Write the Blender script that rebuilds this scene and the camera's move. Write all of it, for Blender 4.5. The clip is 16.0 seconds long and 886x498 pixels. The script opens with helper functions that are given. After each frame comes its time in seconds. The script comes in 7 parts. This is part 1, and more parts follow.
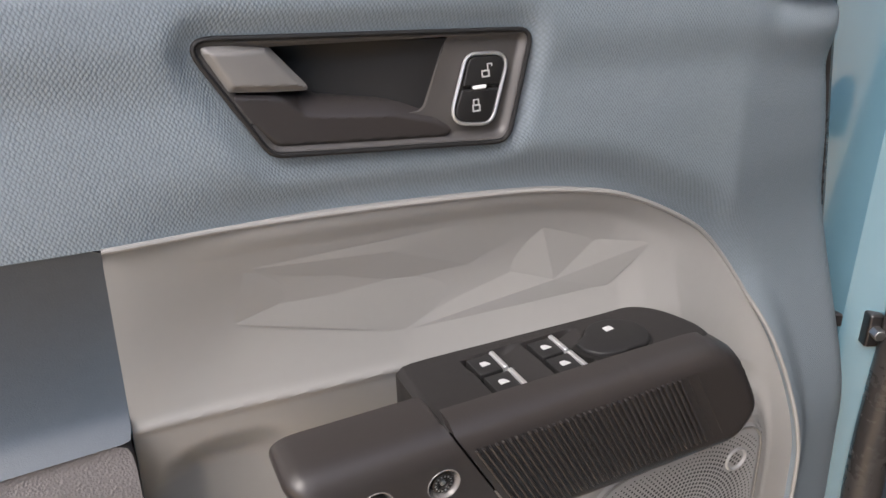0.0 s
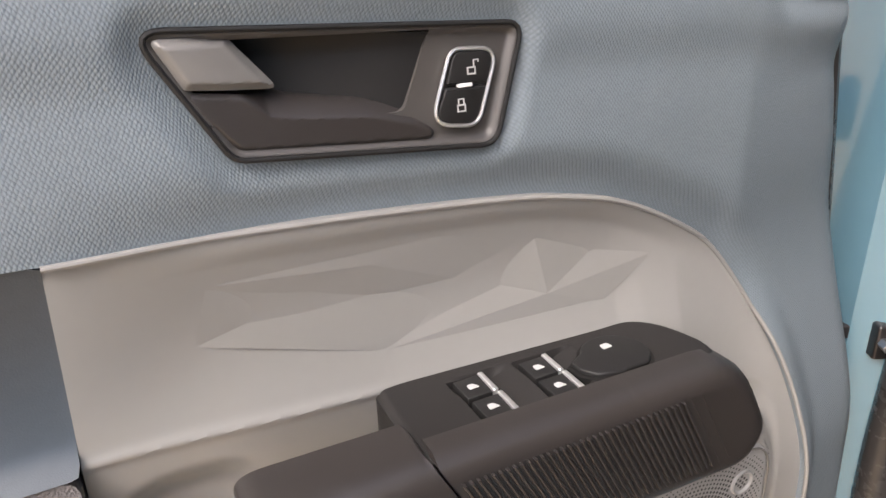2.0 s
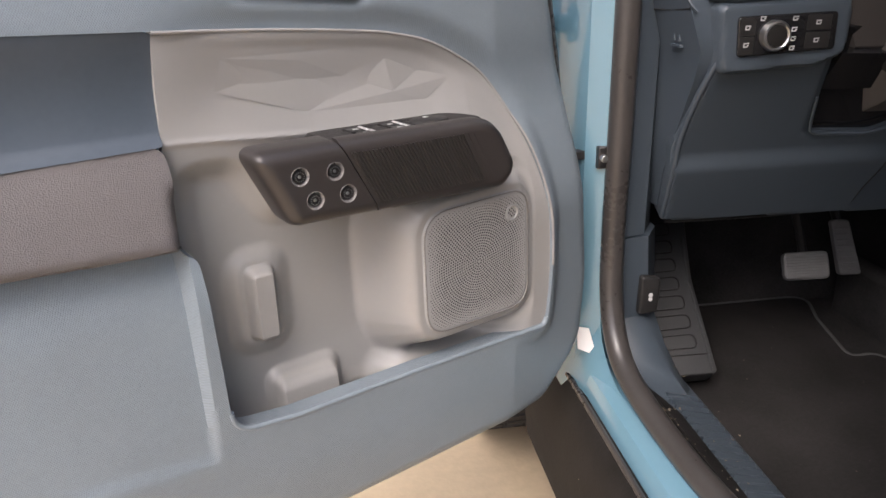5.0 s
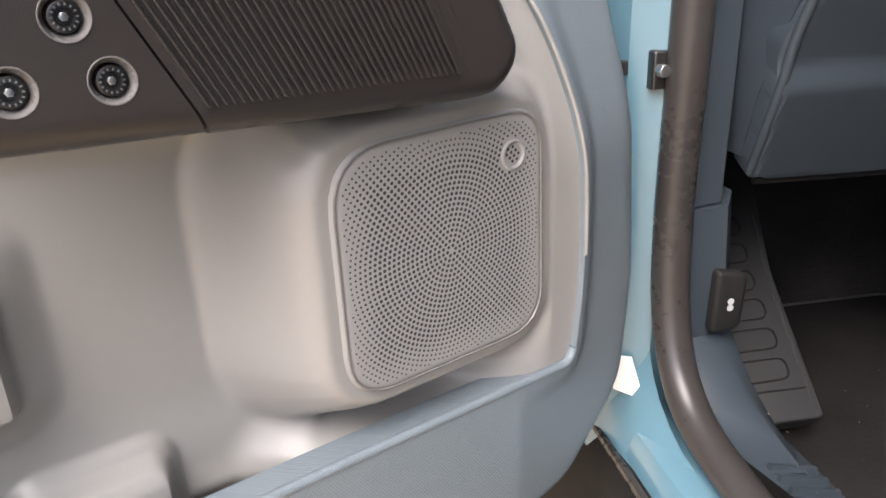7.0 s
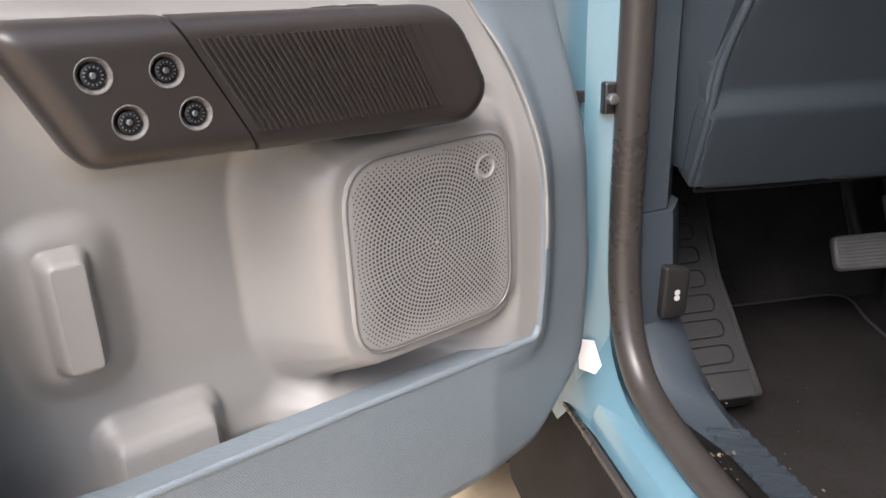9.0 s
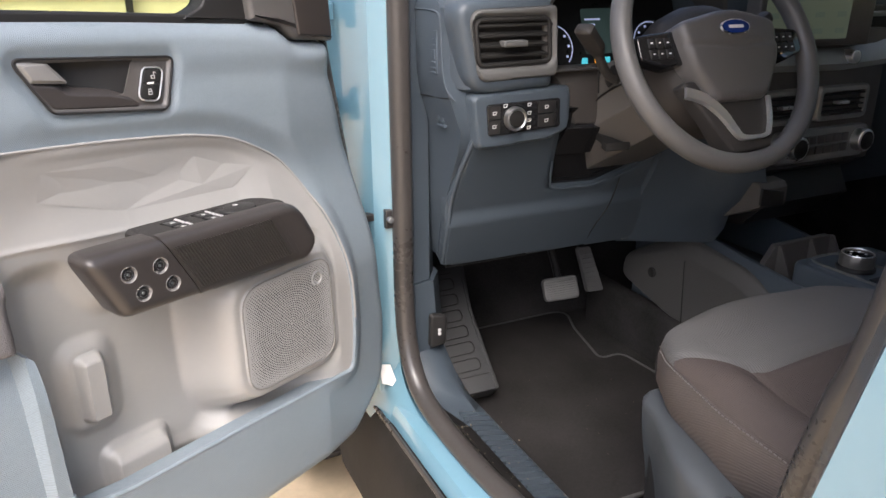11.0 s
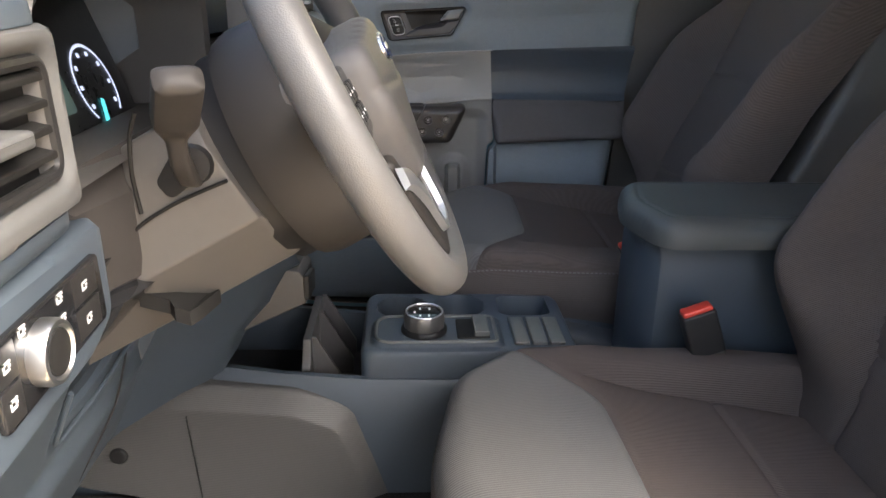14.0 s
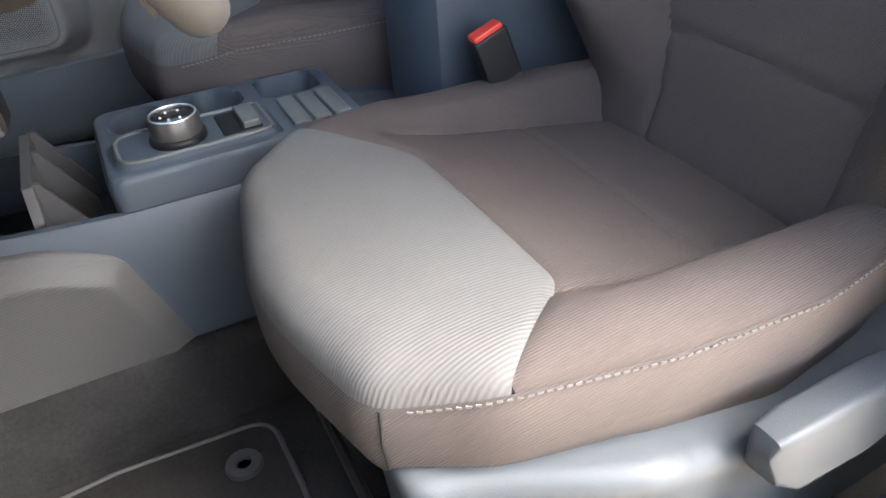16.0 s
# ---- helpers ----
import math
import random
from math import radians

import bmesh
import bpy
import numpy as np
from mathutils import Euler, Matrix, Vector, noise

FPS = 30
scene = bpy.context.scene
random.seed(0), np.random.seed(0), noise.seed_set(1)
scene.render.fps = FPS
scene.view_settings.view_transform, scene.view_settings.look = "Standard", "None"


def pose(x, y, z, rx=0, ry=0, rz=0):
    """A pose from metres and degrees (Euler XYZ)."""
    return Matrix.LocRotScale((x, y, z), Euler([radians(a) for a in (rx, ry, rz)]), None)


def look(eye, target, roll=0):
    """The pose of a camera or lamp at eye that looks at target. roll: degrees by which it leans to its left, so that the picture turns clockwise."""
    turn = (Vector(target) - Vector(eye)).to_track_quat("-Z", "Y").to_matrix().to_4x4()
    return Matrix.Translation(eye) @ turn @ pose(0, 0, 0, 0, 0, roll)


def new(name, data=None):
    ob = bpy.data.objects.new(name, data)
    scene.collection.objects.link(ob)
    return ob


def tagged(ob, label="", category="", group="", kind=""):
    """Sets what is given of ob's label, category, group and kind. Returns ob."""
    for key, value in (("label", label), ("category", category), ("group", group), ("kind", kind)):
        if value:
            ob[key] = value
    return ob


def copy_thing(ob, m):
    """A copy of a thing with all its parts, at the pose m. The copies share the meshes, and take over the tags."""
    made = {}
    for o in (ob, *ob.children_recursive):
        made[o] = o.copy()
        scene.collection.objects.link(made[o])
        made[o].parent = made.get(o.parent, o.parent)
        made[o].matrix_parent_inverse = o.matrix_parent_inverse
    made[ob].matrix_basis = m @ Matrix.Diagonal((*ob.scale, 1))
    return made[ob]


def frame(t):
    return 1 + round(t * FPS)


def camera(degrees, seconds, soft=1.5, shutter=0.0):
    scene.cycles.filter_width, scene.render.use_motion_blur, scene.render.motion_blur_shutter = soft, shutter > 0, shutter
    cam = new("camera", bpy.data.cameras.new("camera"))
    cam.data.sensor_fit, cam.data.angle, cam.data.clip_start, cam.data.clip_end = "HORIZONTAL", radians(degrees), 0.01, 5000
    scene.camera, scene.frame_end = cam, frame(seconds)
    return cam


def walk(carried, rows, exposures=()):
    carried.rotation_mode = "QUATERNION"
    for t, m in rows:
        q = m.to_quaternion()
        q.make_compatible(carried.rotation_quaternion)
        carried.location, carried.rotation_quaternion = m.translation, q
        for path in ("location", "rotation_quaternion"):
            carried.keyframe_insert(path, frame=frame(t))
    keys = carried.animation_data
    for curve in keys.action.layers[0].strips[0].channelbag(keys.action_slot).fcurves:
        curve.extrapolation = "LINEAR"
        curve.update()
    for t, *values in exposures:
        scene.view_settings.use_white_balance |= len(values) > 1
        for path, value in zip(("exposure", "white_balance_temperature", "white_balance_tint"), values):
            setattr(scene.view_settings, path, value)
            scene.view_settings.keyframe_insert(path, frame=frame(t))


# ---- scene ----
cam = camera(61.8, 16.0)
# seconds, stops, kelvin, tint
EXPOSURES = [(0.0, 1.0, 6170, 11), (0.6, 1.12, 6330, 11), (2.0, 1.19, 6400, 12), (2.5, 1.33, 6350, 13), (3.0, 1.22, 6330, 14), (3.7, 1.14, 6330, 14), (4.7, 1.07, 6280, 14), (7.0, 1.4, 6150, 12), (8.2, 1.4, 6120, 12), (10.5, 1.48, 6150, 12), (11.5, 1.92, 6170, 9), (12.5, 2.68, 6450, 7), (13.5, 2.97, 6620, 7), (14.2, 3.1, 6600, 8), (15.0, 3.52, 6320, 8), (16.0, 3.72, 6180, 7)]
PATH = [
    (0, (-1.206, -0.008, 1.274), (-1.258, 1.808, 0.438), -1.8),
    (0.5, (-1.207, 0.044, 1.261), (-1.243, 1.854, 0.411), -1.9),
    (1, (-1.2, 0.058, 1.257), (-1.233, 1.865, 0.402), -2.0),
    (1.5, (-1.201, 0.06, 1.257), (-1.23, 1.867, 0.401), -1.9),
    (2, (-1.202, 0.028, 1.262), (-1.232, 1.85, 0.439), -1.8),
    (2.5, (-1.204, -0.161, 1.282), (-1.203, 1.69, 0.525), -1.4),
    (3, (-1.208, -0.451, 1.303), (-1.188, 1.413, 0.58), -1.2),
    (3.5, (-1.209, -0.611, 1.321), (-1.155, 1.257, 0.607), -1.3),
    (4, (-1.21, -0.652, 1.299), (-1.081, 1.21, 0.58), -1.3),
    (4.5, (-1.22, -0.589, 1.247), (-1.012, 1.264, 0.524), -1.1),
    (4.7, (-1.221, -0.535, 1.223), (-0.983, 1.313, 0.494), -1.1),
    (6.8, (-1.133, -0.041, 1.006), (-0.807, 1.79, 0.27), -2.1),
    (7, (-1.128, -0.017, 0.998), (-0.8, 1.811, 0.256), -1.9),
    (7.5, (-1.124, 0.009, 0.986), (-0.789, 1.836, 0.246), -1.8),
    (8, (-1.124, 0.003, 0.988), (-0.789, 1.832, 0.251), -1.7),
    (8.2, (-1.124, -0.001, 0.989), (-0.788, 1.831, 0.261), -1.8),
    (10.3, (-1.216, -0.562, 1.202), (-0.811, 1.276, 0.525), -1.9),
    (10.5, (-1.225, -0.594, 1.239), (-0.74, 1.219, 0.549), -1.5),
    (11, (-1.267, -0.571, 1.301), (-0.462, 1.125, 0.611), -0.2),
    (11.5, (-1.344, -0.42, 1.325), (-0.201, 1.078, 0.655), 1.6),
    (12, (-1.392, -0.284, 1.341), (0.055, 0.932, 0.686), 3.0),
    (12.5, (-1.331, -0.14, 1.33), (0.323, 0.788, 0.695), 3.1),
    (13, (-1.229, 0.01, 1.325), (0.565, 0.621, 0.686), 2.8),
    (13.5, (-1.121, 0.161, 1.315), (0.753, 0.428, 0.669), 2.0),
    (14, (-1.022, 0.273, 1.286), (0.852, 0.185, 0.593), 0.7),
    (14.5, (-0.928, 0.317, 1.268), (0.856, -0.048, 0.441), -1.0),
    (15, (-0.9, 0.319, 1.211), (0.784, -0.181, 0.255), -3.0),
    (15.5, (-0.899, 0.317, 1.185), (0.674, -0.271, 0.099), -4.0),
    (16, (-0.895, 0.303, 1.171), (0.599, -0.353, 0.014), -5.0),
]
walk(cam, [(t, look(eye, target, roll)) for t, eye, target, roll in PATH], EXPOSURES)

# ---- world, sun, exposure ----
world = bpy.data.worlds.new("sky")
scene.world = world
world.use_nodes = True
wn = world.node_tree.nodes
sky = wn.new("ShaderNodeTexSky")
sky.sky_type, sky.sun_disc = "NISHITA", False
SUN_UP, SUN_TURN = 52.0, 212.0
sky.sun_elevation, sky.sun_rotation = radians(SUN_UP), radians(SUN_TURN)
sky.air_density, sky.dust_density, sky.ozone_density = 0.7, 5.0, 0.4
world.node_tree.links.new(sky.outputs[0], wn["Background"].inputs[0])
wn["Background"].inputs[1].default_value = 0.15
sun = new("sun", bpy.data.lights.new("sun", "SUN"))
sun.data.energy, sun.data.angle, sun.data.color = 1.1, radians(40), (1.0, 0.95, 0.88)
sun.rotation_euler = Euler((radians(90 - SUN_UP), 0, radians(180 - SUN_TURN)))


# ---- mesh tools ----
def ss(a, b, x):
    t = np.clip((x - a) / (b - a), 0, 1)
    return t * t * (3 - 2 * t)


def arcpoly(pts, n=6):
    """Outline of corners (x, y, radius), each rounded by an arc."""
    out, m = [], len(pts)
    for i in range(m):
        p, a, b = (Vector(pts[i][:2]), Vector(pts[i - 1][:2]), Vector(pts[(i + 1) % m][:2]))
        r = pts[i][2]
        if r <= 0:
            out.append(p[:])
            continue
        da, db = (a - p), (b - p)
        la, lb = da.length, db.length
        da, db = da / la, db / lb
        half = math.acos(max(-1, min(1, da.dot(db)))) / 2
        cut = min(r / max(math.tan(half), 1e-3), la * 0.49, lb * 0.49)
        p0, p1 = p + da * cut, p + db * cut
        for k in range(n + 1):
            t = k / n
            q = p0 * (1 - t) ** 2 + p * 2 * t * (1 - t) + p1 * t * t
            out.append(q[:])
    return out


def box2(x0, x1, y0, y1, r):
    return arcpoly([(x0, y0, r), (x1, y0, r), (x1, y1, r), (x0, y1, r)])


def psdf(poly):
    """Signed distance to an outline, negative inside."""
    P = np.array(poly)
    Q = np.roll(P, -1, axis=0)

    def f(x, y):
        x, y = np.asarray(x, float), np.asarray(y, float)
        best = np.full(x.shape, 1e9)
        inside = np.zeros(x.shape, bool)
        for (ax, ay), (bx, by) in zip(P, Q):
            ex, ey = bx - ax, by - ay
            k = ex * ex + ey * ey
            if k < 1e-12:
                continue
            t = np.clip(((x - ax) * ex + (y - ay) * ey) / k, 0, 1)
            best = np.minimum(best, (x - ax - t * ex) ** 2 + (y - ay - t * ey) ** 2)
            cross = (ay > y) != (by > y)
            inside ^= cross & (x < ax + (y - ay) / (ey if abs(ey) > 1e-12 else 1e-12) * ex)
        return np.where(inside, -1, 1) * np.sqrt(best)
    return f


def relief(sdf, height, box, step, depth, place):
    """A moulded sheet: the part of a grid inside sdf, raised by height(u, v), with a rim turned back by depth. place maps (u, v, w) to space."""
    u0, u1, v0, v1 = box
    nu, nv = int((u1 - u0) / step) + 1, int((v1 - v0) / step) + 1
    U, V = np.meshgrid(np.linspace(u0, u1, nu), np.linspace(v0, v1, nv), indexing="ij")
    S = sdf(U, V)
    C = (S[:-1, :-1] + S[1:, :-1] + S[1:, 1:] + S[:-1, 1:]) / 4 < 0
    n_in = np.zeros(S.shape, int)
    for a, b in ((0, 0), (1, 0), (1, 1), (0, 1)):
        n_in[a:a + nu - 1, b:b + nv - 1] += C
    edge = (n_in > 0) & (n_in < 4)
    eu, ev = U[edge], V[edge]
    for _ in range(3):
        s = sdf(eu, ev)
        e = step * 0.1
        gx, gy = (sdf(eu + e, ev) - sdf(eu - e, ev)) / (2 * e), (sdf(eu, ev + e) - sdf(eu, ev - e)) / (2 * e)
        g = np.maximum(np.hypot(gx, gy), 0.5) ** 2
        lim = np.clip(s, -step, step)
        eu, ev = eu - lim * gx / g, ev - lim * gy / g
    U[edge], V[edge] = eu, ev
    W = height(U, V)
    index = -np.ones(S.shape, int)
    index[n_in > 0] = np.arange((n_in > 0).sum())
    verts = [place(*p) for p in zip(U[n_in > 0], V[n_in > 0], W[n_in > 0])]
    I, J = np.nonzero(C)
    faces = np.stack([index[I, J], index[I + 1, J], index[I + 1, J + 1], index[I, J + 1]], 1).tolist()
    count = {}
    for f in faces:
        for k in range(4):
            count[(f[k], f[(k + 1) % 4])] = 1
    rim = [(a, b) for a, b in count if (b, a) not in count]
    back = {}
    pts = list(zip(U[n_in > 0], V[n_in > 0], W[n_in > 0]))
    for a, b in rim:
        for k in (a, b):
            if k not in back:
                back[k] = len(verts)
                u, v, w = pts[k]
                verts.append(place(u, v, w - depth))
    faces += [[b, a, back[a], back[b]] for a, b in rim]
    return verts, faces


def slab(outline, h0, h1, r, place, rings=3):
    """An outline extruded from h0 to h1 with its upper edge rounded by r."""
    P = np.array(outline)
    area = np.sum(P[:, 0] * np.roll(P[:, 1], -1) - P[:, 1] * np.roll(P[:, 0], -1))
    if area < 0:
        P = P[::-1]
    keep = np.hypot(*(P - np.roll(P, 1, axis=0)).T) > 1e-6
    P = P[keep]
    t = np.roll(P, -1, axis=0) - np.roll(P, 1, axis=0)
    t /= np.maximum(np.hypot(t[:, 0], t[:, 1]), 1e-9)[:, None]
    nrm = np.stack([-t[:, 1], t[:, 0]], 1)
    m = len(P)
    verts, faces = [], []
    levels = [(0, h0)] + ([(r * (1 - math.cos(a)), h1 - r * (1 - math.sin(a))) for a in np.linspace(0, math.pi / 2, rings + 1)] if r > 0 else [(0, h1)])
    edge = np.roll(P, -1, axis=0) - P
    for off, h in levels:
        R = P + nrm * off
        for _ in range(4):
            bad = np.sum((np.roll(R, -1, axis=0) - R) * edge, axis=1) < 0
            if not bad.any():
                break
            for i in np.nonzero(bad)[0]:
                R[i] = R[(i + 1) % m] = (R[i] + R[(i + 1) % m]) / 2
        for p in R:
            verts.append(place(p[0], p[1], h))
    for k in range(len(levels) - 1):
        for i in range(m):
            j = (i + 1) % m
            faces.append([k * m + i, k * m + j, (k + 1) * m + j, (k + 1) * m + i])
    faces.append([(len(levels) - 1) * m + i for i in range(m)])
    faces.append([i for i in range(m)][::-1])
    return verts, faces


def sweep(path, profile, closed=False, up=(0, 0, 1)):
    """A closed profile of (side, up) points carried along a path; profile may be a function of the path's fraction."""
    P = [Vector(p) for p in path]
    n = len(P)
    verts, faces = [], []
    rows = n
    side = None
    for i in range(n):
        a, b = (P[i - 1], P[(i + 1) % n]) if closed else (P[max(i - 1, 0)], P[min(i + 1, n - 1)])
        t = (b - a).normalized()
        ref = Vector(up)
        s = t.cross(ref)
        if s.length < 0.05:
            s = side or t.orthogonal()
        s.normalize()
        if side is not None and s.dot(side) < 0 and not closed:
            s = -s
        side = s
        w = s.cross(t).normalized()
        pr = profile(i / (n - 1)) if callable(profile) else profile
        m = len(pr)
        verts += [(P[i] + s * x + w * y)[:] for x, y in pr]
    for i in range(rows if closed else rows - 1):
        j = (i + 1) % rows
        for k in range(m):
            l = (k + 1) % m
            faces.append([i * m + k, i * m + l, j * m + l, j * m + k])
    if not closed:
        faces.append([k for k in range(m)][::-1])
        faces.append([(n - 1) * m + k for k in range(m)])
    return verts, faces


def circle(r, n=14, sx=1.0):
    return [(r * sx * math.cos(a), r * math.sin(a)) for a in np.linspace(0, 2 * math.pi, n, endpoint=False)]


def loft(rings, cap=True):
    n, m = len(rings), len(rings[0])
    verts = [tuple(p) for r in rings for p in r]
    faces = [[i * m + k, i * m + (k + 1) % m, (i + 1) * m + (k + 1) % m, (i + 1) * m + k] for i in range(n - 1) for k in range(m)]
    if cap:
        faces += [[k for k in range(m)][::-1], [(n - 1) * m + k for k in range(m)]]
    return verts, faces


def smooth_path(pts, n=8):
    """A smooth curve through the points."""
    P = [Vector(p) for p in pts]
    out = []
    for i in range(len(P) - 1):
        p0, p1, p2, p3 = P[max(i - 1, 0)], P[i], P[i + 1], P[min(i + 2, len(P) - 1)]
        for k in range(n):
            t = k / n
            out.append((0.5 * ((2 * p1) + (p2 - p0) * t + (2 * p0 - 5 * p1 + 4 * p2 - p3) * t * t + (3 * p1 - p0 - 3 * p2 + p3) * t ** 3))[:])
    out.append(P[-1][:])
    return out


def join(*pieces):
    verts, faces = [], []
    for v, f in pieces:
        k = len(verts)
        verts += list(v)
        faces += [[i + k for i in q] for q in f]
    return verts, faces


def part(name, geo, material, parent=None, label="", sharp=38):
    """One mesh object under a thing or a part."""
    me = bpy.data.meshes.new(name)
    me.from_pydata([tuple(v) for v in geo[0]], [], geo[1])
    bm = bmesh.new()
    bm.from_mesh(me)
    bmesh.ops.recalc_face_normals(bm, faces=bm.faces)
    bm.to_mesh(me)
    bm.free()
    me.polygons.foreach_set("use_smooth", [True] * len(me.polygons))
    for p in me.polygons:
        if p.loop_total > 4:
            p.use_smooth = False
    me.set_sharp_from_angle(angle=radians(sharp))
    me.materials.append(material)
    ob = new(name, me)
    if parent:
        ob.parent = parent
    return tagged(ob, label)


def thing(name, label, category, m=None, group=""):
    ob = new(name)
    ob.empty_display_size = 0.05
    if m is not None:
        ob.matrix_basis = m
    return tagged(ob, label, category, group)


def flat(u, v, w):
    return (u, v, w)


def wall_xz(y):
    """Outline (x, z) standing at depth y, height towards the car's rear."""
    return lambda u, v, w: (u, y - w, v)


def side_yz(x, s=1):
    """Outline (y, z) standing at x, height towards s."""
    return lambda u, v, w: (x + s * w, u, v)


def block(x0, x1, y0, y1, z0, z1, r=0.004):
    return slab(box2(x0, x1, y0, y1, r), z0, z1, r, flat)


# ---- materials ----
def material(name, color, rough=0.5, metal=0.0, grain=0.0, grain_scale=900.0, mottle=0.12, mottle_scale=6.0, coat=0.0, kind="noise", spec=0.5):
    m = bpy.data.materials.new(name)
    m.use_nodes = True
    nt = m.node_tree
    n, l = nt.nodes, nt.links
    b = n["Principled BSDF"]
    b.inputs["Roughness"].default_value = rough
    b.inputs["Metallic"].default_value = metal
    b.inputs["Coat Weight"].default_value = coat
    b.inputs["Coat Roughness"].default_value = 0.05
    b.inputs["Specular IOR Level"].default_value = spec
    tc = n.new("ShaderNodeTexCoord")
    big = n.new("ShaderNodeTexNoise")
    big.inputs["Scale"].default_value = mottle_scale
    big.inputs["Detail"].default_value = 6
    l.new(tc.outputs["Object"], big.inputs["Vector"])
    fine = n.new("ShaderNodeTexNoise")
    fine.inputs["Scale"].default_value = mottle_scale * 22
    fine.inputs["Detail"].default_value = 3
    l.new(tc.outputs["Object"], fine.inputs["Vector"])
    add = n.new("ShaderNodeMath")
    add.operation = "MULTIPLY_ADD"
    l.new(fine.outputs[0], add.inputs[0])
    add.inputs[1].default_value = 0.5
    l.new(big.outputs[0], add.inputs[2])
    ramp = n.new("ShaderNodeMapRange")
    ramp.inputs["From Min"].default_value, ramp.inputs["From Max"].default_value = 0.45, 1.05
    ramp.inputs["To Min"].default_value, ramp.inputs["To Max"].default_value = 1 - mottle, 1 + mottle
    l.new(add.outputs[0], ramp.inputs[0])
    mul = n.new("ShaderNodeVectorMath")
    mul.operation = "SCALE"
    mul.inputs[0].default_value = color
    l.new(ramp.outputs[0], mul.inputs["Scale"])
    l.new(mul.outputs[0], b.inputs["Base Color"])
    rr = n.new("ShaderNodeMapRange")
    rr.inputs["From Min"].default_value, rr.inputs["From Max"].default_value = 0.4, 1.1
    rr.inputs["To Min"].default_value, rr.inputs["To Max"].default_value = max(rough - min(0.08, mottle * 0.7), 0.02), min(rough + min(0.08, mottle * 0.7), 1)
    l.new(add.outputs[0], rr.inputs[0])
    l.new(rr.outputs[0], b.inputs["Roughness"])
    if grain > 0:
        if kind == "dots":
            axes = []
            for k in (1, -1):
                dot = n.new("ShaderNodeVectorMath")
                dot.operation = "DOT_PRODUCT"
                dot.inputs[1].default_value = (1 / 0.0029, 1 / 0.0029, k / 0.0042)
                l.new(tc.outputs["Object"], dot.inputs[0])
                axes.append(dot.outputs["Value"])
            cmb = n.new("ShaderNodeCombineXYZ")
            l.new(axes[0], cmb.inputs[0])
            l.new(axes[1], cmb.inputs[1])
            g = n.new("ShaderNodeTexVoronoi")
            g.voronoi_dimensions = "2D"
            g.inputs["Scale"].default_value = grain_scale
            g.inputs["Randomness"].default_value = 0.3
            l.new(cmb.outputs[0], g.inputs["Vector"])
            inv = n.new("ShaderNodeMath")
            inv.operation = "SUBTRACT"
            inv.inputs[0].default_value = 1.0
            l.new(g.outputs["Distance"], inv.inputs[1])
            out = inv.outputs[0]
            lift = n.new("ShaderNodeMapRange")
            lift.inputs["From Min"].default_value = 0.35
            lift.inputs["To Min"].default_value, lift.inputs["To Max"].default_value = 0.84, 1.1
            l.new(out, lift.inputs[0])
            both = n.new("ShaderNodeMath")
            both.operation = "MULTIPLY"
            l.new(ramp.outputs[0], both.inputs[0])
            l.new(lift.outputs[0], both.inputs[1])
            l.new(both.outputs[0], mul.inputs["Scale"])
        elif kind == "cells":
            g = n.new("ShaderNodeTexVoronoi")
            g.inputs["Scale"].default_value = grain_scale
            l.new(tc.outputs["Object"], g.inputs["Vector"])
            out = g.outputs["Distance"]
        elif kind in ("ribs", "twill"):
            mp = n.new("ShaderNodeMapping")
            mp.inputs["Rotation"].default_value = (0, 0, radians(0 if kind == "ribs" else 40))
            l.new(tc.outputs["Object"], mp.inputs["Vector"])
            g = n.new("ShaderNodeTexWave")
            g.bands_direction = "X" if kind == "ribs" else "DIAGONAL"
            g.inputs["Scale"].default_value = grain_scale
            g.inputs["Distortion"].default_value = 0.3
            l.new(mp.outputs[0], g.inputs["Vector"])
            out = g.outputs["Fac"]
            lift = n.new("ShaderNodeMapRange")
            lift.inputs["To Min"].default_value, lift.inputs["To Max"].default_value = (0.87, 1.09) if kind == "ribs" else (0.93, 1.06)
            l.new(out, lift.inputs[0])
            both = n.new("ShaderNodeMath")
            both.operation = "MULTIPLY"
            l.new(ramp.outputs[0], both.inputs[0])
            l.new(lift.outputs[0], both.inputs[1])
            l.new(both.outputs[0], mul.inputs["Scale"])
        else:
            g = n.new("ShaderNodeTexNoise")
            g.inputs["Scale"].default_value = grain_scale
            g.inputs["Detail"].default_value = 2
            l.new(tc.outputs["Object"], g.inputs["Vector"])
            out = g.outputs[0]
        bp = n.new("ShaderNodeBump")
        bp.inputs["Strength"].default_value = grain
        bp.inputs["Distance"].default_value = 0.001
        l.new(out, bp.inputs["Height"])
        l.new(bp.outputs[0], b.inputs["Normal"])
    return m


def glowing(name, color, strength):
    m = bpy.data.materials.new(name)
    m.use_nodes = True
    b = m.node_tree.nodes["Principled BSDF"]
    b.inputs["Base Color"].default_value = (*color, 1)
    b.inputs["Emission Color"].default_value = (*color, 1)
    b.inputs["Emission Strength"].default_value = strength
    return m


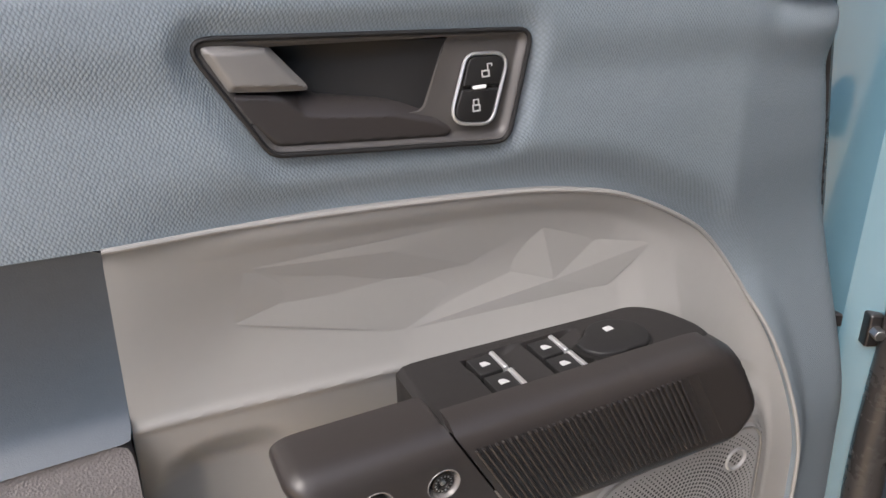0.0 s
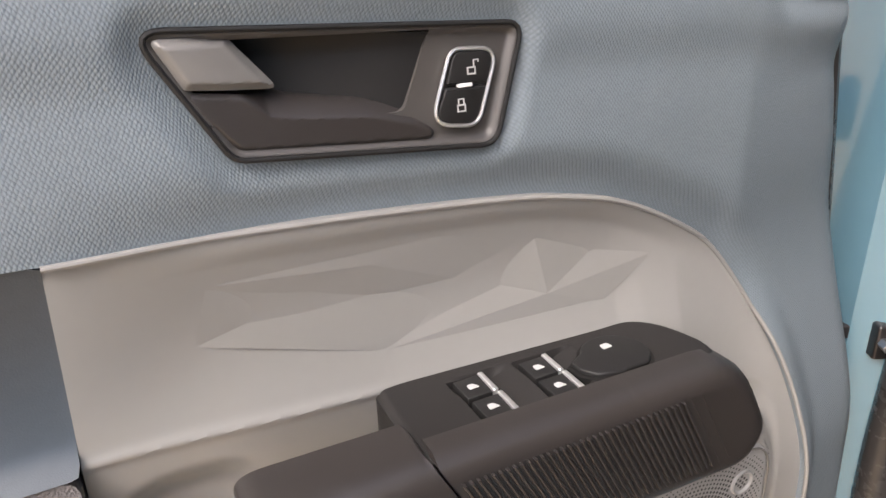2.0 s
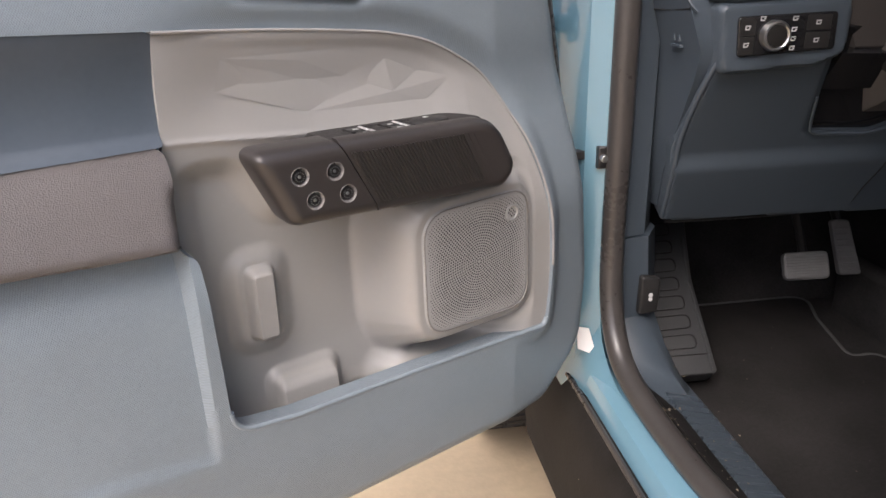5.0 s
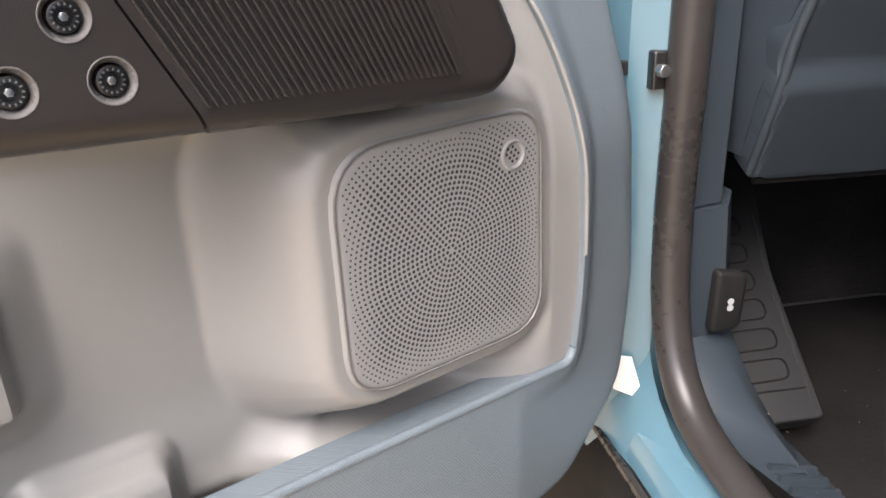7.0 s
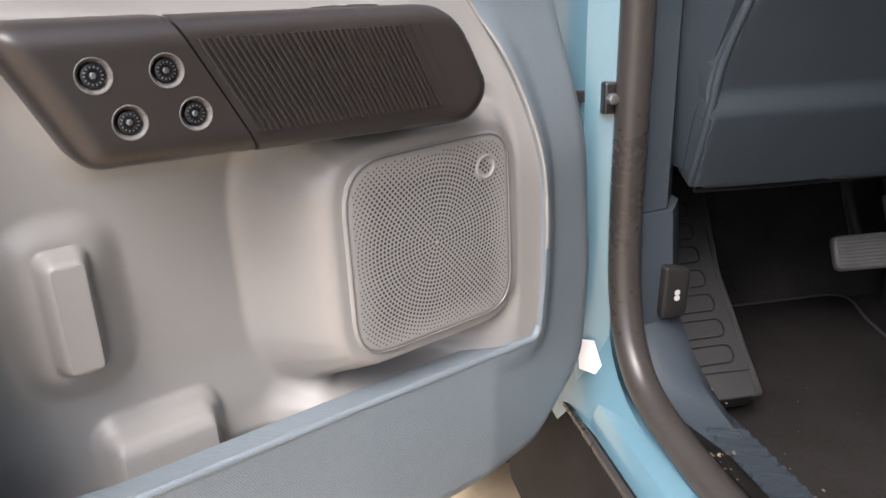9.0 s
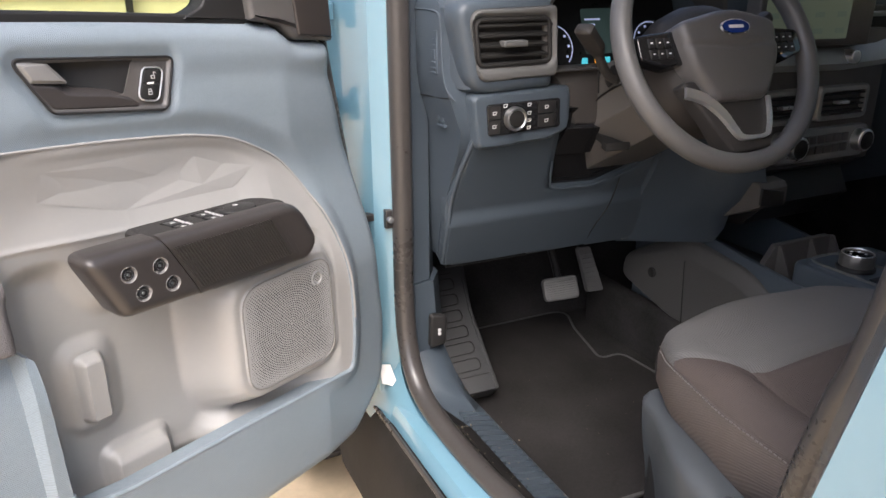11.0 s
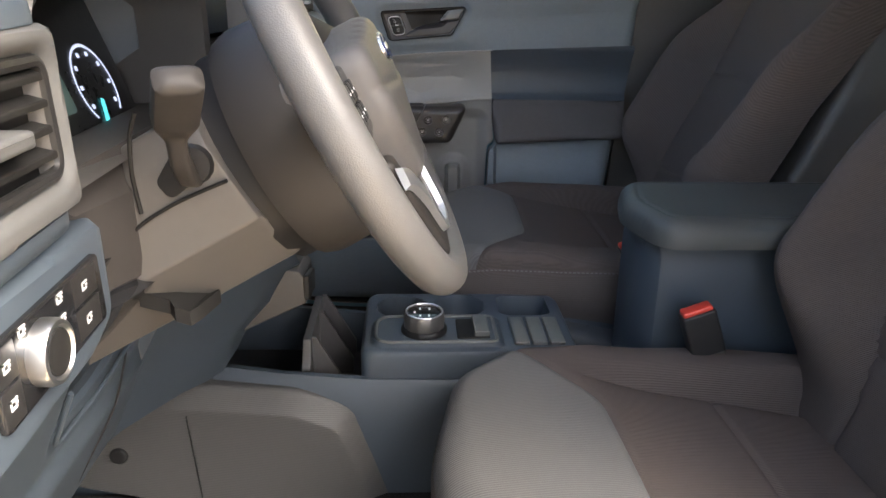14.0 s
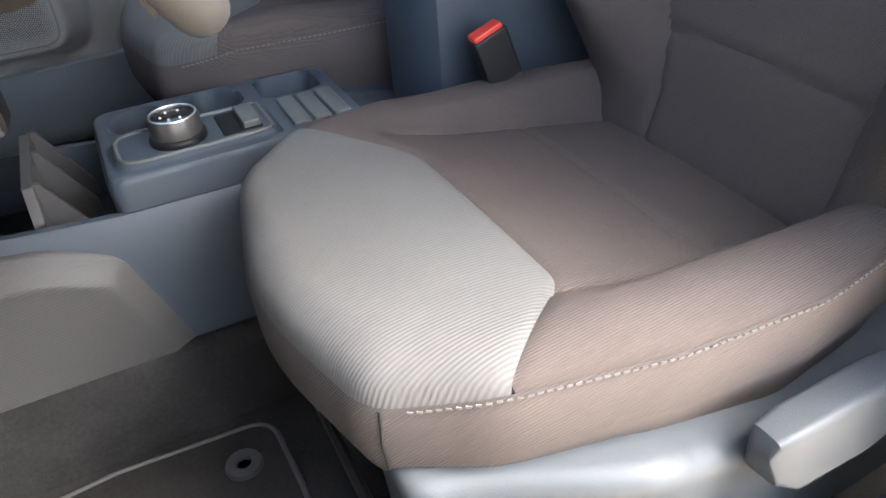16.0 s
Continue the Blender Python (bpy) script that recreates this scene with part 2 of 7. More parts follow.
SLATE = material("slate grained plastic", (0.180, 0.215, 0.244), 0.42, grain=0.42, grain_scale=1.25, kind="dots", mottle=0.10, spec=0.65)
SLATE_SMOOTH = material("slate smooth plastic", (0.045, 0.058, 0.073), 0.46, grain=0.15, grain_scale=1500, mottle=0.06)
NAVY = material("dark blue insert", (0.054, 0.069, 0.087), 0.42, grain=0.15, grain_scale=1200, mottle=0.12)
TAUPE = material("satin taupe moulding", (0.27, 0.264, 0.254), 0.33, grain=0.06, grain_scale=1800, mottle=0.03)
LIGHTGREY = material("light grey trim", (0.19, 0.193, 0.19), 0.42, grain=0.08, grain_scale=1500, mottle=0.05)
CHAR = material("charcoal soft plastic", (0.072, 0.068, 0.066), 0.45, grain=0.2, grain_scale=1600, mottle=0.08)
BLACK = material("black plastic", (0.018, 0.0175, 0.0175), 0.42, grain=0.15, grain_scale=1500, mottle=0.1, spec=0.25)
GLOSS = material("gloss black", (0.012, 0.012, 0.013), 0.08, mottle=0.05)
PULLM = material("dark brown grey handle plastic", (0.033, 0.029, 0.0275), 0.34, grain=0.12, grain_scale=1600, mottle=0.08, spec=0.5)
PAD = material("brown vinyl pad", (0.088, 0.079, 0.077), 0.6, grain=0.5, grain_scale=700, kind="cells", mottle=0.14)
HANDLE = material("dark handle plastic", (0.07, 0.065, 0.062), 0.4, grain=0.1, grain_scale=1600, mottle=0.08)
LEVER = material("grey lever plastic", (0.16, 0.154, 0.147), 0.36, grain=0.1, grain_scale=1600, mottle=0.06)
RECESS = material("black recess plastic", (0.014, 0.0135, 0.013), 0.6, mottle=0.1, spec=0.15)
GRILLE = material("grey speaker grille", (0.27, 0.268, 0.265), 0.45, grain=0.05, mottle=0.04)
HOLE = material("grille hole", (0.035, 0.035, 0.036), 0.8)
CHROME = material("satin chrome", (0.85, 0.85, 0.85), 0.28, metal=1.0, mottle=0.05)
ALU = material("bare aluminium", (0.6, 0.6, 0.6), 0.35, metal=1.0, mottle=0.1)
VENTGREY = material("vent surround grey", (0.0826, 0.0826, 0.0819), 0.55, spec=0.3, grain=0.1, grain_scale=1500, mottle=0.05)
FOOTREST = material("foot rest plastic", (0.029, 0.030, 0.0315), 0.5, grain=0.2, grain_scale=900, mottle=0.15)
GREYMARK = material("dim printed mark", (0.48, 0.48, 0.48), 0.5, mottle=0.02)
# collar colour lightened to stand for the lit chamfer round each bolt
COLLAR = material("lit collar plastic", (0.15, 0.142, 0.138), 0.28, mottle=0.1)
OLIVE = material("dark olive plate", (0.10, 0.104, 0.098), 0.4, grain=0.15, grain_scale=1500, mottle=0.06)
BOLT = material("dark bolt steel", (0.09, 0.085, 0.085), 0.35, metal=0.9, mottle=0.2)
WHITE = material("white mark", (0.8, 0.8, 0.8), 0.5, mottle=0.02)
PAINT = material("light blue car paint", (0.125, 0.238, 0.305), 0.22, coat=1.0, mottle=0.03, mottle_scale=3)
SEAL = material("rubber door seal", (0.042, 0.038, 0.036), 0.3, grain=0.12, grain_scale=600, mottle=0.2)
CARPET = material("charcoal carpet", (0.026, 0.025, 0.0245), 0.95, grain=1.0, grain_scale=500, mottle=0.5, mottle_scale=9, spec=0.1)
MAT = material("floor mat pile", (0.024, 0.0225, 0.022), 0.95, grain=1.0, grain_scale=900, mottle=0.4, mottle_scale=7, spec=0.1)
PIPING = material("mat binding", (0.052, 0.052, 0.052), 0.7, grain=0.3)
CLOTH = material("dark twill seat cloth", (0.083, 0.068, 0.062), 0.85, grain=0.55, grain_scale=170, kind="twill", mottle=0.1, spec=0.2)
CLOTH_BAND = material("brown seat band", (0.0946, 0.0808, 0.0748), 0.8, grain=0.5, grain_scale=170, kind="twill", mottle=0.08, spec=0.2)
RIBBED = material("grey ribbed seat cloth", (0.117, 0.114, 0.111), 0.8, grain=0.4, grain_scale=95, kind="ribs", mottle=0.06, spec=0.25)
LEATHER = material("dark grey wheel leather", (0.094, 0.092, 0.091), 0.42, grain=0.15, grain_scale=900, kind="cells", mottle=0.08)
GREYPLASTIC = material("grey seat shield plastic", (0.062, 0.069, 0.0755), 0.45, grain=0.25, grain_scale=900, mottle=0.06, spec=0.35)
ARMVINYL = material("dark armrest vinyl", (0.0553, 0.0598, 0.0585), 0.5, grain=0.3, grain_scale=900, kind="cells", mottle=0.08)
HOOD = material("brown grey hood plastic", (0.115, 0.105, 0.09), 0.5, grain=0.2, grain_scale=1300, mottle=0.06)
BRIGHT = material("bright satin trim", (0.78, 0.78, 0.78), 0.36, metal=0.9, mottle=0.03)
RED = material("red buckle button", (0.6, 0.05, 0.03), 0.35, mottle=0.05)
WEB = material("grey belt webbing", (0.09, 0.085, 0.08), 0.8, grain=0.4, grain_scale=900)
CREAM = material("cream pillar trim", (0.7, 0.66, 0.6), 0.8, grain=0.2)
CONCRETE = material("tan concrete", (0.56, 0.43, 0.27), 0.85, grain=0.6, grain_scale=90, mottle=0.16, mottle_scale=1.7)
TYRE = material("tyre rubber", (0.03, 0.028, 0.027), 0.8, grain=0.3, grain_scale=200, mottle=0.3)
MUD = material("dusty black rocker", (0.011, 0.010, 0.0095), 0.7, grain=0.4, grain_scale=200, mottle=0.7, mottle_scale=30, spec=0.2)
FOOTP = material("grey footwell plastic", (0.0695, 0.0673, 0.065), 0.5, grain=0.35, grain_scale=150, kind="twill", mottle=0.06)
SHELF = material("pale slate shelf", (0.2, 0.218, 0.224), 0.45, grain=0.15, grain_scale=1500, mottle=0.05)
DIRT = material("dried tan dirt", (0.2, 0.165, 0.12), 0.95, mottle=0.3, mottle_scale=60)
HUBM = material("dark grey airbag plastic", (0.086, 0.082, 0.081), 0.42, grain=0.25, grain_scale=1400, kind="cells", mottle=0.07)
COLM = material("dark column plastic", (0.032, 0.029, 0.027), 0.55, grain=0.2, grain_scale=1500, mottle=0.07, spec=0.3)
# lighter copy of the column plastic: light from the door opening put into colour
SHROUD_LIT = material("column plastic lightened for door light", (0.078, 0.072, 0.066), 0.42, grain=0.2, grain_scale=1500, mottle=0.07)
PODM = material("matt black pod plastic", (0.02, 0.0185, 0.018), 0.52, grain=0.3, grain_scale=1300, mottle=0.12, spec=0.3)
FASCIA = material("brown grey lower fascia plastic", (0.0744, 0.0682, 0.0632), 0.5, grain=0.2, grain_scale=1300, mottle=0.06)
BARREL = material("worn satin dial metal", (0.2, 0.188, 0.176), 0.48, metal=0.8, mottle=0.15)
HOODIN = material("charcoal instrument hood plastic", (0.05, 0.047, 0.044), 0.5, grain=0.2, grain_scale=1300, mottle=0.06)
RUBBERPED = material("worn pedal rubber", (0.099, 0.099, 0.099), 0.55, grain=0.2, mottle=0.2, mottle_scale=30)
GLASS = bpy.data.materials.new("tinted window glass")
GLASS.use_nodes = True
_n, _l = GLASS.node_tree.nodes, GLASS.node_tree.links
_t, _g, _m, _f = _n.new("ShaderNodeBsdfTransparent"), _n.new("ShaderNodeBsdfGlossy"), _n.new("ShaderNodeMixShader"), _n.new("ShaderNodeFresnel")
_t.inputs["Color"].default_value = (0.72, 0.75, 0.65, 1)
_g.inputs["Roughness"].default_value = 0.02
_f.inputs["IOR"].default_value = 1.3
_l.new(_f.outputs[0], _m.inputs[0])
_l.new(_t.outputs[0], _m.inputs[1])
_l.new(_g.outputs[0], _m.inputs[2])
_l.new(_m.outputs[0], _n["Material Output"].inputs["Surface"])
# tint chosen dark to keep rear light off the far door
DIMGLASS = GLASS.copy()
DIMGLASS.name = "dark glass to dim the cab"
for _node in DIMGLASS.node_tree.nodes:
    if _node.type == "BSDF_TRANSPARENT":
        _node.inputs["Color"].default_value = (0.26, 0.27, 0.26, 1)
CLEARGLASS = GLASS.copy()
CLEARGLASS.name = "clear windscreen glass"
for _node in CLEARGLASS.node_tree.nodes:
    if _node.type == "BSDF_TRANSPARENT":
        _node.inputs["Color"].default_value = (0.93, 0.95, 0.92, 1)

# ---- front door, seen open on the driver's side and shut across the cab ----
DOOR_OPEN = 63.0
DOOR_M = pose(-0.93, 0.548, 0, 0, 0, 90 - DOOR_OPEN)


def dp(u, v, w):
    return (u, -w, v)


OUT = arcpoly([(-0.86, 1.286, 0.01), (-0.6, 1.275, 0.2), (-0.33, 1.261, 0.2), (-0.135, 1.2475, 0.03), (-0.08, 1.238, 0.02), (-0.052, 1.2155, 0.02), (0.020, 1.2105, 0.015), (0.070, 1.0, 0.3), (0.094, 0.72, 0.2), (0.086, 0.6, 0.08),
               (-0.0, 0.525, 0.06), (-0.5, 0.512, 0.1), (-0.62, 0.53, 0.1), (-0.742, 0.665, 0.12), (-0.79, 0.79, 0.2), (-0.835, 1.06, 0.3)])
TAN_TOP = [(-0.508, 1.1265, 0), (-0.42, 1.1225, 0), (-0.347, 1.118, 0), (-0.27, 1.1112, 0), (-0.2274, 1.1048, 0), (-0.18, 1.0925, 0), (-0.13, 1.067, 0), (-0.098, 1.0425, 0), (-0.067, 1.0, 0), (-0.046, 0.958, 0), (-0.031, 0.908, 0), (-0.0195, 0.84, 0), (-0.0165, 0.76, 0), (-0.020, 0.71, 0)]
TAN = [p[:2] for p in smooth_path(TAN_TOP, 5)] + arcpoly([(-0.0205, 0.705, 0), (-0.024, 0.678, 0.03), (-0.246, 0.684, 0.1), (-0.426, 0.686, 0.1), (-0.5, 0.694, 0.03), (-0.506, 0.87, 0.06), (-0.508, 0.905, 0.02), (-0.523, 0.912, 0.012), (-0.5165, 0.97, 0.04), (-0.514, 1.02, 0.02), (-0.5085, 1.12, 0)])
INSERT = arcpoly([(-0.87, 1.14, 0.002), (-0.508, 1.1265, 0.002), (-0.5145, 1.016, 0.004), (-0.87, 1.013, 0.002)])
PADO = arcpoly([(-0.87, 1.013, 0.002), (-0.5155, 1.016, 0.012), (-0.5165, 0.97, 0.04), (-0.5245, 0.917, 0.006), (-0.69, 0.926, 0.1), (-0.87, 0.930, 0.004)])
BEZEL = arcpoly([(-0.452, 1.2185, 0.008), (-0.258, 1.2085, 0.008), (-0.277, 1.149, 0.012), (-0.416, 1.158, 0.012)])
SPK = arcpoly([(-0.241, 0.898, 0.045), (-0.062, 0.903, 0.035), (-0.057, 0.722, 0.04), (-0.238, 0.722, 0.04)])
PULL = arcpoly([(-0.456, 1.011, 0.014), (-0.14, 1.006, 0.05), (-0.104, 0.94, 0.035), (-0.125, 0.914, 0.03), (-0.415, 0.924, 0.02)])
s_out, s_tan, s_ins, s_pad, s_bez, s_spk = (psdf(p) for p in (OUT, TAN, INSERT, PADO, BEZEL, SPK))
POCKET = psdf(arcpoly([(-0.5, 0.985, 0.03), (-0.44, 0.982, 0.03), (-0.4, 0.915, 0.03), (-0.02, 0.9, 0.03), (-0.01, 0.66, 0.03), (-0.5, 0.66, 0.03)]))
GRAB = psdf(box2(-0.440, -0.411, 0.766, 0.854, 0.008))
STEP = psdf(box2(-0.421, -0.340, 0.60, 0.705, 0.012))
LIPR = psdf(arcpoly([(-0.287, 0.684, 0.02), (-0.11, 0.672, 0.1), (-0.03, 0.646, 0.01), (-0.02, 0.6, 0.01), (-0.31, 0.6, 0.02)]))


def tilt(v):
    """The card leans outwards above the inset."""
    return -0.11 * np.maximum(v - 1.14, 0) - 0.055 * np.clip(v - 1.10, 0, 0.04)


def hp(u, v, w):
    return dp(u, v, w + float(tilt(v)))


def card_base(u, v):
    w = 0.05 * (1 - ss(0.84, 1.06, v)) - 0.006 * (1 - ss(0.5, 0.62, v)) + tilt(v)
    return w + 0.004 * ss(-0.2, 0.0, u) * ss(0.9, 1.15, v)


def card_w(u, v):
    w = card_base(u, v)
    w = w - 0.011 * (1 - ss(0.0, 0.035, s_tan(u, v))) * ss(0.95, 1.02, v) * ss(-0.53, -0.38, u)
    w = w - 0.006 * (1 - ss(0.0, 0.018, s_bez(u, v)))
    w = w - 0.016 * ss(1.225, 1.285, v + 0.04 * (u + 0.33)) ** 2
    turn = np.clip((u + 0.085 + 0.25 * (1.17 - v) * (v > 1.17)) / 0.15, 0, 1)
    w = w - 0.024 * turn * (1 - 0.6 * ss(1.15, 1.19, v)) * ss(0.0, 0.03, s_tan(u, v))
    w = w + 0.005 * ss(1.165, 1.20, v + 0.05 * u) * (1 - ss(0.0, 0.05, u))
    left = (1 - ss(-0.526, -0.519, u)) * (1 - ss(0.94, 0.95, v))
    slope = -0.024 + 0.02 * np.clip((0.93 - v) / 0.25, 0, 1)
    w = w + left * slope * ss(0.662, 0.68, v + 0.095 * (u + 0.525))
    e = np.clip(0.03 + s_out(u, v), 0, 0.03)
    return w - (0.03 - np.sqrt(np.maximum(0.03 ** 2 - e ** 2, 0)))


FACET_P = [(-0.44, 1.094, 0.0), (-0.2957, 1.093, 0.0), (-0.2415, 1.0775, 0.0), (-0.1971, 1.059, 0.0), (-0.1483, 1.0476, 0.0), (-0.19, 1.022, 0.0), (-0.3457, 1.026, 0.0), (-0.45, 1.06, 0.0), (-0.351, 1.0847, 0.0020), (-0.2794, 1.0545, -0.0016), (-0.2329, 1.0374, 0.0030), (-0.40, 1.0705, -0.0010)]
FACET_T = [(0, 1, 8), (1, 9, 8), (1, 2, 9), (2, 10, 9), (2, 3, 10), (3, 4, 10), (4, 5, 10), (5, 6, 10), (6, 9, 10), (8, 9, 11), (11, 9, 6), (0, 8, 11), (0, 11, 7), (7, 11, 6)]


def tan_w(u, v):
    sd = -s_tan(u, v)
    crease_v = np.interp(u, (-0.5, -0.47, -0.41, -0.346, -0.3, -0.2, -0.16, -0.13, -0.1, 0.0), (1.015, 1.013, 1.0075, 1.003, 1.0025, 1.0025, 0.998, 0.985, 0.955, 0.9))
    crease_w = np.interp(u, (-0.5, -0.344, -0.18, -0.1, 0.0), (-0.005, -0.009, 0.0, 0.018, 0.03))
    k = np.clip((1.125 - v) / (1.125 - crease_v), 0, 1)
    up = -0.006 + (crease_w + 0.006) * k - 0.011 * np.sin(math.pi * k ** 1.15) * ss(-0.535, -0.43, u) - 0.16 * np.clip(crease_v - v, 0, 0.05)
    up = up + 0.0016 * np.exp(-((v - crease_v) / 0.0035) ** 2) * ss(-0.33, -0.36, u)
    floor_w = -0.027 + 0.006 * (1 - ss(0.66, 0.74, v))
    w = up + (floor_w - up) * ss(0.012, -0.022, POCKET(u, v))
    side = 0.024 + 0.034 * ss(-0.195, -0.255, u)
    low = ss(0.0, 1.0, 1 - np.clip((s_spk(u, v) - 0.004) / side, 0, 1))
    w = w + (0.0455 - w) * low
    w = w + 0.008 * ss(0.030, 0.006, GRAB(u, v)) + 0.019 * ss(0.005, -0.004, GRAB(u, v))
    w = w + 0.007 * ss(0.013, 0.004, STEP(u, v)) + 0.018 * ss(0.005, -0.005, STEP(u, v)) * (1 - 0.5 * ss(0.69, 0.71, v))
    ramp = 0.05 * ss(0.016, -0.016, LIPR(u, v)) * ss(-0.31, -0.20, u)
    w = np.maximum(w, np.minimum(w + ramp, 0.034))
    right = ss(-0.08 - 0.10 * (1 - ss(0.69, 0.73, v)), -0.045, u) * (1 - ss(0.93, 1.05, v))
    w = w + (card_base(u, v) - 0.006 - w) * np.maximum(right * (s_spk(u, v) > 0), ss(0.02, 0.0, sd) * ss(0.96, 1.0, v) * 0.9 * ss(-0.5, -0.42, u))
    return w - 0.03 * (1 - ss(0.62, 0.665, v))


def insert_w(u, v):
    t = np.clip((v - 1.010) / 0.118, 0, 1)
    return -0.003 - 0.011 * np.sin(math.pi * t) + 0.012 * (1 - ss(0.0, 0.16, t))


def pad_w(u, v):
    t = np.clip((1.011 - v) / 0.088, 0, 1)
    w = 0.004 + 0.052 * t ** 0.8
    e = np.clip(0.016 + s_pad(u, v), 0, 0.016) * ss(0.15, 0.5, t)
    return w - (0.016 - np.sqrt(np.maximum(0.016 ** 2 - e ** 2, 0)))


door = thing("door_1", "slate blue truck door panel with taupe inset, open", "car door")
door.matrix_basis = DOOR_M
SHELL = arcpoly([(-1.0, 1.25, 0.02), (0.03, 1.2, 0.02), (0.068, 1.0, 0.2), (0.092, 0.7, 0.2), (0.084, 0.58, 0.1), (0.0, 0.480, 0.08), (-0.16, 0.466, 0.2), (-0.55, 0.455, 0.1), (-0.72, 0.48, 0.1), (-0.87, 0.62, 0.12), (-0.94, 0.78, 0.2), (-0.985, 1.0, 0.2)])
shell = part("door_shell", slab(SHELL, -0.13, -0.034, 0.008, dp), PAINT, door, "light blue painted door shell")
panel = part("door_panel", relief(lambda u, v: np.maximum.reduce([s_out(u, v), -s_tan(u, v), -s_ins(u, v), -s_pad(u, v), -s_bez(u, v)]), card_w, (-0.87, 0.11, 0.5, 1.295), 0.0045, 0.03, dp), SLATE, door, "slate blue grained plastic panel")
s_low = psdf(box2(-0.502, -0.035, 0.60, 0.80, 0.01))
inset = part("inset_panel", relief(lambda u, v: np.minimum(s_tan(u, v), s_low(u, v)), tan_w, (-0.55, 0.0, 0.59, 1.14), 0.0018, 0.012, dp), TAUPE, door, "satin taupe moulded inset with map pocket")
fu, fv_, fh = (np.array(c) for c in zip(*FACET_P))
part("inset_facets", ([dp(u, v, w) for u, v, w in zip(fu, fv_, tan_w(fu, fv_) + 0.85 * fh - 0.0002)], [list(t) for t in FACET_T]), TAUPE, inset, "flat moulded planes in the inset", sharp=0.5)
bead = [p for p in TAN if not (p[0] < -0.45 and p[1] < 0.9)]
k0 = min(range(len(bead)), key=lambda i: (bead[i][0] + 0.508) ** 2 + (bead[i][1] - 1.127) ** 2)
bead = bead[k0:]
bead = bead[:next(i for i, p in enumerate(bead) if p[1] < 0.76)]
bead_u, bead_v = np.array(bead).T
bead_w = np.maximum(tan_w(bead_u, bead_v), card_w(bead_u, bead_v) + 0.0006)
part("edge_bead", sweep([dp(p[0], p[1] - 0.001, w + 0.0004) for p, w in zip(bead, bead_w)], circle(0.0017, 8), up=(0, 1, 0)), TAUPE, inset, "thin taupe edge bead")
part("armrest_insert", relief(lambda u, v: np.maximum(np.maximum(s_ins(u, v), s_out(u, v)), -s_pad(u, v)), insert_w, (-0.88, -0.5, 1.0, 1.15), 0.005, 0.03, dp), NAVY, door, "dark blue concave insert above the armrest")
part("armrest_pad", relief(lambda u, v: np.maximum(s_pad(u, v), s_out(u, v)), pad_w, (-0.88, -0.5, 0.92, 1.05), 0.004, 0.04, dp), PAD, door, "brown soft armrest pad")
part("edge_seal", sweep([dp(p[0], p[1], -0.033) for p in smooth_path([(-0.965, 1.25, 0), (-0.935, 1.0, 0), (-0.89, 0.817, 0), (-0.858, 0.75, 0), (-0.825, 0.683, 0), (-0.785, 0.625, 0), (-0.72, 0.56, 0), (-0.62, 0.51, 0), (-0.52, 0.492, 0), (-0.3, 0.49, 0), (-0.16, 0.492, 0), (-0.02, 0.505, 0)], 10)], circle(0.011), up=(0, 1, 0)), SEAL, door, "black rubber edge seal")
part("card_edge_strip", sweep([dp(p[0] - 0.004, p[1] - 0.003, -0.03) for p in OUT if p[0] < -0.6 and p[1] < 1.25 or p[1] < 0.53], circle(0.004, 8), up=(0, 1, 0)), TAUPE, door, "thin tan card edge")

low_edge = [p for p in TAN if p[1] < 0.70 or p[1] < 0.76 and p[0] < -0.4]
k0 = max(range(len(low_edge)), key=lambda i: math.hypot(low_edge[i][0] - low_edge[i - 1][0], low_edge[i][1] - low_edge[i - 1][1]))
low_edge = low_edge[k0:] + low_edge[:k0]
low_w = card_w(np.array([p[0] for p in low_edge]), np.array([p[1] for p in low_edge]))
part("pocket_lip", sweep([dp(p[0], p[1], w - 0.003) for p, w in zip(low_edge, low_w)], circle(0.004, 10), up=(0, 1, 0)), SLATE, door, "rounded slate lip of the map pocket")

# handle
LIP = arcpoly([(-0.453, 1.2205, 0.008), (-0.256, 1.2085, 0.008), (-0.276, 1.1455, 0.012), (-0.418, 1.159, 0.012)])
s_lip = psdf(LIP)
dish_o = arcpoly([(-0.44, 1.2155, 0.002), (-0.308, 1.2105, 0.003), (-0.327, 1.168, 0.008), (-0.425, 1.172, 0.01)])
dish = psdf(dish_o)
bezel = part("handle_bezel", relief(lambda u, v: np.maximum(s_lip(u, v) + 0.0015, -dish(u, v) - 0.0015), lambda u, v: -0.0035 + 0.0035 * ss(-0.006, -0.002, s_lip(u, v)), (-0.46, -0.25, 1.14, 1.225), 0.0012, 0.03, hp), HANDLE, door, "dark grey door handle bezel")
part("bezel_rim", sweep([hp(p[0], p[1], 0.0003) for p in LIP], circle(0.0015, 8), closed=True, up=(0, 1, 0)), BLACK, bezel, "thin dark rim")
part("handle_recess", relief(lambda u, v: np.maximum(dish(u, v) - 0.006, s_lip(u, v) + 0.004), lambda u, v: -0.020 + 0.006 * ss(1.2, 1.216, v) + 0.0145 * ss(-0.40, -0.312, u), (-0.455, -0.3, 1.155, 1.23), 0.002, 0.004, hp), BLACK, bezel, "black recess behind the lever")
lever_poly = arcpoly([(-0.446, 1.2165, 0.003), (-0.412, 1.2145, 0.003), (-0.3905, 1.1885, 0.0025), (-0.4345, 1.1935, 0.002)])
s_lever = psdf(lever_poly)
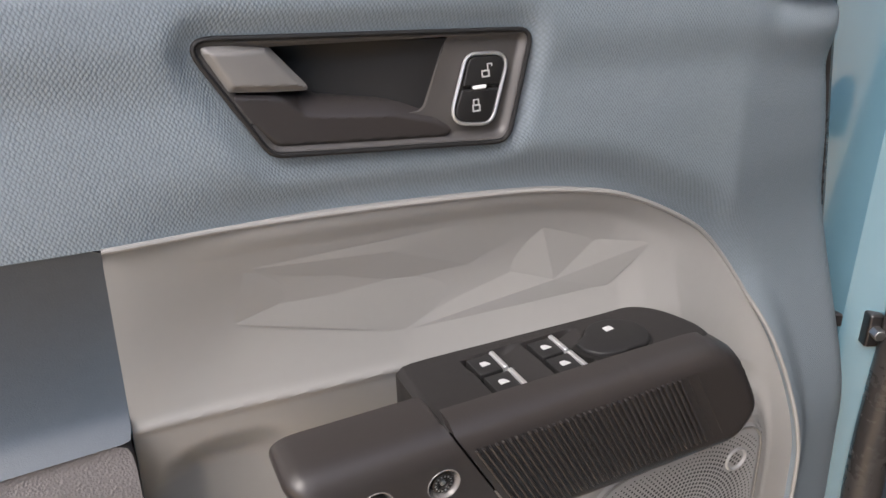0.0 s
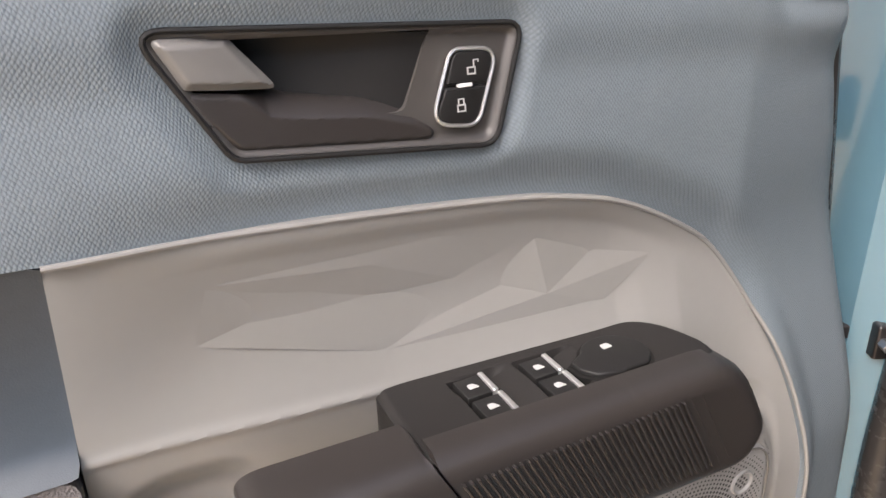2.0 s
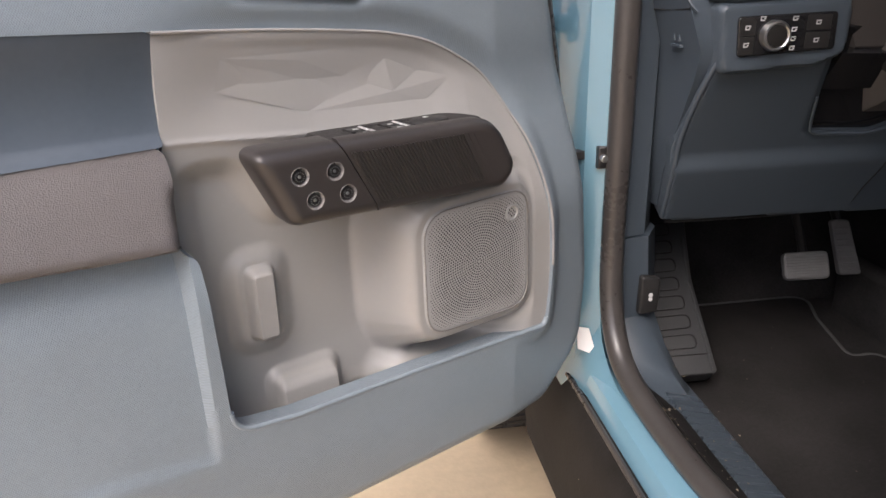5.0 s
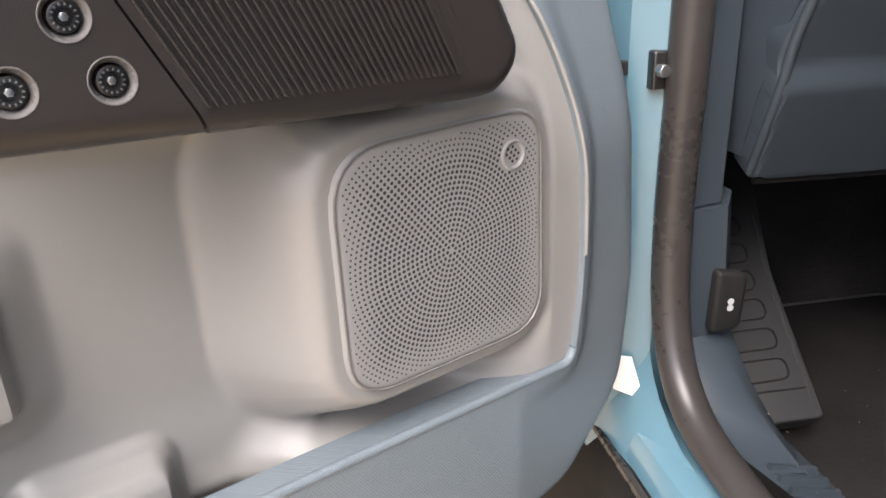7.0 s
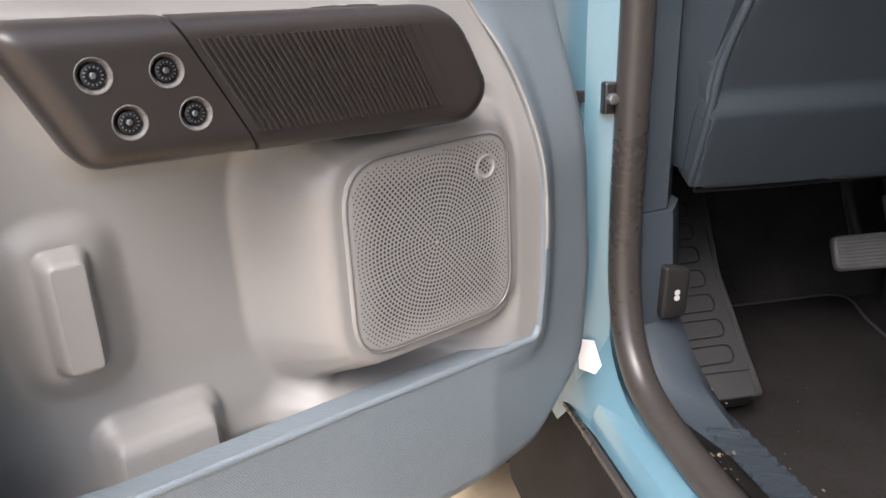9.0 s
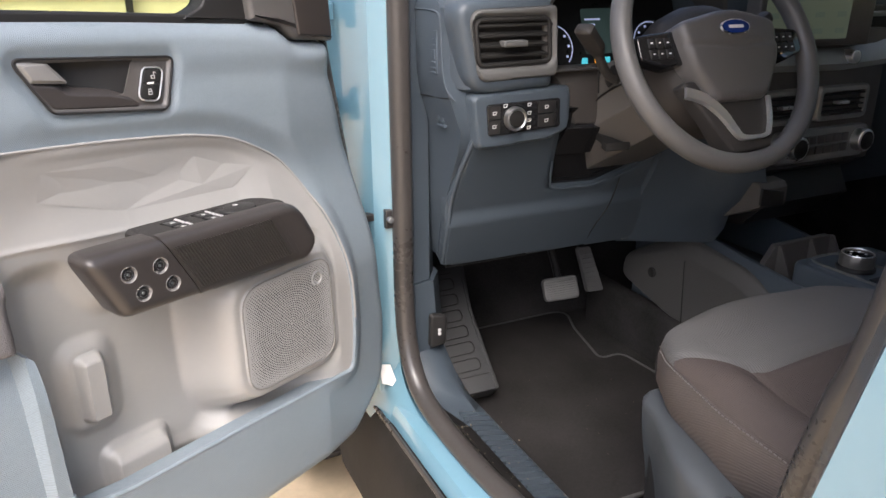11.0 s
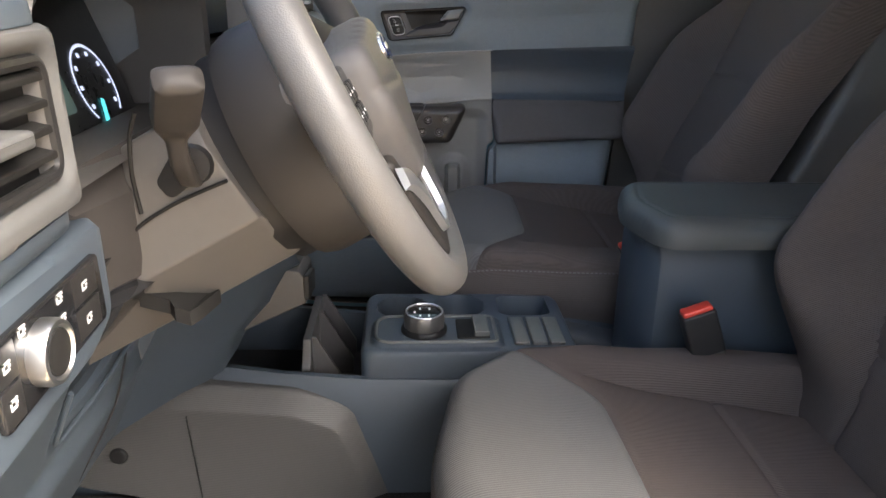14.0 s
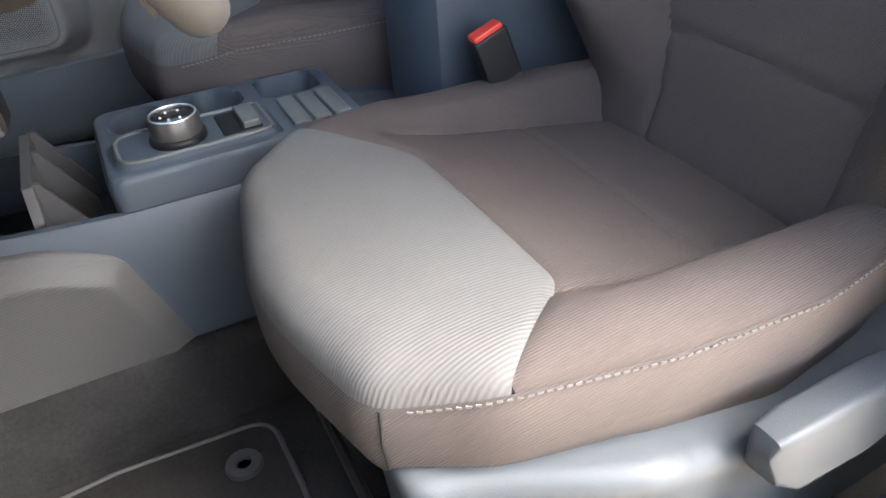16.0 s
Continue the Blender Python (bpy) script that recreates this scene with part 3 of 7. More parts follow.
part("handle_lever", relief(s_lever, lambda u, v: 0.003 - 0.0035 * ss(-0.004, 0.0, s_lever(u, v)) - 0.004 * ss(-0.425, -0.4, u + 0.7 * (v - 1.2)), (-0.45, -0.385, 1.18, 1.22), 0.0011, 0.02, hp), LEVER, bezel, "grey lever plate")
cup_poly = arcpoly([(-0.4365, 1.1925, 0.001), (-0.41, 1.1885, 0.002), (-0.391, 1.1865, 0.002), (-0.386, 1.184, 0.004), (-0.33, 1.1755, 0.012), (-0.3105, 1.159, 0.005), (-0.314, 1.1535, 0.006), (-0.356, 1.157, 0.02), (-0.4145, 1.1625, 0.008), (-0.431, 1.182, 0.01)])
s_cup = psdf(cup_poly)
CRU, CRV = (-0.44, -0.416, -0.408, -0.398, -0.385, -0.347, -0.323, -0.31), (1.2, 1.196, 1.186, 1.177, 1.1745, 1.170, 1.163, 1.155)
part("handle_cup", relief(s_cup, lambda u, v: -0.0005 - 0.002 * ss(-0.002, 0.0, s_cup(u, v)) - 0.012 * np.clip((v - np.interp(u, CRU, CRV)) / 0.0105, 0, 1), (-0.44, -0.305, 1.15, 1.196), 0.0012, 0.02, hp), PULLM, bezel, "dark grey finger pull")
LOCK = [(-0.3003, 1.1985, 0.0085), (-0.2722, 1.1968, 0.0085), (-0.2865, 1.1572, 0.0095), (-0.3145, 1.161, 0.0095)]
part("lock_ring", sweep([hp(p[0], p[1], 0.0) for p in arcpoly(LOCK)], circle(0.0011, 8), closed=True, up=(0, 1, 0)), BRIGHT, bezel, "bright switch ring")
for name, q in (("unlock_button", [(-0.2985, 1.1972, 0.0065), (-0.2738, 1.1955, 0.0065), (-0.2798, 1.1792, 0.001), (-0.3042, 1.1806, 0.001)]), ("lock_button", [(-0.3047, 1.1792, 0.001), (-0.2803, 1.1778, 0.001), (-0.2876, 1.1587, 0.0072), (-0.3128, 1.162, 0.0072)])):
    bt = part(name, slab(arcpoly(q), -0.006, 0.0006, 0.0012, hp), BLACK, bezel)
    cx, cy = sum(p[0] for p in q) / 4, sum(p[1] for p in q) / 4
    open_lock = name == "unlock_button"
    bars = [(-0.0026, -0.0035, 0.0026, -0.0027), (-0.0026, -0.0002, 0.0026, 0.0006), (-0.0026, -0.0035, -0.0018, 0.0006), (0.0018, -0.0035, 0.0026, 0.0006)]
    bars += [(0.0012, 0.0, 0.0019, 0.0042), (0.0012, 0.0036, 0.0046, 0.0042), (0.004, 0.0024, 0.0046, 0.0042)] if open_lock else [(-0.0019, 0.0, -0.0012, 0.0036), (0.0012, 0.0, 0.0019, 0.0036), (-0.0019, 0.003, 0.0019, 0.0036)]
    part("icon", join(*[slab([(cx + a, cy + b), (cx + c, cy + b), (cx + c, cy + d), (cx + a, cy + d)], 0.0003, 0.0009, 0, hp) for a, b, c, d in bars]), GREYMARK, bt)
part("switch_light", slab(box2(-0.2975, -0.289, 1.1785, 1.1806, 0.0008), -0.002, 0.001, 0.0004, hp), WHITE, bezel)

# pull handle with bolted cap and ribbed grip
sx, sz = 0.046, -0.086
SEAM = lambda v: -0.357 + (1.011 - v) * 0.535
s_pull = psdf(PULL)
pull = part("pull_handle", relief(lambda u, v: np.maximum(s_pull(u, v), SEAM(v) + 0.0008 - u), lambda u, v: 0.076 - (0.014 - np.sqrt(np.maximum(0.014 ** 2 - np.clip(0.014 + s_pull(u, v), 0, 0.014) ** 2, 0))), (-0.47, -0.09, 0.9, 1.03), 0.003, 0.012, dp), PULLM, door, "charcoal ribbed pull handle")
BOLTS = ((-0.4035, 0.980), (-0.363, 0.979), (-0.3885, 0.952), (-0.3495, 0.952))


def bolt_gap(u, v):
    return np.minimum.reduce([np.hypot(u - a, v - b) for a, b in BOLTS]) - 0.0097


cap = part("handle_cap", relief(lambda u, v: np.maximum.reduce([s_pull(u, v), u - SEAM(v) + 0.0008, -bolt_gap(u, v)]), lambda u, v: 0.0765 - (0.018 - np.sqrt(np.maximum(0.018 ** 2 - np.clip(0.018 + s_pull(u, v), 0, 0.018) ** 2, 0))), (-0.47, -0.29, 0.9, 1.03), 0.0018, 0.026, dp), PULLM, door, "charcoal bolted end cap")
for u, v in BOLTS:
    def bring(r, w):
        return [dp(u + r * math.cos(a), v + r * math.sin(a), w) for a in np.linspace(0, 2 * math.pi, 24, endpoint=False)]

    bolt = part("bolt", loft([bring(0.0068, 0.064), bring(0.0068, 0.0742), bring(0.0064, 0.0752), bring(0.0056, 0.0755), bring(0.0038, 0.0753), bring(0.0032, 0.0735)]), BOLT, cap, "dark socket bolt")
    part("bolt_collar", loft([bring(0.0106, 0.0762), bring(0.0102, 0.0769), bring(0.0096, 0.0767), bring(0.0078, 0.0735), bring(0.0070, 0.0715), bring(0.0070, 0.066)], cap=False), COLLAR, bolt)
    part("bolt_socket", slab([(u + a, v + b) for a, b in circle(0.0019, 6)], 0.0725, 0.0752, 0.0003, dp), ALU, bolt)
    part("bolt_marks", join(*[slab([(u + r * math.cos(a + d), v + r * math.sin(a + d)) for r, d in ((0.0044, -0.09), (0.0055, -0.07), (0.0055, 0.07), (0.0044, 0.09))], 0.0753, 0.0758, 0, dp) for a in np.linspace(0, 2 * math.pi, 15)[:14]]), ALU, bolt, "raised marks round the bolt head")
for i in range(37):
    t = i / 34
    ut, vt = -0.3435 + 0.148 * t, 0.9955 - 0.0015 * t
    if i > 34:
        ut += 0.004 * (i - 34)
    k = 0.70
    ub, vb = ut + sx * k, vt + sz * k
    wd = 0.0019 if i <= 34 else 0.0006
    part("rib", slab([(ut, vt), (ut + wd, vt), (ub + wd, vb), (ub, vb)], 0.07, 0.079 if i <= 34 else 0.0766, 0.0008 if i <= 34 else 0.0002, dp, 2), PULLM, pull)

# switch pod
def podp(u, w, h):
    return dp(u, h, w)


POD = arcpoly([(-0.356, -0.024, 0.02), (-0.158, -0.006, 0.045), (-0.136, 0.064, 0.03), (-0.357, 0.062, 0.01)])
s_pod = psdf(POD)
WELLS = [psdf(arcpoly([(-0.314, 0.0045, 0.002), (-0.268, 0.0035, 0.002), (-0.272, 0.05, 0.002), (-0.312, 0.05, 0.002)])), psdf(arcpoly([(-0.2685, 0.0055, 0.002), (-0.225, 0.0045, 0.002), (-0.24, 0.051, 0.002), (-0.268, 0.051, 0.002)]))]


def pod_h(u, w):
    h = 1.0045 - 0.004 * ss(-0.006, 0.0, s_pod(u, w)) ** 2
    for f, u0, u1 in zip(WELLS, (-0.291, -0.2455), (-0.268, -0.225)):
        h = h - 0.0065 * ss(0.0008, -0.0008, f(u, w)) * (1 - 0.9 * ss(u0, u1, u))
    return h


pod = part("switch_pod", relief(s_pod, pod_h, (-0.37, -0.12, -0.03, 0.075), 0.0016, 0.055, podp), PODM, door, "matt black window switch pod")
for cu, cw in ((-0.303, 0.0158), (-0.302, 0.0382), (-0.2575, 0.0175), (-0.257, 0.0393)):
    sw = part("window_switch", slab([(cu - 0.0088, cw - 0.0096), (cu + 0.0088, cw - 0.0096), (cu + 0.008, cw + 0.0096), (cu - 0.0085, cw + 0.0096)], 0.996, 1.0052, 0.001, podp), BLACK, pod)
    part("switch_bar", slab(box2(cu + 0.0082, cu + 0.0119, cw - 0.0104, cw + 0.0104, 0.0014), 0.997, 1.0066, 0.0012, podp), BRIGHT, sw)
    part("icon", slab(arcpoly([(cu - 0.0032, cw - 0.0024, 0.0015), (cu + 0.001, cw - 0.0024, 0.0015), (cu + 0.0036, cw + 0.002, 0.0005), (cu - 0.0032, cw + 0.0024, 0.0005)]), 1.005, 1.0056, 0, podp), GREYMARK, sw)
DISC = [(-0.208 + 0.0225 * math.cos(a), 0.0295 + 0.021 * math.sin(a)) for a in np.linspace(math.radians(-150), math.radians(62), 22)] + [(-0.212, 0.0475), (-0.216, 0.049), (-0.232, 0.044), (-0.238, 0.036), (-0.239, 0.026)]
part("switch_gap", slab([(-0.212 + (a + 0.212) * 1.1 - 0.001, 0.03 + (b - 0.03) * 1.1 + 0.001) for a, b in DISC], 1.0, 1.0046, 0, podp), RECESS, pod)
mir = part("mirror_switch", slab(DISC, 1.0, 1.0075, 0.0016, podp), BLACK, pod)
part("icon", slab(arcpoly([(-0.2125, 0.019, 0.001), (-0.2065, 0.0185, 0.001), (-0.2055, 0.0235, 0.0005), (-0.2125, 0.024, 0.0005)]), 1.0073, 1.008, 0, podp), GREYMARK, mir)

# speaker
spk_in = psdf(SPK)
grille = part("speaker_grille", relief(lambda u, v: spk_in(u, v) + 0.002, lambda u, v: 0.0485 - 0.004 * ss(-0.008, 0.0, spk_in(u, v)), (-0.25, -0.05, 0.71, 0.91), 0.003, 0.012, dp), GRILLE, door, "grey perforated speaker grille")
hv, hf = [], []
for k in range(1, 36):
    for i in range(6 * k):
        a = 2 * math.pi * i / (6 * k) + 0.2
        u, v = -0.149 + 0.0036 * k * math.cos(a), 0.812 + 0.0036 * k * math.sin(a)
        inside = -float(spk_in(np.array([u]), np.array([v]))[0])
        if inside < 0.010 or 0.0072 < math.hypot(u + 0.093, v - 0.868) < 0.0125:
            continue
        q = len(hv)
        r = 0.0007 + 0.0006 * min(1.0, (inside - 0.010) / 0.022)
        hv += [dp(u + r * math.cos(b), v + r * math.sin(b), 0.0487) for b in np.linspace(0, 2 * math.pi, 9)[:8]]
        hf.append([q + j for j in range(8)])
tagged(part("grille_holes", (hv, hf), HOLE, grille, "small dark grille holes"), kind="stuff")
part("grille_rim", sweep([dp(p[0], p[1], 0.0485) for p in arcpoly([(-0.236, 0.893, 0.04), (-0.067, 0.898, 0.03), (-0.062, 0.727, 0.035), (-0.233, 0.727, 0.035)])], circle(0.0010, 6), closed=True, up=(0, 1, 0)), LEVER, grille, "thin grille groove")
part("badge_ring", loft([[dp(-0.093 + r * math.cos(a), 0.868 + r * math.sin(a), w) for a in np.linspace(0, 2 * math.pi, 28, endpoint=False)] for r, w in ((0.0112, 0.0483), (0.0107, 0.0498), (0.0096, 0.0503), (0.0086, 0.0497), (0.0078, 0.0483))], cap=False), GRILLE, grille, "raised grey ring")

# window frame, glass and mirror corner trim
part("window_frame", join(slab(arcpoly([(-0.92, 1.27, 0), (-0.13, 1.232, 0), (-0.13, 1.2525, 0), (-0.92, 1.296, 0)]), -0.06, -0.022, 0.004, dp),
                          sweep([dp(-0.11, 1.23, -0.06), dp(-0.14, 1.4, -0.05), dp(-0.28, 1.68, -0.03), dp(-0.5, 1.76, -0.03), dp(-0.9, 1.78, -0.03)], [(-0.02, -0.03), (0.02, -0.03), (0.02, 0.03), (-0.02, 0.03)], up=(0, 1, 0))), BLACK, door, "black window frame")
part("frame_corner", slab(arcpoly([(-0.235, 1.25, 0.004), (-0.118, 1.243, 0.004), (-0.135, 1.4, 0.05), (-0.2, 1.6, 0.01), (-0.235, 1.6, 0.01), (-0.2, 1.4, 0.1), (-0.188, 1.30, 0.05), (-0.195, 1.268, 0.02)]), -0.05, -0.02, 0.004, dp), BLACK, door, "black rounded window corner")
part("corner_trim", slab(arcpoly([(-0.13, 1.2465, 0.004), (-0.078, 1.2375, 0.015), (-0.053, 1.2155, 0.012), (0.022, 1.2095, 0.003), (0.01, 1.4, 0.02), (-0.15, 1.62, 0.02), (-0.19, 1.6, 0.01), (-0.145, 1.4, 0.05)]), -0.05, -0.006, 0.008, dp), CHAR, door, "dark grey mirror corner trim")
part("corner_trim_face", slab(arcpoly([(-0.05, 1.222, 0.004), (0.016, 1.2165, 0.003), (0.006, 1.4, 0.02), (-0.12, 1.56, 0.02), (-0.075, 1.4, 0.05)]), -0.01, -0.002, 0.003, dp), PULLM, door)
part("hinge_edge_seal", sweep([dp(p[0], p[1], -0.035) for p in smooth_path([(0.022, 1.3, 0), (0.026, 1.2, 0), (0.062, 1.0, 0), (0.084, 0.8, 0), (0.086, 0.65, 0), (0.06, 0.54, 0)], 6)], circle(0.007, 8), up=(0, 1, 0)), SEAL, door, "black front edge seal")
part("window_pane", slab([(-0.9, 1.27), (-0.14, 1.24), (-0.17, 1.4), (-0.3, 1.66), (-0.5, 1.74), (-0.88, 1.76)], -0.05, -0.046, 0, dp), GLASS, door, "clear door glass")

# the door across the cab is its mirror image, shut
M = Matrix(((0, 1, 0, 0.722), (1, 0, 0, 0.595), (0, 0, 1, 0), (0, 0, 0, 1)))
door_p = copy_thing(door, M)
door_p.name = "door_2"
tagged(door, "slate blue truck door panel with taupe inset, open", "car door", kind="structure")
tagged(door_p, "slate blue truck door with taupe inset, shut", "car door", kind="structure")

# ---- body shell round the door opening, ground ----
ground = tagged(part("ground", ([(-400, -400, 0), (400, -400, 0), (400, 400, 0), (-400, 400, 0)], [[0, 1, 2, 3]]), CONCRETE), "tan concrete ground", "ground", kind="structure")

body = thing("pickup_truck", "light blue pickup truck body shell with painted door jamb", "truck")


part("hinge_pillar", loft([[(-0.80, 0.61, z), (-0.835, 0.628, z), (-0.865, 0.70, z), (-0.88, 0.76, z), (-0.88, 0.95, z), (-0.70, 0.95, z), (-0.73, 0.64, z)] for z in (0.40, 0.8, 1.35)]), PAINT, body, "light blue painted hinge pillar")
sill_path = [(-0.79, 0.603, 1.75), (-0.79, 0.603, 1.2), (-0.79, 0.602, 0.92), (-0.79, 0.604, 0.76), (-0.79, 0.59, 0.65), (-0.788, 0.545, 0.58), (-0.785, 0.46, 0.553), (-0.78, 0.316, 0.545), (-0.768, 0.165, 0.545), (-0.76, -0.1, 0.548), (-0.76, -0.2, 0.6), (-0.76, -0.215, 0.75), (-0.76, -0.225, 0.87), (-0.76, -0.245, 0.97), (-0.76, -0.27, 1.07), (-0.76, -0.32, 1.4), (-0.76, -0.38, 1.75)]
part("door_seal", sweep(smooth_path(sill_path, 7), [(0.017 * math.cos(a) , 0.019 * math.sin(a)) for a in np.linspace(0, 2 * math.pi, 16, endpoint=False)], up=(1, 0, 0)), SEAL, body, "dark rubber door seal")
part("sill", loft([[(-0.80, y, 0.535), (-0.822, y, 0.528), (-0.836, y, 0.505), (-0.838, y, 0.42), (-0.7, y, 0.3), (-0.7, y, 0.50), (-0.77, y, 0.535)] for y in (0.72, 0.5, 0.2, -0.6)]), PAINT, body, "light blue painted sill")
part("sill_curve", loft([[(-0.80, 0.615 - 0.10 * (1 - math.cos(a)) / 1 * 1.2, 0.535 + 0.1 * (1 - math.sin(a))) for a in np.linspace(0, math.pi / 2, 7)] + [(-0.80, 0.66, 0.52)], [(-0.86, 0.70 - 0.12 * (1 - math.cos(a)), 0.48 + 0.12 * (1 - math.sin(a))) for a in np.linspace(0, math.pi / 2, 7)] + [(-0.86, 0.74, 0.47)]]), PAINT, body)
part("rocker_cover", loft([[(-0.834, y, 0.503), (-0.848, y, 0.504), (-0.862, y, 0.486), (-0.874, y, 0.445), (-0.880, y, 0.38), (-0.87, y, 0.27), (-0.8, y, 0.24), (-0.8, y, 0.44), (-0.834, y, 0.45)] for y in (0.80, 0.4, -0.9)]), MUD, body, "dusty black rocker cover")
part("rocker_lip", sweep([(-0.846, 0.79, 0.505), (-0.846, 0.4, 0.505), (-0.846, -0.9, 0.505)], circle(0.005, 8)), SEAL, body, "black rubber lip along the rocker")
part("seal_flange", loft([[(-0.760, 0.53, 0.535), (-0.757, 0.53, 0.538), (-0.752, 0.53, 0.537), (-0.75, 0.53, 0.534), (-0.75, 0.53, 0.53)]] + [[(-0.760, y, 0.520), (-0.754, y, 0.545), (-0.735, y, 0.540), (-0.729, y, 0.534), (-0.729, y, 0.52)] for y in (0.44, 0.2, -0.4)]), MUD, body, "dusty black seal flange")
part("fender", loft([[(-0.89, y, 0.45), (-0.90, y, 0.9), (-0.87, y, 1.12), (-0.8, y, 1.16), (-0.78, y, 1.12), (-0.82, y, 0.45)] for y in (0.80, 1.1, 1.6)]), PAINT, body, "light blue front fender")
part("b_pillar", loft([[(-0.76, y, z), (-0.80, y - 0.01, z), (-0.88, y - 0.06, z), (-0.88, y - 0.3, z), (-0.72, y - 0.3, z), (-0.72, y - 0.02, z)] for y, z in ((-0.19, 0.45), (-0.22, 0.75), (-0.255, 0.98), (-0.29, 1.15), (-0.4, 1.75))]), PAINT, body, "light blue painted centre pillar")
for z in (1.245, 1.085):
    hg = part("hinge", join(slab([(-0.893 + a, 0.690 + b) for a, b in circle(0.010, 16)], z - 0.026, z + 0.026, 0.003, flat), slab(arcpoly([(-0.893, 0.684, 0.003), (-0.868, 0.700, 0.003), (-0.868, 0.716, 0.003), (-0.898, 0.700, 0.003)]), z - 0.012, z + 0.018, 0.003, flat)), PAINT, body, "painted door hinge")
    part("hinge_bolt", slab([(-0.893 + a, 0.690 + b) for a, b in circle(0.006, 6)], z + 0.026, z + 0.032, 0.001, flat), BOLT, hg)
part("hinge_gap_cover", block(-0.93, -0.885, 0.735, 0.78, 0.5, 1.3, 0.01), BLACK, body, "dark gap seal behind the hinge")
strap = part("check_strap", join(block(-0.85, -0.812, 0.628, 0.645, 0.889, 0.902, 0.002), block(-0.820, -0.806, 0.608, 0.622, 0.878, 0.912, 0.003)), BOLT, body, "dark metal door check strap")
part("strap_bolt", slab([(-0.813 + a, 0.895 + b) for a, b in circle(0.006, 6)], 0, 0.01, 0.001, wall_xz(0.608)), ALU, strap)
part("jamb_label", loft([[(-0.8365, 0.622, 0.600), (-0.8185, 0.612, 0.600), (-0.8185, 0.6135, 0.600), (-0.8365, 0.6235, 0.600)], [(-0.834, 0.618, 0.56), (-0.806, 0.602, 0.552), (-0.806, 0.6035, 0.552), (-0.834, 0.6195, 0.56)]]), WHITE, body, "white label on the painted jamb")
# screen frame, and unseen roof and cab rear added for light, close the place
part("roof", block(-0.72, 0.72, -1.3, 0.35, 1.76, 1.80, 0.02), PAINT, body)
part("headlining", block(-0.71, 0.71, -1.3, 0.36, 1.735, 1.755, 0.01), CREAM, body)
for s in (-1, 1):
    # unseen rails, added to cut the sky light reaching the far door
    part("shade_rail", loft([[(s * x, y, z) for x, z in ((0.77, 1.62), (0.775, 1.70), (0.73, 1.77), (0.66, 1.77), (0.655, 1.67), (0.69, 1.61))] for y in (-1.3, -0.4, 0.30)]), PAINT, body, "unseen light blue roof rail added to cut cab light")
    part("screen_pillar", sweep([(s * 0.75, 0.98, 1.2), (s * 0.70, 0.62, 1.5), (s * 0.64, 0.36, 1.76)], circle(0.045, 10)), PAINT, body)
    part("pillar_trim", sweep([(s * 0.725, 0.72, 1.21), (s * 0.715, 0.66, 1.3), (s * 0.67, 0.5, 1.55), (s * 0.62, 0.34, 1.75)], circle(0.035, 10)), CREAM, body, "cream pillar trim")
part("windscreen", ([(-0.7, 1.0, 1.25), (0.7, 1.0, 1.25), (0.62, 0.36, 1.75), (-0.62, 0.36, 1.75)], [[0, 1, 2, 3]]), CLEARGLASS, body)
part("rear_panel", block(-0.85, 0.85, -1.4, -1.3, 0.3, 1.22, 0.01), CHAR, body)
for s in (-1, 1):
    part("rear_pillar", block(s * 0.74 - 0.08, s * 0.74 + 0.08, -1.4, -1.24, 1.2, 1.76, 0.02), CHAR, body)
part("rear_side", block(0.76, 0.85, -1.35, -0.5, 0.3, 1.2, 0.01), CHAR, body)
# rear panes added with a dark tint that dims the cab
for s in (-1, 1):
    part("rear_side_pane", block(s * 0.79 - 0.003, s * 0.79 + 0.003, -1.25, -0.5, 1.15, 1.76, 0), DIMGLASS, body, "rear side glass darkened to dim the cab")
part("rear_pane", block(-0.68, 0.68, -1.352, -1.346, 1.2, 1.76, 0), DIMGLASS, body, "rear glass darkened to dim the cab")
part("b_pillar_trim", loft([[(0.74, y, z), (0.80, y, z), (0.80, y - 0.28, z), (0.72, y - 0.28, z)] for y, z in ((-0.18, 0.45), (-0.215, 0.82), (-0.245, 1.2), (-0.28, 1.35), (-0.42, 1.76))]), CHAR, body, "charcoal centre pillar trim")
part("bonnet", loft([[(-0.86, y, z - 0.06), (-0.8, y, z), (0, y, z + 0.03), (0.8, y, z), (0.86, y, z - 0.06), (0.8, y, 0.7), (-0.8, y, 0.7)] for y, z in ((1.08, 1.2), (1.5, 1.17), (1.95, 1.1))]), PAINT, body, "light blue bonnet")
part("footwell_lining", block(0.785, 0.798, 0.35, 1.05, 0.32, 1.2, 0.003), CARPET, body, "dark footwell side lining")
part("far_side", block(0.80, 0.90, -1.3, 1.05, 0.3, 1.1, 0.02), PAINT, body)

# unseen rear door and load bed, added to block part of the sky
REAR = arcpoly([(-0.42, 0.46, 0.03), (-1.25, 0.46, 0.05), (-1.42, 0.60, 0.2), (-1.5, 0.78, 0.2), (-1.78, 0.84, 0.2), (-2.06, 0.78, 0.2), (-2.14, 0.60, 0.2), (-2.2, 0.5, 0.05), (-2.95, 0.5, 0.06), (-2.97, 1.12, 0.03), (-1.34, 1.14, 0.02), (-0.44, 1.16, 0.03)])
for x, s in ((-0.88, -1), (0.88, 1)):
    part("rear_side_panel", slab(REAR, 0, 0.045, 0.025, side_yz(x, s)), PAINT, body, "unseen light blue rear body side, added to block sky")
part("load_bed", block(-0.86, 0.86, -2.94, -1.4, 0.5, 0.7, 0.02), BLACK, body)
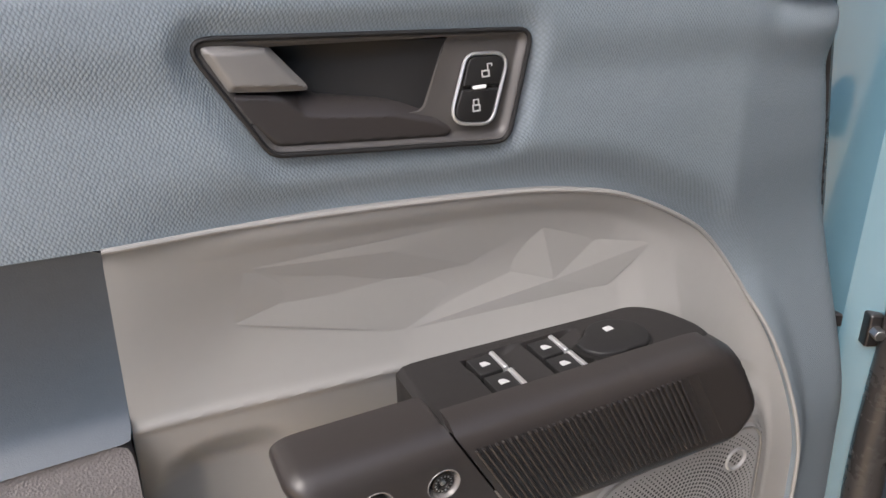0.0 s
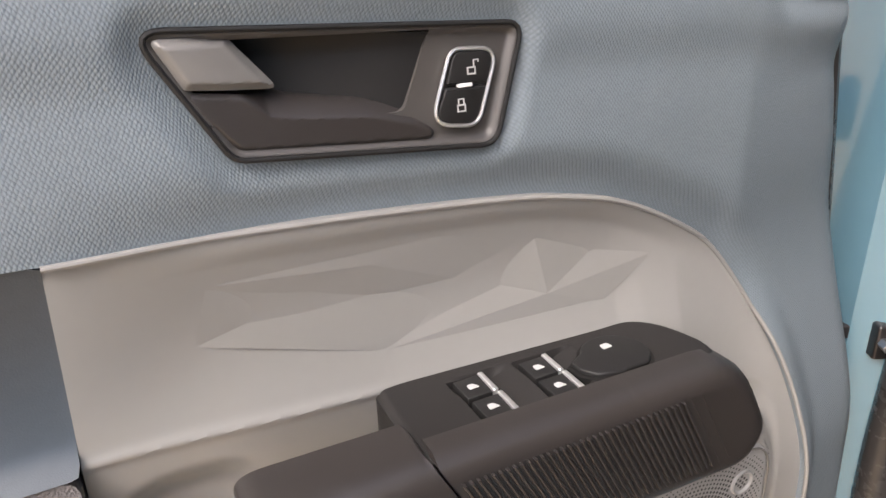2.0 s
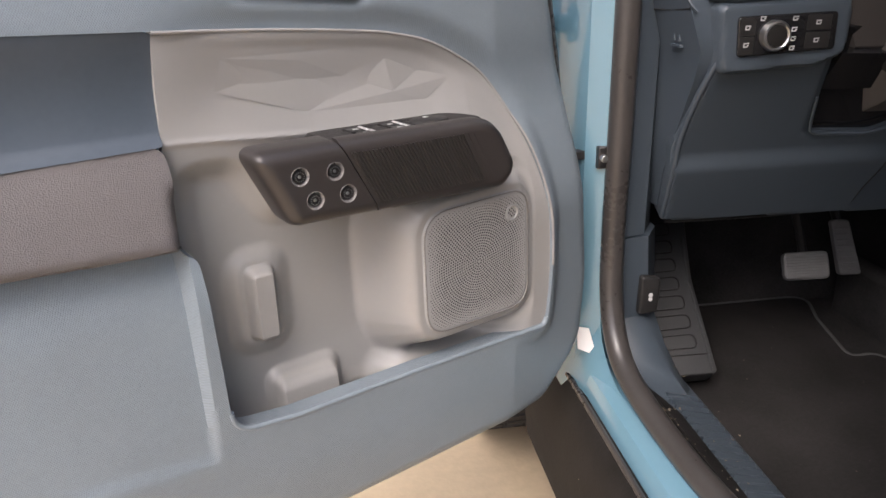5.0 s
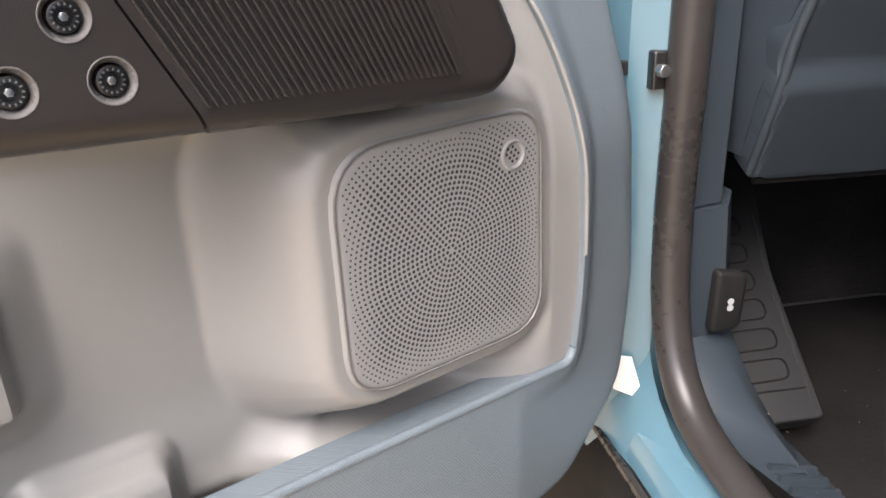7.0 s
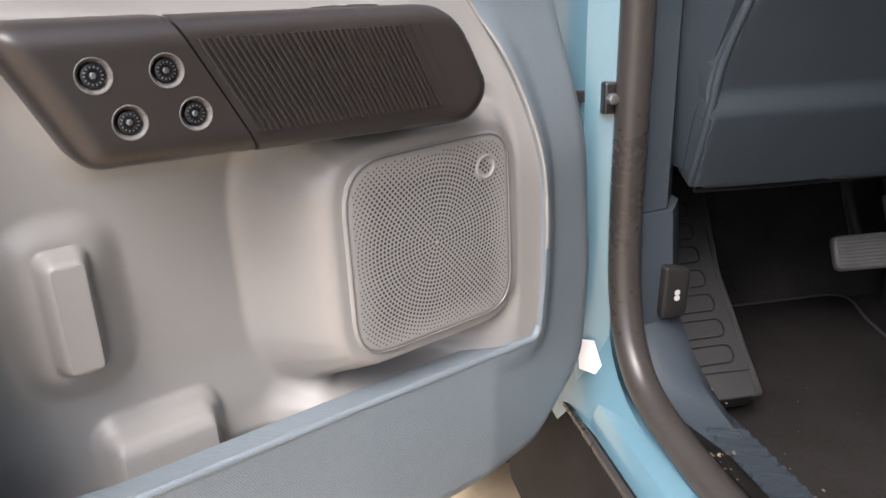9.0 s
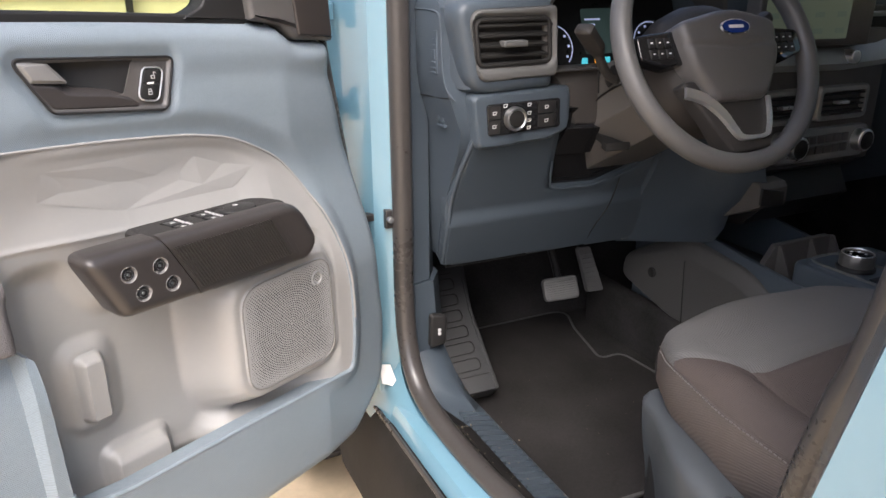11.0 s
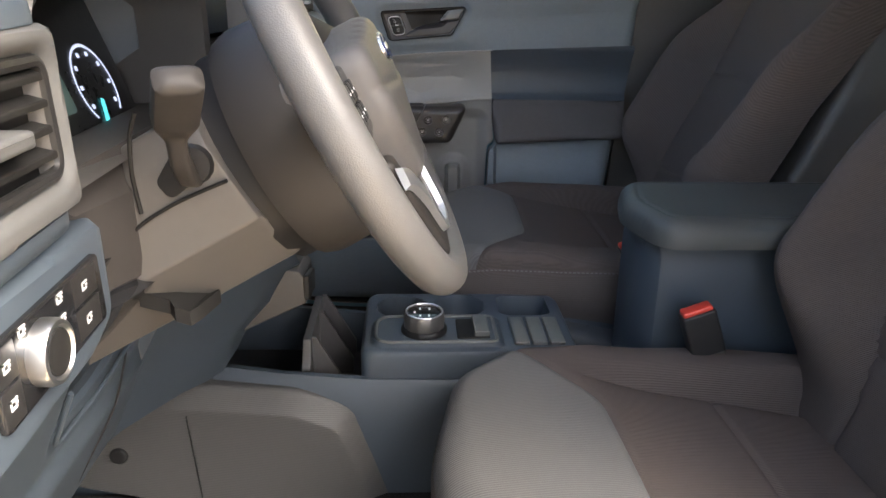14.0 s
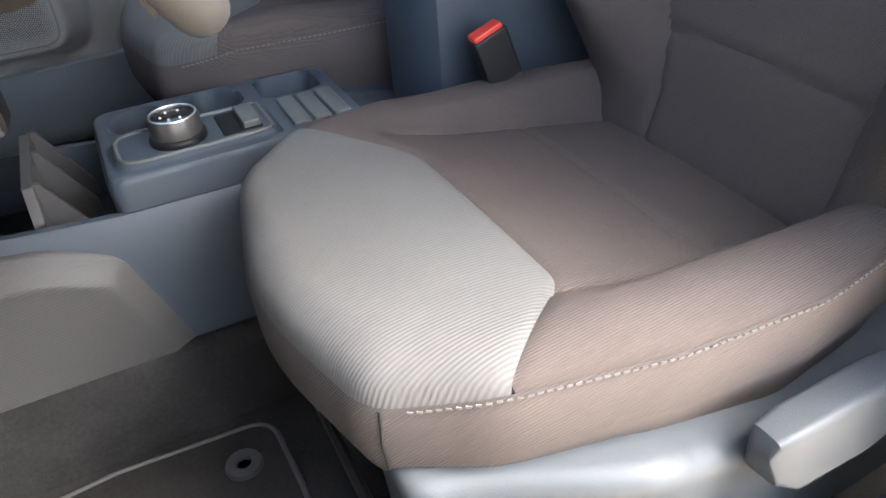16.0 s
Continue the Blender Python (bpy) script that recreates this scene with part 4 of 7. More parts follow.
part("tailgate", block(-0.85, 0.85, -2.97, -2.9, 0.55, 1.12, 0.02), PAINT, body)
for s in (-1, 1):
    part("rear_wheel", slab([(-1.78 + a, 0.36 + b) for a, b in circle(0.36, 32)], -0.22, 0.0, 0.03, side_yz(s * 0.9, s)), TYRE, body)

# front wheel behind the door
wc = Vector((-0.80, 1.31, 0.36))
prof = [(-0.11, 0.27), (-0.115, 0.31), (-0.1, 0.345), (-0.06, 0.352), (0.06, 0.352), (0.1, 0.345), (0.115, 0.31), (0.11, 0.27)]
wheel = part("wheel", loft([[(wc.x + x, wc.y + r * math.sin(a), wc.z + r * math.cos(a)) for x, r in prof] for a in np.linspace(0, 2 * math.pi, 48)], cap=False), TYRE, body, "dusty front wheel with blocky tread")
part("rim", slab([(wc.y + a, wc.z + b) for a, b in circle(0.275, 32)], -0.08, 0.09, 0.02, side_yz(wc.x, -1)), ALU, wheel)
tread = []
for i in range(56):
    a = 2 * math.pi * i / 56
    for x0, x1, da in ((-0.108, -0.062, 0.0), (-0.052, -0.005, 0.05), (0.005, 0.052, 0.0), (0.062, 0.108, 0.05)):
        rr = [(x, r, b) for x in (x0, x1) for r in (0.345, 0.36) for b in (a + da - 0.035 + 4 * (x - x0) * 0.1, a + da + 0.03 + 4 * (x - x0) * 0.1)]
        v = [(wc.x + x, wc.y + r * math.sin(b), wc.z + r * math.cos(b)) for x, r, b in rr]
        tread.append((v, [[0, 1, 3, 2], [4, 6, 7, 5], [0, 4, 5, 1], [2, 3, 7, 6], [0, 2, 6, 4], [1, 5, 7, 3]]))
tagged(part("tread", join(*tread), TYRE, wheel), kind="stuff")

# dried dirt on the rocker, the seal's foot and the sill
rnd = random.Random(5)
dirt = []
for k in range(284):
    y = rnd.uniform(-0.2, 0.62)
    if k < 130:
        c = Vector((-0.874 + rnd.uniform(-0.003, 0.003), y, 0.36 + rnd.uniform(0, 0.07)))
    elif k < 220:
        c = Vector((-0.765 + rnd.gauss(0, 0.01), min(y, 0.42), 0.556 + rnd.uniform(0.0, 0.006)))
    elif k < 260:
        c = Vector((-0.70 + rnd.uniform(-0.03, 0.03), y, 0.533))
    else:
        c = Vector((rnd.uniform(-0.55, -0.2), rnd.uniform(0.3, 0.9), 0.4435))
    r = rnd.uniform(0.0005, 0.0018 if k < 260 else 0.0008)
    f = [rnd.uniform(0.6, 1.3) for _ in range(6)]
    dirt.append(([(c.x + r * f[0], c.y, c.z), (c.x, c.y + r * f[1] * 1.6, c.z), (c.x - r * f[2], c.y, c.z), (c.x, c.y - r * f[3] * 1.6, c.z), (c.x, c.y, c.z + r * f[4] * 0.6), (c.x, c.y, c.z - r * 0.5)], [[0, 1, 4], [1, 2, 4], [2, 3, 4], [3, 0, 4], [1, 0, 5], [2, 1, 5], [3, 2, 5], [0, 3, 5]]))
tagged(part("dirt", join(*dirt), DIRT), "dried tan dirt on the sill and floor mat", "dirt", kind="stuff")

# ---- cab floor and pillar trims ----
floor = tagged(part("floor", join(block(-0.72, 0.74, -1.3, 1.16, 0.36, 0.43, 0.02)), CARPET), "charcoal carpeted cab floor", "floor", kind="structure")
tagged(part("wall_front", loft([[(x, 0.965, 0.43), (x, 1.04, 0.56), (x, 1.08, 0.8), (x, 1.09, 1.2), (x, 1.14, 1.2), (x, 1.14, 0.43)] for x in (-0.72, 0.80)]), CARPET), "carpeted front bulkhead", "wall", kind="structure")

kick = thing("kick_panel", "slate blue pillar kick panel beside the footwell", "trim panel")
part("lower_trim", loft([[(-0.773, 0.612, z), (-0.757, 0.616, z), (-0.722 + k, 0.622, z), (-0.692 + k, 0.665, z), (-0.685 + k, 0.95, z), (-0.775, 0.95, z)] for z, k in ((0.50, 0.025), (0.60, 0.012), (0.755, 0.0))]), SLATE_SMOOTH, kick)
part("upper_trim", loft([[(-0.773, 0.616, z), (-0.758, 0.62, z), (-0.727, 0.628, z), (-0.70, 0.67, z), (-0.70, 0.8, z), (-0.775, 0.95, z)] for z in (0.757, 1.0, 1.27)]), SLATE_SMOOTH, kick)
latch = part("hood_release", slab(arcpoly([(-0.736, 0.618, 0.008), (-0.701, 0.622, 0.012), (-0.699, 0.684, 0.012), (-0.734, 0.69, 0.006)]), 0, 0.012, 0.005, wall_xz(0.617)), BLACK, kick, "black bonnet release lever")
part("icon", join(*[slab([(-0.717 + a, 0.652 + i * 0.006 + b) for a, b in circle(0.0038, 8)], 0.012, 0.0126, 0, wall_xz(0.617)) for i in (-0.6, 0.6)]), GREYMARK, latch)

scuff = thing("scuff_plate", "slate blue ribbed sill scuff plate", "scuff plate")
part("plate", loft([[(-0.758, y, 0.515), (-0.75, y, 0.527), (-0.735, y, 0.53), (-0.68, y, 0.517), (-0.655, y, 0.50), (-0.645, y, 0.43), (-0.758, y, 0.43)] for y in (0.62, 0.5, 0.2, -0.4)]), SLATE_SMOOTH, scuff)
part("sill_trim", loft([[(-0.77, y, z), (-0.752, y, z + 0.012), (-0.70 + k, y, z + 0.004), (-0.668 + k, y, z - 0.03), (-0.655 + k, y, 0.43), (-0.77, y, 0.43)] for y, z, k in ((0.665, 0.70, -0.03), (0.635, 0.635, -0.025), (0.61, 0.585, -0.012), (0.57, 0.548, 0.0), (0.52, 0.5265, 0.008), (0.49, 0.520, 0.01))]), SLATE_SMOOTH, scuff, "slate blue trim flowing into the sill")
for i in range(31):
    y = 0.50 - i * 0.017
    part("rib", loft([[(-0.728, y, 0.524), (-0.728, y - 0.007, 0.524), (-0.672, y - 0.007, 0.512), (-0.672, y, 0.512)], [(-0.726, y - 0.001, 0.536), (-0.726, y - 0.005, 0.536), (-0.674, y - 0.005, 0.5225), (-0.674, y - 0.001, 0.5225)]]), SLATE_SMOOTH, scuff)

foot = thing("foot_rest", "grey ribbed plastic foot rest", "foot rest")
fo, fu, fv = Vector((-0.685, 0.60, 0.475)), Vector((1, 0, 0)), Vector((0.0, 0.62, 0.55)).normalized()
fn = fu.cross(fv)


def fp(u, v, w):
    return (fo + fu * u + fv * v + fn * w)[:]


part("base", slab(arcpoly([(-0.01, 0.018, 0.005), (0.110, 0.016, 0.008), (0.114, 0.20, 0.2), (0.144, 0.37, 0.01), (-0.01, 0.37, 0.01)]), -0.04, 0.004, 0.003, fp), FOOTREST, foot)
part("edge_rim", sweep([fp(a, b, 0.004) for a, b in ((0.100, 0.02), (0.103, 0.06), (0.104, 0.12), (0.107, 0.2), (0.121, 0.29))], circle(0.0022, 6), up=fn), FOOTREST, foot)
part("foot_line", sweep([fp(0.0, 0.055, 0.004), fp(0.102, 0.053, 0.004)], circle(0.0014, 6), up=fn), BLACK, foot)
for i in range(7):
    v = 0.066 + i * 0.0385
    ring = box2(0.0, 0.087 + 0.004 * max(i - 3, 0), v, v + 0.026, 0.012)
    part("grip_outline", sweep([fp(a, b, 0.004) for a, b in ring], circle(0.0016, 6), closed=True, up=fn), BLACK, foot)

mat_thing = thing("floor_mat", "charcoal pile floor mat with grey bound edge", "floor mat")
MATO = arcpoly([(-0.62, 0.26, 0.04), (-0.62, 0.62, 0.03), (-0.60, 0.958, 0.05), (-0.17, 0.958, 0.04), (-0.215, 0.85, 0.08), (-0.255, 0.685, 0.05), (-0.19, 0.695, 0.05), (-0.165, 0.45, 0.1), (-0.175, 0.255, 0.04), (-0.30, 0.25, 0.03)])
part("mat_top", slab(MATO, 0.428, 0.442, 0.004, flat), MAT, mat_thing)
part("binding", sweep([(x, y, 0.440) for x, y in MATO], circle(0.0042, 8), closed=True), PIPING, mat_thing)
part("eyelet", loft([[(-0.234 + r * math.cos(a), 0.305 + r * math.sin(a), z) for a in np.linspace(0, 2 * math.pi, 20, endpoint=False)] for r, z in ((0.024, 0.441), (0.022, 0.448), (0.010, 0.448), (0.009, 0.442))]), FOOTREST, mat_thing, "dark grey mat fixing eyelet")

# ---- pedals ----
brake = thing("brake_pedal", "worn ribbed metal brake pedal", "pedal")
bo, bu, bv = Vector((-0.331, 0.757, 0.613)), Vector((1, -0.28, 0.1)).normalized(), Vector((0.02, 0.45, 0.9)).normalized()
bn = bu.cross(bv).normalized()
bv = bn.cross(bu)


def bp_(u, v, w):
    return (bo + bu * u + bv * v + bn * w)[:]


part("pad", slab(box2(-0.042, 0.042, -0.027, 0.027, 0.012), -0.008, 0.006, 0.004, bp_), RUBBERPED, brake)
for i in range(9):
    part("ridge", slab(box2(-0.037, 0.037, -0.023 + i * 0.0052, -0.0205 + i * 0.0052, 0.001), 0.005, 0.0085, 0.0006, bp_), RUBBERPED, brake)
part("arm", sweep([bp_(0, 0.0, -0.008), bp_(0.005, 0.05, -0.03), (-0.33, 0.86, 0.78), (-0.33, 0.9, 0.95)], circle(0.009, 8)), BLACK, brake)
acc = thing("accelerator_pedal", "ribbed rubber accelerator pedal", "pedal")
ao, au, av = Vector((-0.205, 0.82, 0.615)), Vector((1, -0.2, 0.05)).normalized(), Vector((-0.12, 0.35, 0.93)).normalized()
an = au.cross(av).normalized()


def ap_(u, v, w):
    return (ao + au * u + av * v + an * w)[:]


part("pad", slab(arcpoly([(-0.02, -0.055, 0.008), (0.024, -0.055, 0.008), (0.018, 0.06, 0.01), (-0.018, 0.06, 0.01)]), -0.01, 0.005, 0.003, ap_), RUBBERPED, acc)
for i in range(8):
    part("ridge", slab(box2(-0.015, 0.015, -0.045 + i * 0.012, -0.041 + i * 0.012, 0.001), 0.004, 0.0075, 0.0006, ap_), RUBBERPED, acc)
part("arm", sweep([ap_(0, 0.05, -0.008), (-0.22, 0.9, 0.75), (-0.22, 0.95, 0.9)], circle(0.009, 8)), BLACK, acc)

# ---- dashboard ----
dash = thing("dashboard", "slate blue moulded dashboard with grey vent surrounds", "dashboard")


def dash_sec(x, y0=0.50, top=1.288, low=1.12):
    return [(x, 1.06, 1.2), (x, 1.06, 1.265), (x, 0.9, 1.29), (x, 0.7, top + 0.008), (x, y0 + 0.045, top), (x, y0 + 0.012, top - 0.010), (x, y0, top - 0.03), (x, y0, low), (x, y0 + 0.05, low - 0.02), (x, 0.9, low - 0.02)]


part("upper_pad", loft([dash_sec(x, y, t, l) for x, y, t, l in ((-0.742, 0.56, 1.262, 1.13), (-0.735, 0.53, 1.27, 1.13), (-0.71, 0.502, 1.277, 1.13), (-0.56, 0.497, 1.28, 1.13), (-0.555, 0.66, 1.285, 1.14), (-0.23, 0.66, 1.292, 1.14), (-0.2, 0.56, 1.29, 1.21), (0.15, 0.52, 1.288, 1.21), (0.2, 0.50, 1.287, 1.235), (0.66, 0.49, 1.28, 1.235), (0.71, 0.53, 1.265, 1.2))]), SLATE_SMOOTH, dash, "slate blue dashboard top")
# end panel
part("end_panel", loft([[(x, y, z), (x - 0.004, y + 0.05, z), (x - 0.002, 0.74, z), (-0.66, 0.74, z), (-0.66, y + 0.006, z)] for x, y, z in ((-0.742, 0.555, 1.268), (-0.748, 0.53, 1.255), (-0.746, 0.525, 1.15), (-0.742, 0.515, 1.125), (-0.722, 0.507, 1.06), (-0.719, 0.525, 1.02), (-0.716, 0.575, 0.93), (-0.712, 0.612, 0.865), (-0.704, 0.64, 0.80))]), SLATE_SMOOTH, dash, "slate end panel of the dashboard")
emboss = [(0.541, 0.591, z, z + 0.0035) for z in (1.152, 1.2175)] + [(y, y + 0.0035, 1.152, 1.221) for y in (0.541, 0.5875)]
emboss += [(0.548, 0.584, z, z + 0.003) for z in (1.160, 1.169, 1.196, 1.205)] + [(y, y + 0.004, 1.176, 1.191) for y in (0.549, 0.558, 0.570, 0.579)]
for y0, y1, z0, z1 in emboss:
    part("emboss", block(-0.7496, -0.744, y0, y1, z0, z1, 0.001), SLATE_SMOOTH, dash)
for y0, y1, z0, z1 in ((0.55, 0.58, 1.084, 1.088), (0.55, 0.58, 1.062, 1.066), (0.555, 0.562, 1.070, 1.080), (0.57, 0.577, 1.070, 1.080)):
    part("emboss", block(-0.7322, -0.72, y0, y1, z0, z1, 0.0012), SLATE_SMOOTH, dash)
part("end_edge", sweep(smooth_path([(-0.7505, 0.70, 1.252), (-0.7505, 0.60, 1.252), (-0.749, 0.545, 1.25), (-0.747, 0.531, 1.235), (-0.746, 0.528, 1.19), (-0.745, 0.524, 1.15), (-0.742, 0.514, 1.126), (-0.732, 0.508, 1.112)], 5), circle(0.0022, 6)), SLATE_SMOOTH, dash)
part("end_seam", sweep([(-0.742, 0.66, 1.108), (-0.7405, 0.56, 1.112), (-0.739, 0.515, 1.116)], circle(0.0014, 6)), BLACK, dash)
def top_p(u, v, w):
    return (u, v, 1.2795 + (v - 0.54) * 0.055 + w)


dv = part("defroster_vent", slab(arcpoly([(-0.602, 0.668, 0.012), (-0.545, 0.672, 0.012), (-0.632, 0.53, 0.012), (-0.686, 0.53, 0.012)]), -0.01, 0.0035, 0.001, top_p), SLATE_SMOOTH, dash, "slate defroster vent in the dashboard top")
part("vent_slot", slab(arcpoly([(-0.59, 0.66, 0.008), (-0.56, 0.662, 0.008), (-0.636, 0.54, 0.008), (-0.667, 0.54, 0.008)]), 0.0, 0.004, 0, top_p), RECESS, dv)
for k in range(4):
    y = 0.56 + k * 0.026
    x = -0.65 + (y - 0.54) * 0.62
    part("vent_bar", slab(box2(x - 0.018, x + 0.018, y - 0.001, y + 0.001, 0.0005), 0.003, 0.0046, 0, top_p), BLACK, dv)
# vent housing and switch housing at the driver's side
VH = arcpoly([(-0.748, 1.268, 0.03), (-0.56, 1.278, 0.01), (-0.556, 1.125, 0.01), (-0.715, 1.118, 0.05)])
s_vh = psdf(VH)
s_vr = psdf(arcpoly([(-0.722, 1.254, 0.022), (-0.558, 1.258, 0.01), (-0.552, 1.146, 0.01), (-0.702, 1.142, 0.022)]))
s_vo = psdf(arcpoly([(-0.707, 1.238, 0.012), (-0.572, 1.238, 0.012), (-0.568, 1.17, 0.012), (-0.70, 1.168, 0.012)]))


def roundoff(s, r):
    e = np.clip(r + s, 0, r)
    return r - np.sqrt(np.maximum(r * r - e * e, 0))


part("vent_housing", relief(lambda u, v: np.maximum(s_vh(u, v), -s_vr(u, v)), lambda u, v: 0.0 - roundoff(s_vh(u, v), 0.02), (-0.76, -0.54, 1.1, 1.29), 0.004, 0.05, wall_xz(0.486)), SLATE_SMOOTH, dash)
vent = part("side_vent", relief(lambda u, v: np.maximum(s_vr(u, v), -s_vo(u, v)), lambda u, v: 0.004 - roundoff(s_vr(u, v), 0.006) - 0.010 * ss(0.012, 0.0, s_vo(u, v)), (-0.73, -0.54, 1.13, 1.27), 0.003, 0.05, wall_xz(0.486)), VENTGREY, dash, "grey air vent surround")
part("duct", slab(box2(-0.712, -0.562, 1.162, 1.243, 0.004), -0.0105, -0.0095, 0, wall_xz(0.486)), RECESS, vent)
for i in range(4):
    z = 1.18 + i * 0.0155
    part("vane", slab(arcpoly([(-0.706, 0, 0.001), (-0.566, 0, 0.001), (-0.566, 0.0085, 0.001), (-0.706, 0.0085, 0.001)]), 0, 0.004, 0.001, lambda u, v, w, z=z: (u, 0.4862 + v, z + w + v * 0.5)), RECESS, vent)
part("vane_knob", join(slab(box2(-0.662, -0.618, 1.196, 1.206, 0.003), -0.002, 0.016, 0.003, wall_xz(0.490))), VENTGREY, vent)
part("inner_ring", sweep([(u, 0.4885, v) for u, v in arcpoly([(-0.707, 1.238, 0.012), (-0.572, 1.238, 0.012), (-0.568, 1.17, 0.012), (-0.70, 1.168, 0.012)])], circle(0.0042, 8), closed=True, up=(0, 1, 0)), BLACK, vent)
SH = arcpoly([(-0.712, 1.122, 0.012), (-0.52, 1.128, 0.012), (-0.52, 1.052, 0.02), (-0.56, 1.038, 0.03), (-0.70, 1.03, 0.015)])
s_sh = psdf(SH)
part("switch_housing", relief(s_sh, lambda u, v: -roundoff(s_sh(u, v), 0.008), (-0.72, -0.51, 1.02, 1.14), 0.004, 0.06, wall_xz(0.488)), SLATE_SMOOTH, dash)
lp = part("light_switch_plate", slab(arcpoly([(-0.686, 1.106, 0.006), (-0.545, 1.109, 0.006), (-0.543, 1.060, 0.006), (-0.682, 1.054, 0.006)]), -0.005, 0.004, 0.002, wall_xz(0.488)), GLOSS, dash, "gloss black light switch plate")
knob = part("light_knob", loft([[(-0.635 + r * math.cos(a), 0.484 - w, 1.081 + r * math.sin(a)) for a in np.linspace(0, 2 * math.pi, 24, endpoint=False)] for r, w in ((0.0200, 0.0), (0.0200, 0.007), (0.0188, 0.0105), (0.0165, 0.0112), (0.0148, 0.009), (0.001, 0.009))]), ALU, lp, "satin metal rotary light knob")
part("knob_face", slab([(-0.635 + a, 1.081 + b) for a, b in circle(0.0142, 20)], 0, 0.0104, 0.001, wall_xz(0.484)), RECESS, knob)
for x, z in ((-0.672, 1.092), (-0.672, 1.070), (-0.652, 1.103), (-0.606, 1.102), (-0.606, 1.088), (-0.606, 1.076), (-0.606, 1.064), (-0.572, 1.096), (-0.572, 1.073)):
    shape = ((-0.0038, 0.0012, 0.0038, 0.0026), (-0.0024, -0.0032, 0.0024, -0.0018), (-0.0038, -0.0032, -0.0026, 0.0026), (0.0014, -0.0012, 0.0034, 0.0002))
    part("icon", join(*[slab([(x + a, z + b), (x + c, z + b), (x + c, z + d), (x + a, z + d)], 0.004, 0.0048, 0, wall_xz(0.488)) for a, b, c, d in shape]), GREYMARK, lp)
for x0, x1, z0, z1 in ((-0.6825, -0.661, 1.0815, 1.104), (-0.6825, -0.661, 1.057, 1.080), (-0.589, -0.553, 1.0855, 1.106), (-0.589, -0.553, 1.062, 1.0835)):
    part("push_button", slab(box2(x0, x1, z0, z1, 0.002), 0.003, 0.0042, 0.0008, wall_xz(0.488)), BLACK, lp)

# knee panel, sloping forward below the switches
ko, kv = Vector((0, 0.497, 1.055)), Vector((0, 0.137, -0.272))
kl = kv.length
kv = kv / kl
kn = Vector((0, -kv.y * 0 + kv.z, -kv.y)).normalized()


def kp(u, v, w):
    return (ko + Vector((u, 0, 0)) + kv * v + kn * w)[:]


KNEE = arcpoly([(-0.70, 0.0, 0.005), (-0.10, -0.02, 0.02), (-0.10, 0.30, 0.05), (-0.16, 0.328, 0.03), (-0.40, 0.316, 0.1), (-0.70, 0.307, 0.006), (-0.718, 0.16, 0.1)])
s_kn = psdf(KNEE)
s_kh = psdf(arcpoly([(-0.535, -0.05, 0.01), (-0.22, -0.05, 0.01), (-0.25, 0.085, 0.06), (-0.40, 0.15, 0.04), (-0.508, 0.143, 0.015)]))
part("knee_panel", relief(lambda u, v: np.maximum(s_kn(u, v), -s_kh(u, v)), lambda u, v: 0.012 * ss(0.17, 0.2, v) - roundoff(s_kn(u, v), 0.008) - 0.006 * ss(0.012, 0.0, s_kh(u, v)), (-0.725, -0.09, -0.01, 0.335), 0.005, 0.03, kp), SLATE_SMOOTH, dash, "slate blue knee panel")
part("knee_edge", sweep(smooth_path([kp(u, v, w) for u, v, w in ((-0.697, 0.004, -0.003), (-0.706, 0.05, -0.003), (-0.711, 0.10, -0.003), (-0.712, 0.15, -0.002), (-0.710, 0.19, 0.004), (-0.706, 0.24, 0.006), (-0.700, 0.298, 0.005))], 6), circle(0.0048, 10)), SLATE_SMOOTH, dash, "rounded slate panel edge")
part("knee_seam", sweep(smooth_path([kp(-0.345, 0.14, 0.001), kp(-0.352, 0.2, 0.0125), kp(-0.366, 0.26, 0.0125), kp(-0.37, 0.312, 0.010)], 5), circle(0.0012, 6)), BLACK, dash)
part("lower_edge_seal", sweep([kp(x, 0.312 + 0.004 * math.sin(9 * x), 0.004) for x in np.linspace(-0.69, -0.12, 24)], circle(0.0035, 8)), BLACK, dash, "dark rubber edge under the knee panel")
part("knee_pocket", loft([[(x, y0, 1.052), (x, y1, 0.996), (x, y1 + 0.02, 0.996), (x, y0 + 0.02, 1.06)] for x, y0, y1 in ((-0.520, 0.496, 0.540), (-0.495, 0.486, 0.534), (-0.45, 0.476, 0.530), (-0.36, 0.476, 0.528), (-0.30, 0.476, 0.530))]), GLOSS, dash, "gloss black pocket under the column")
part("knee_hole", slab(arcpoly([(-0.55, -0.03, 0.01), (-0.20, -0.03, 0.01), (-0.235, 0.09, 0.06), (-0.40, 0.158, 0.04), (-0.52, 0.150, 0.015)]), -0.03, -0.012, 0, kp), GLOSS, dash, "gloss black pocket liner")
part("pocket_lip", sweep(smooth_path([kp(u, v, 0.002) for u, v in ((-0.525, 0.075), (-0.513, 0.125), (-0.50, 0.1425), (-0.45, 0.1475), (-0.40, 0.1475), (-0.33, 0.122), (-0.265, 0.085))], 5), circle(0.0022, 8)), SLATE_SMOOTH, dash, "rounded slate pocket lip")
part("under_cover", block(-0.70, -0.10, 0.63, 1.0, 0.80, 0.815, 0.01), BLACK, dash)
for i, x in enumerate((-0.56, -0.44, -0.33, -0.27)):
    part("clip", block(x, x + 0.012, 0.625, 0.637, 0.782, 0.79, 0.002), ALU, dash)

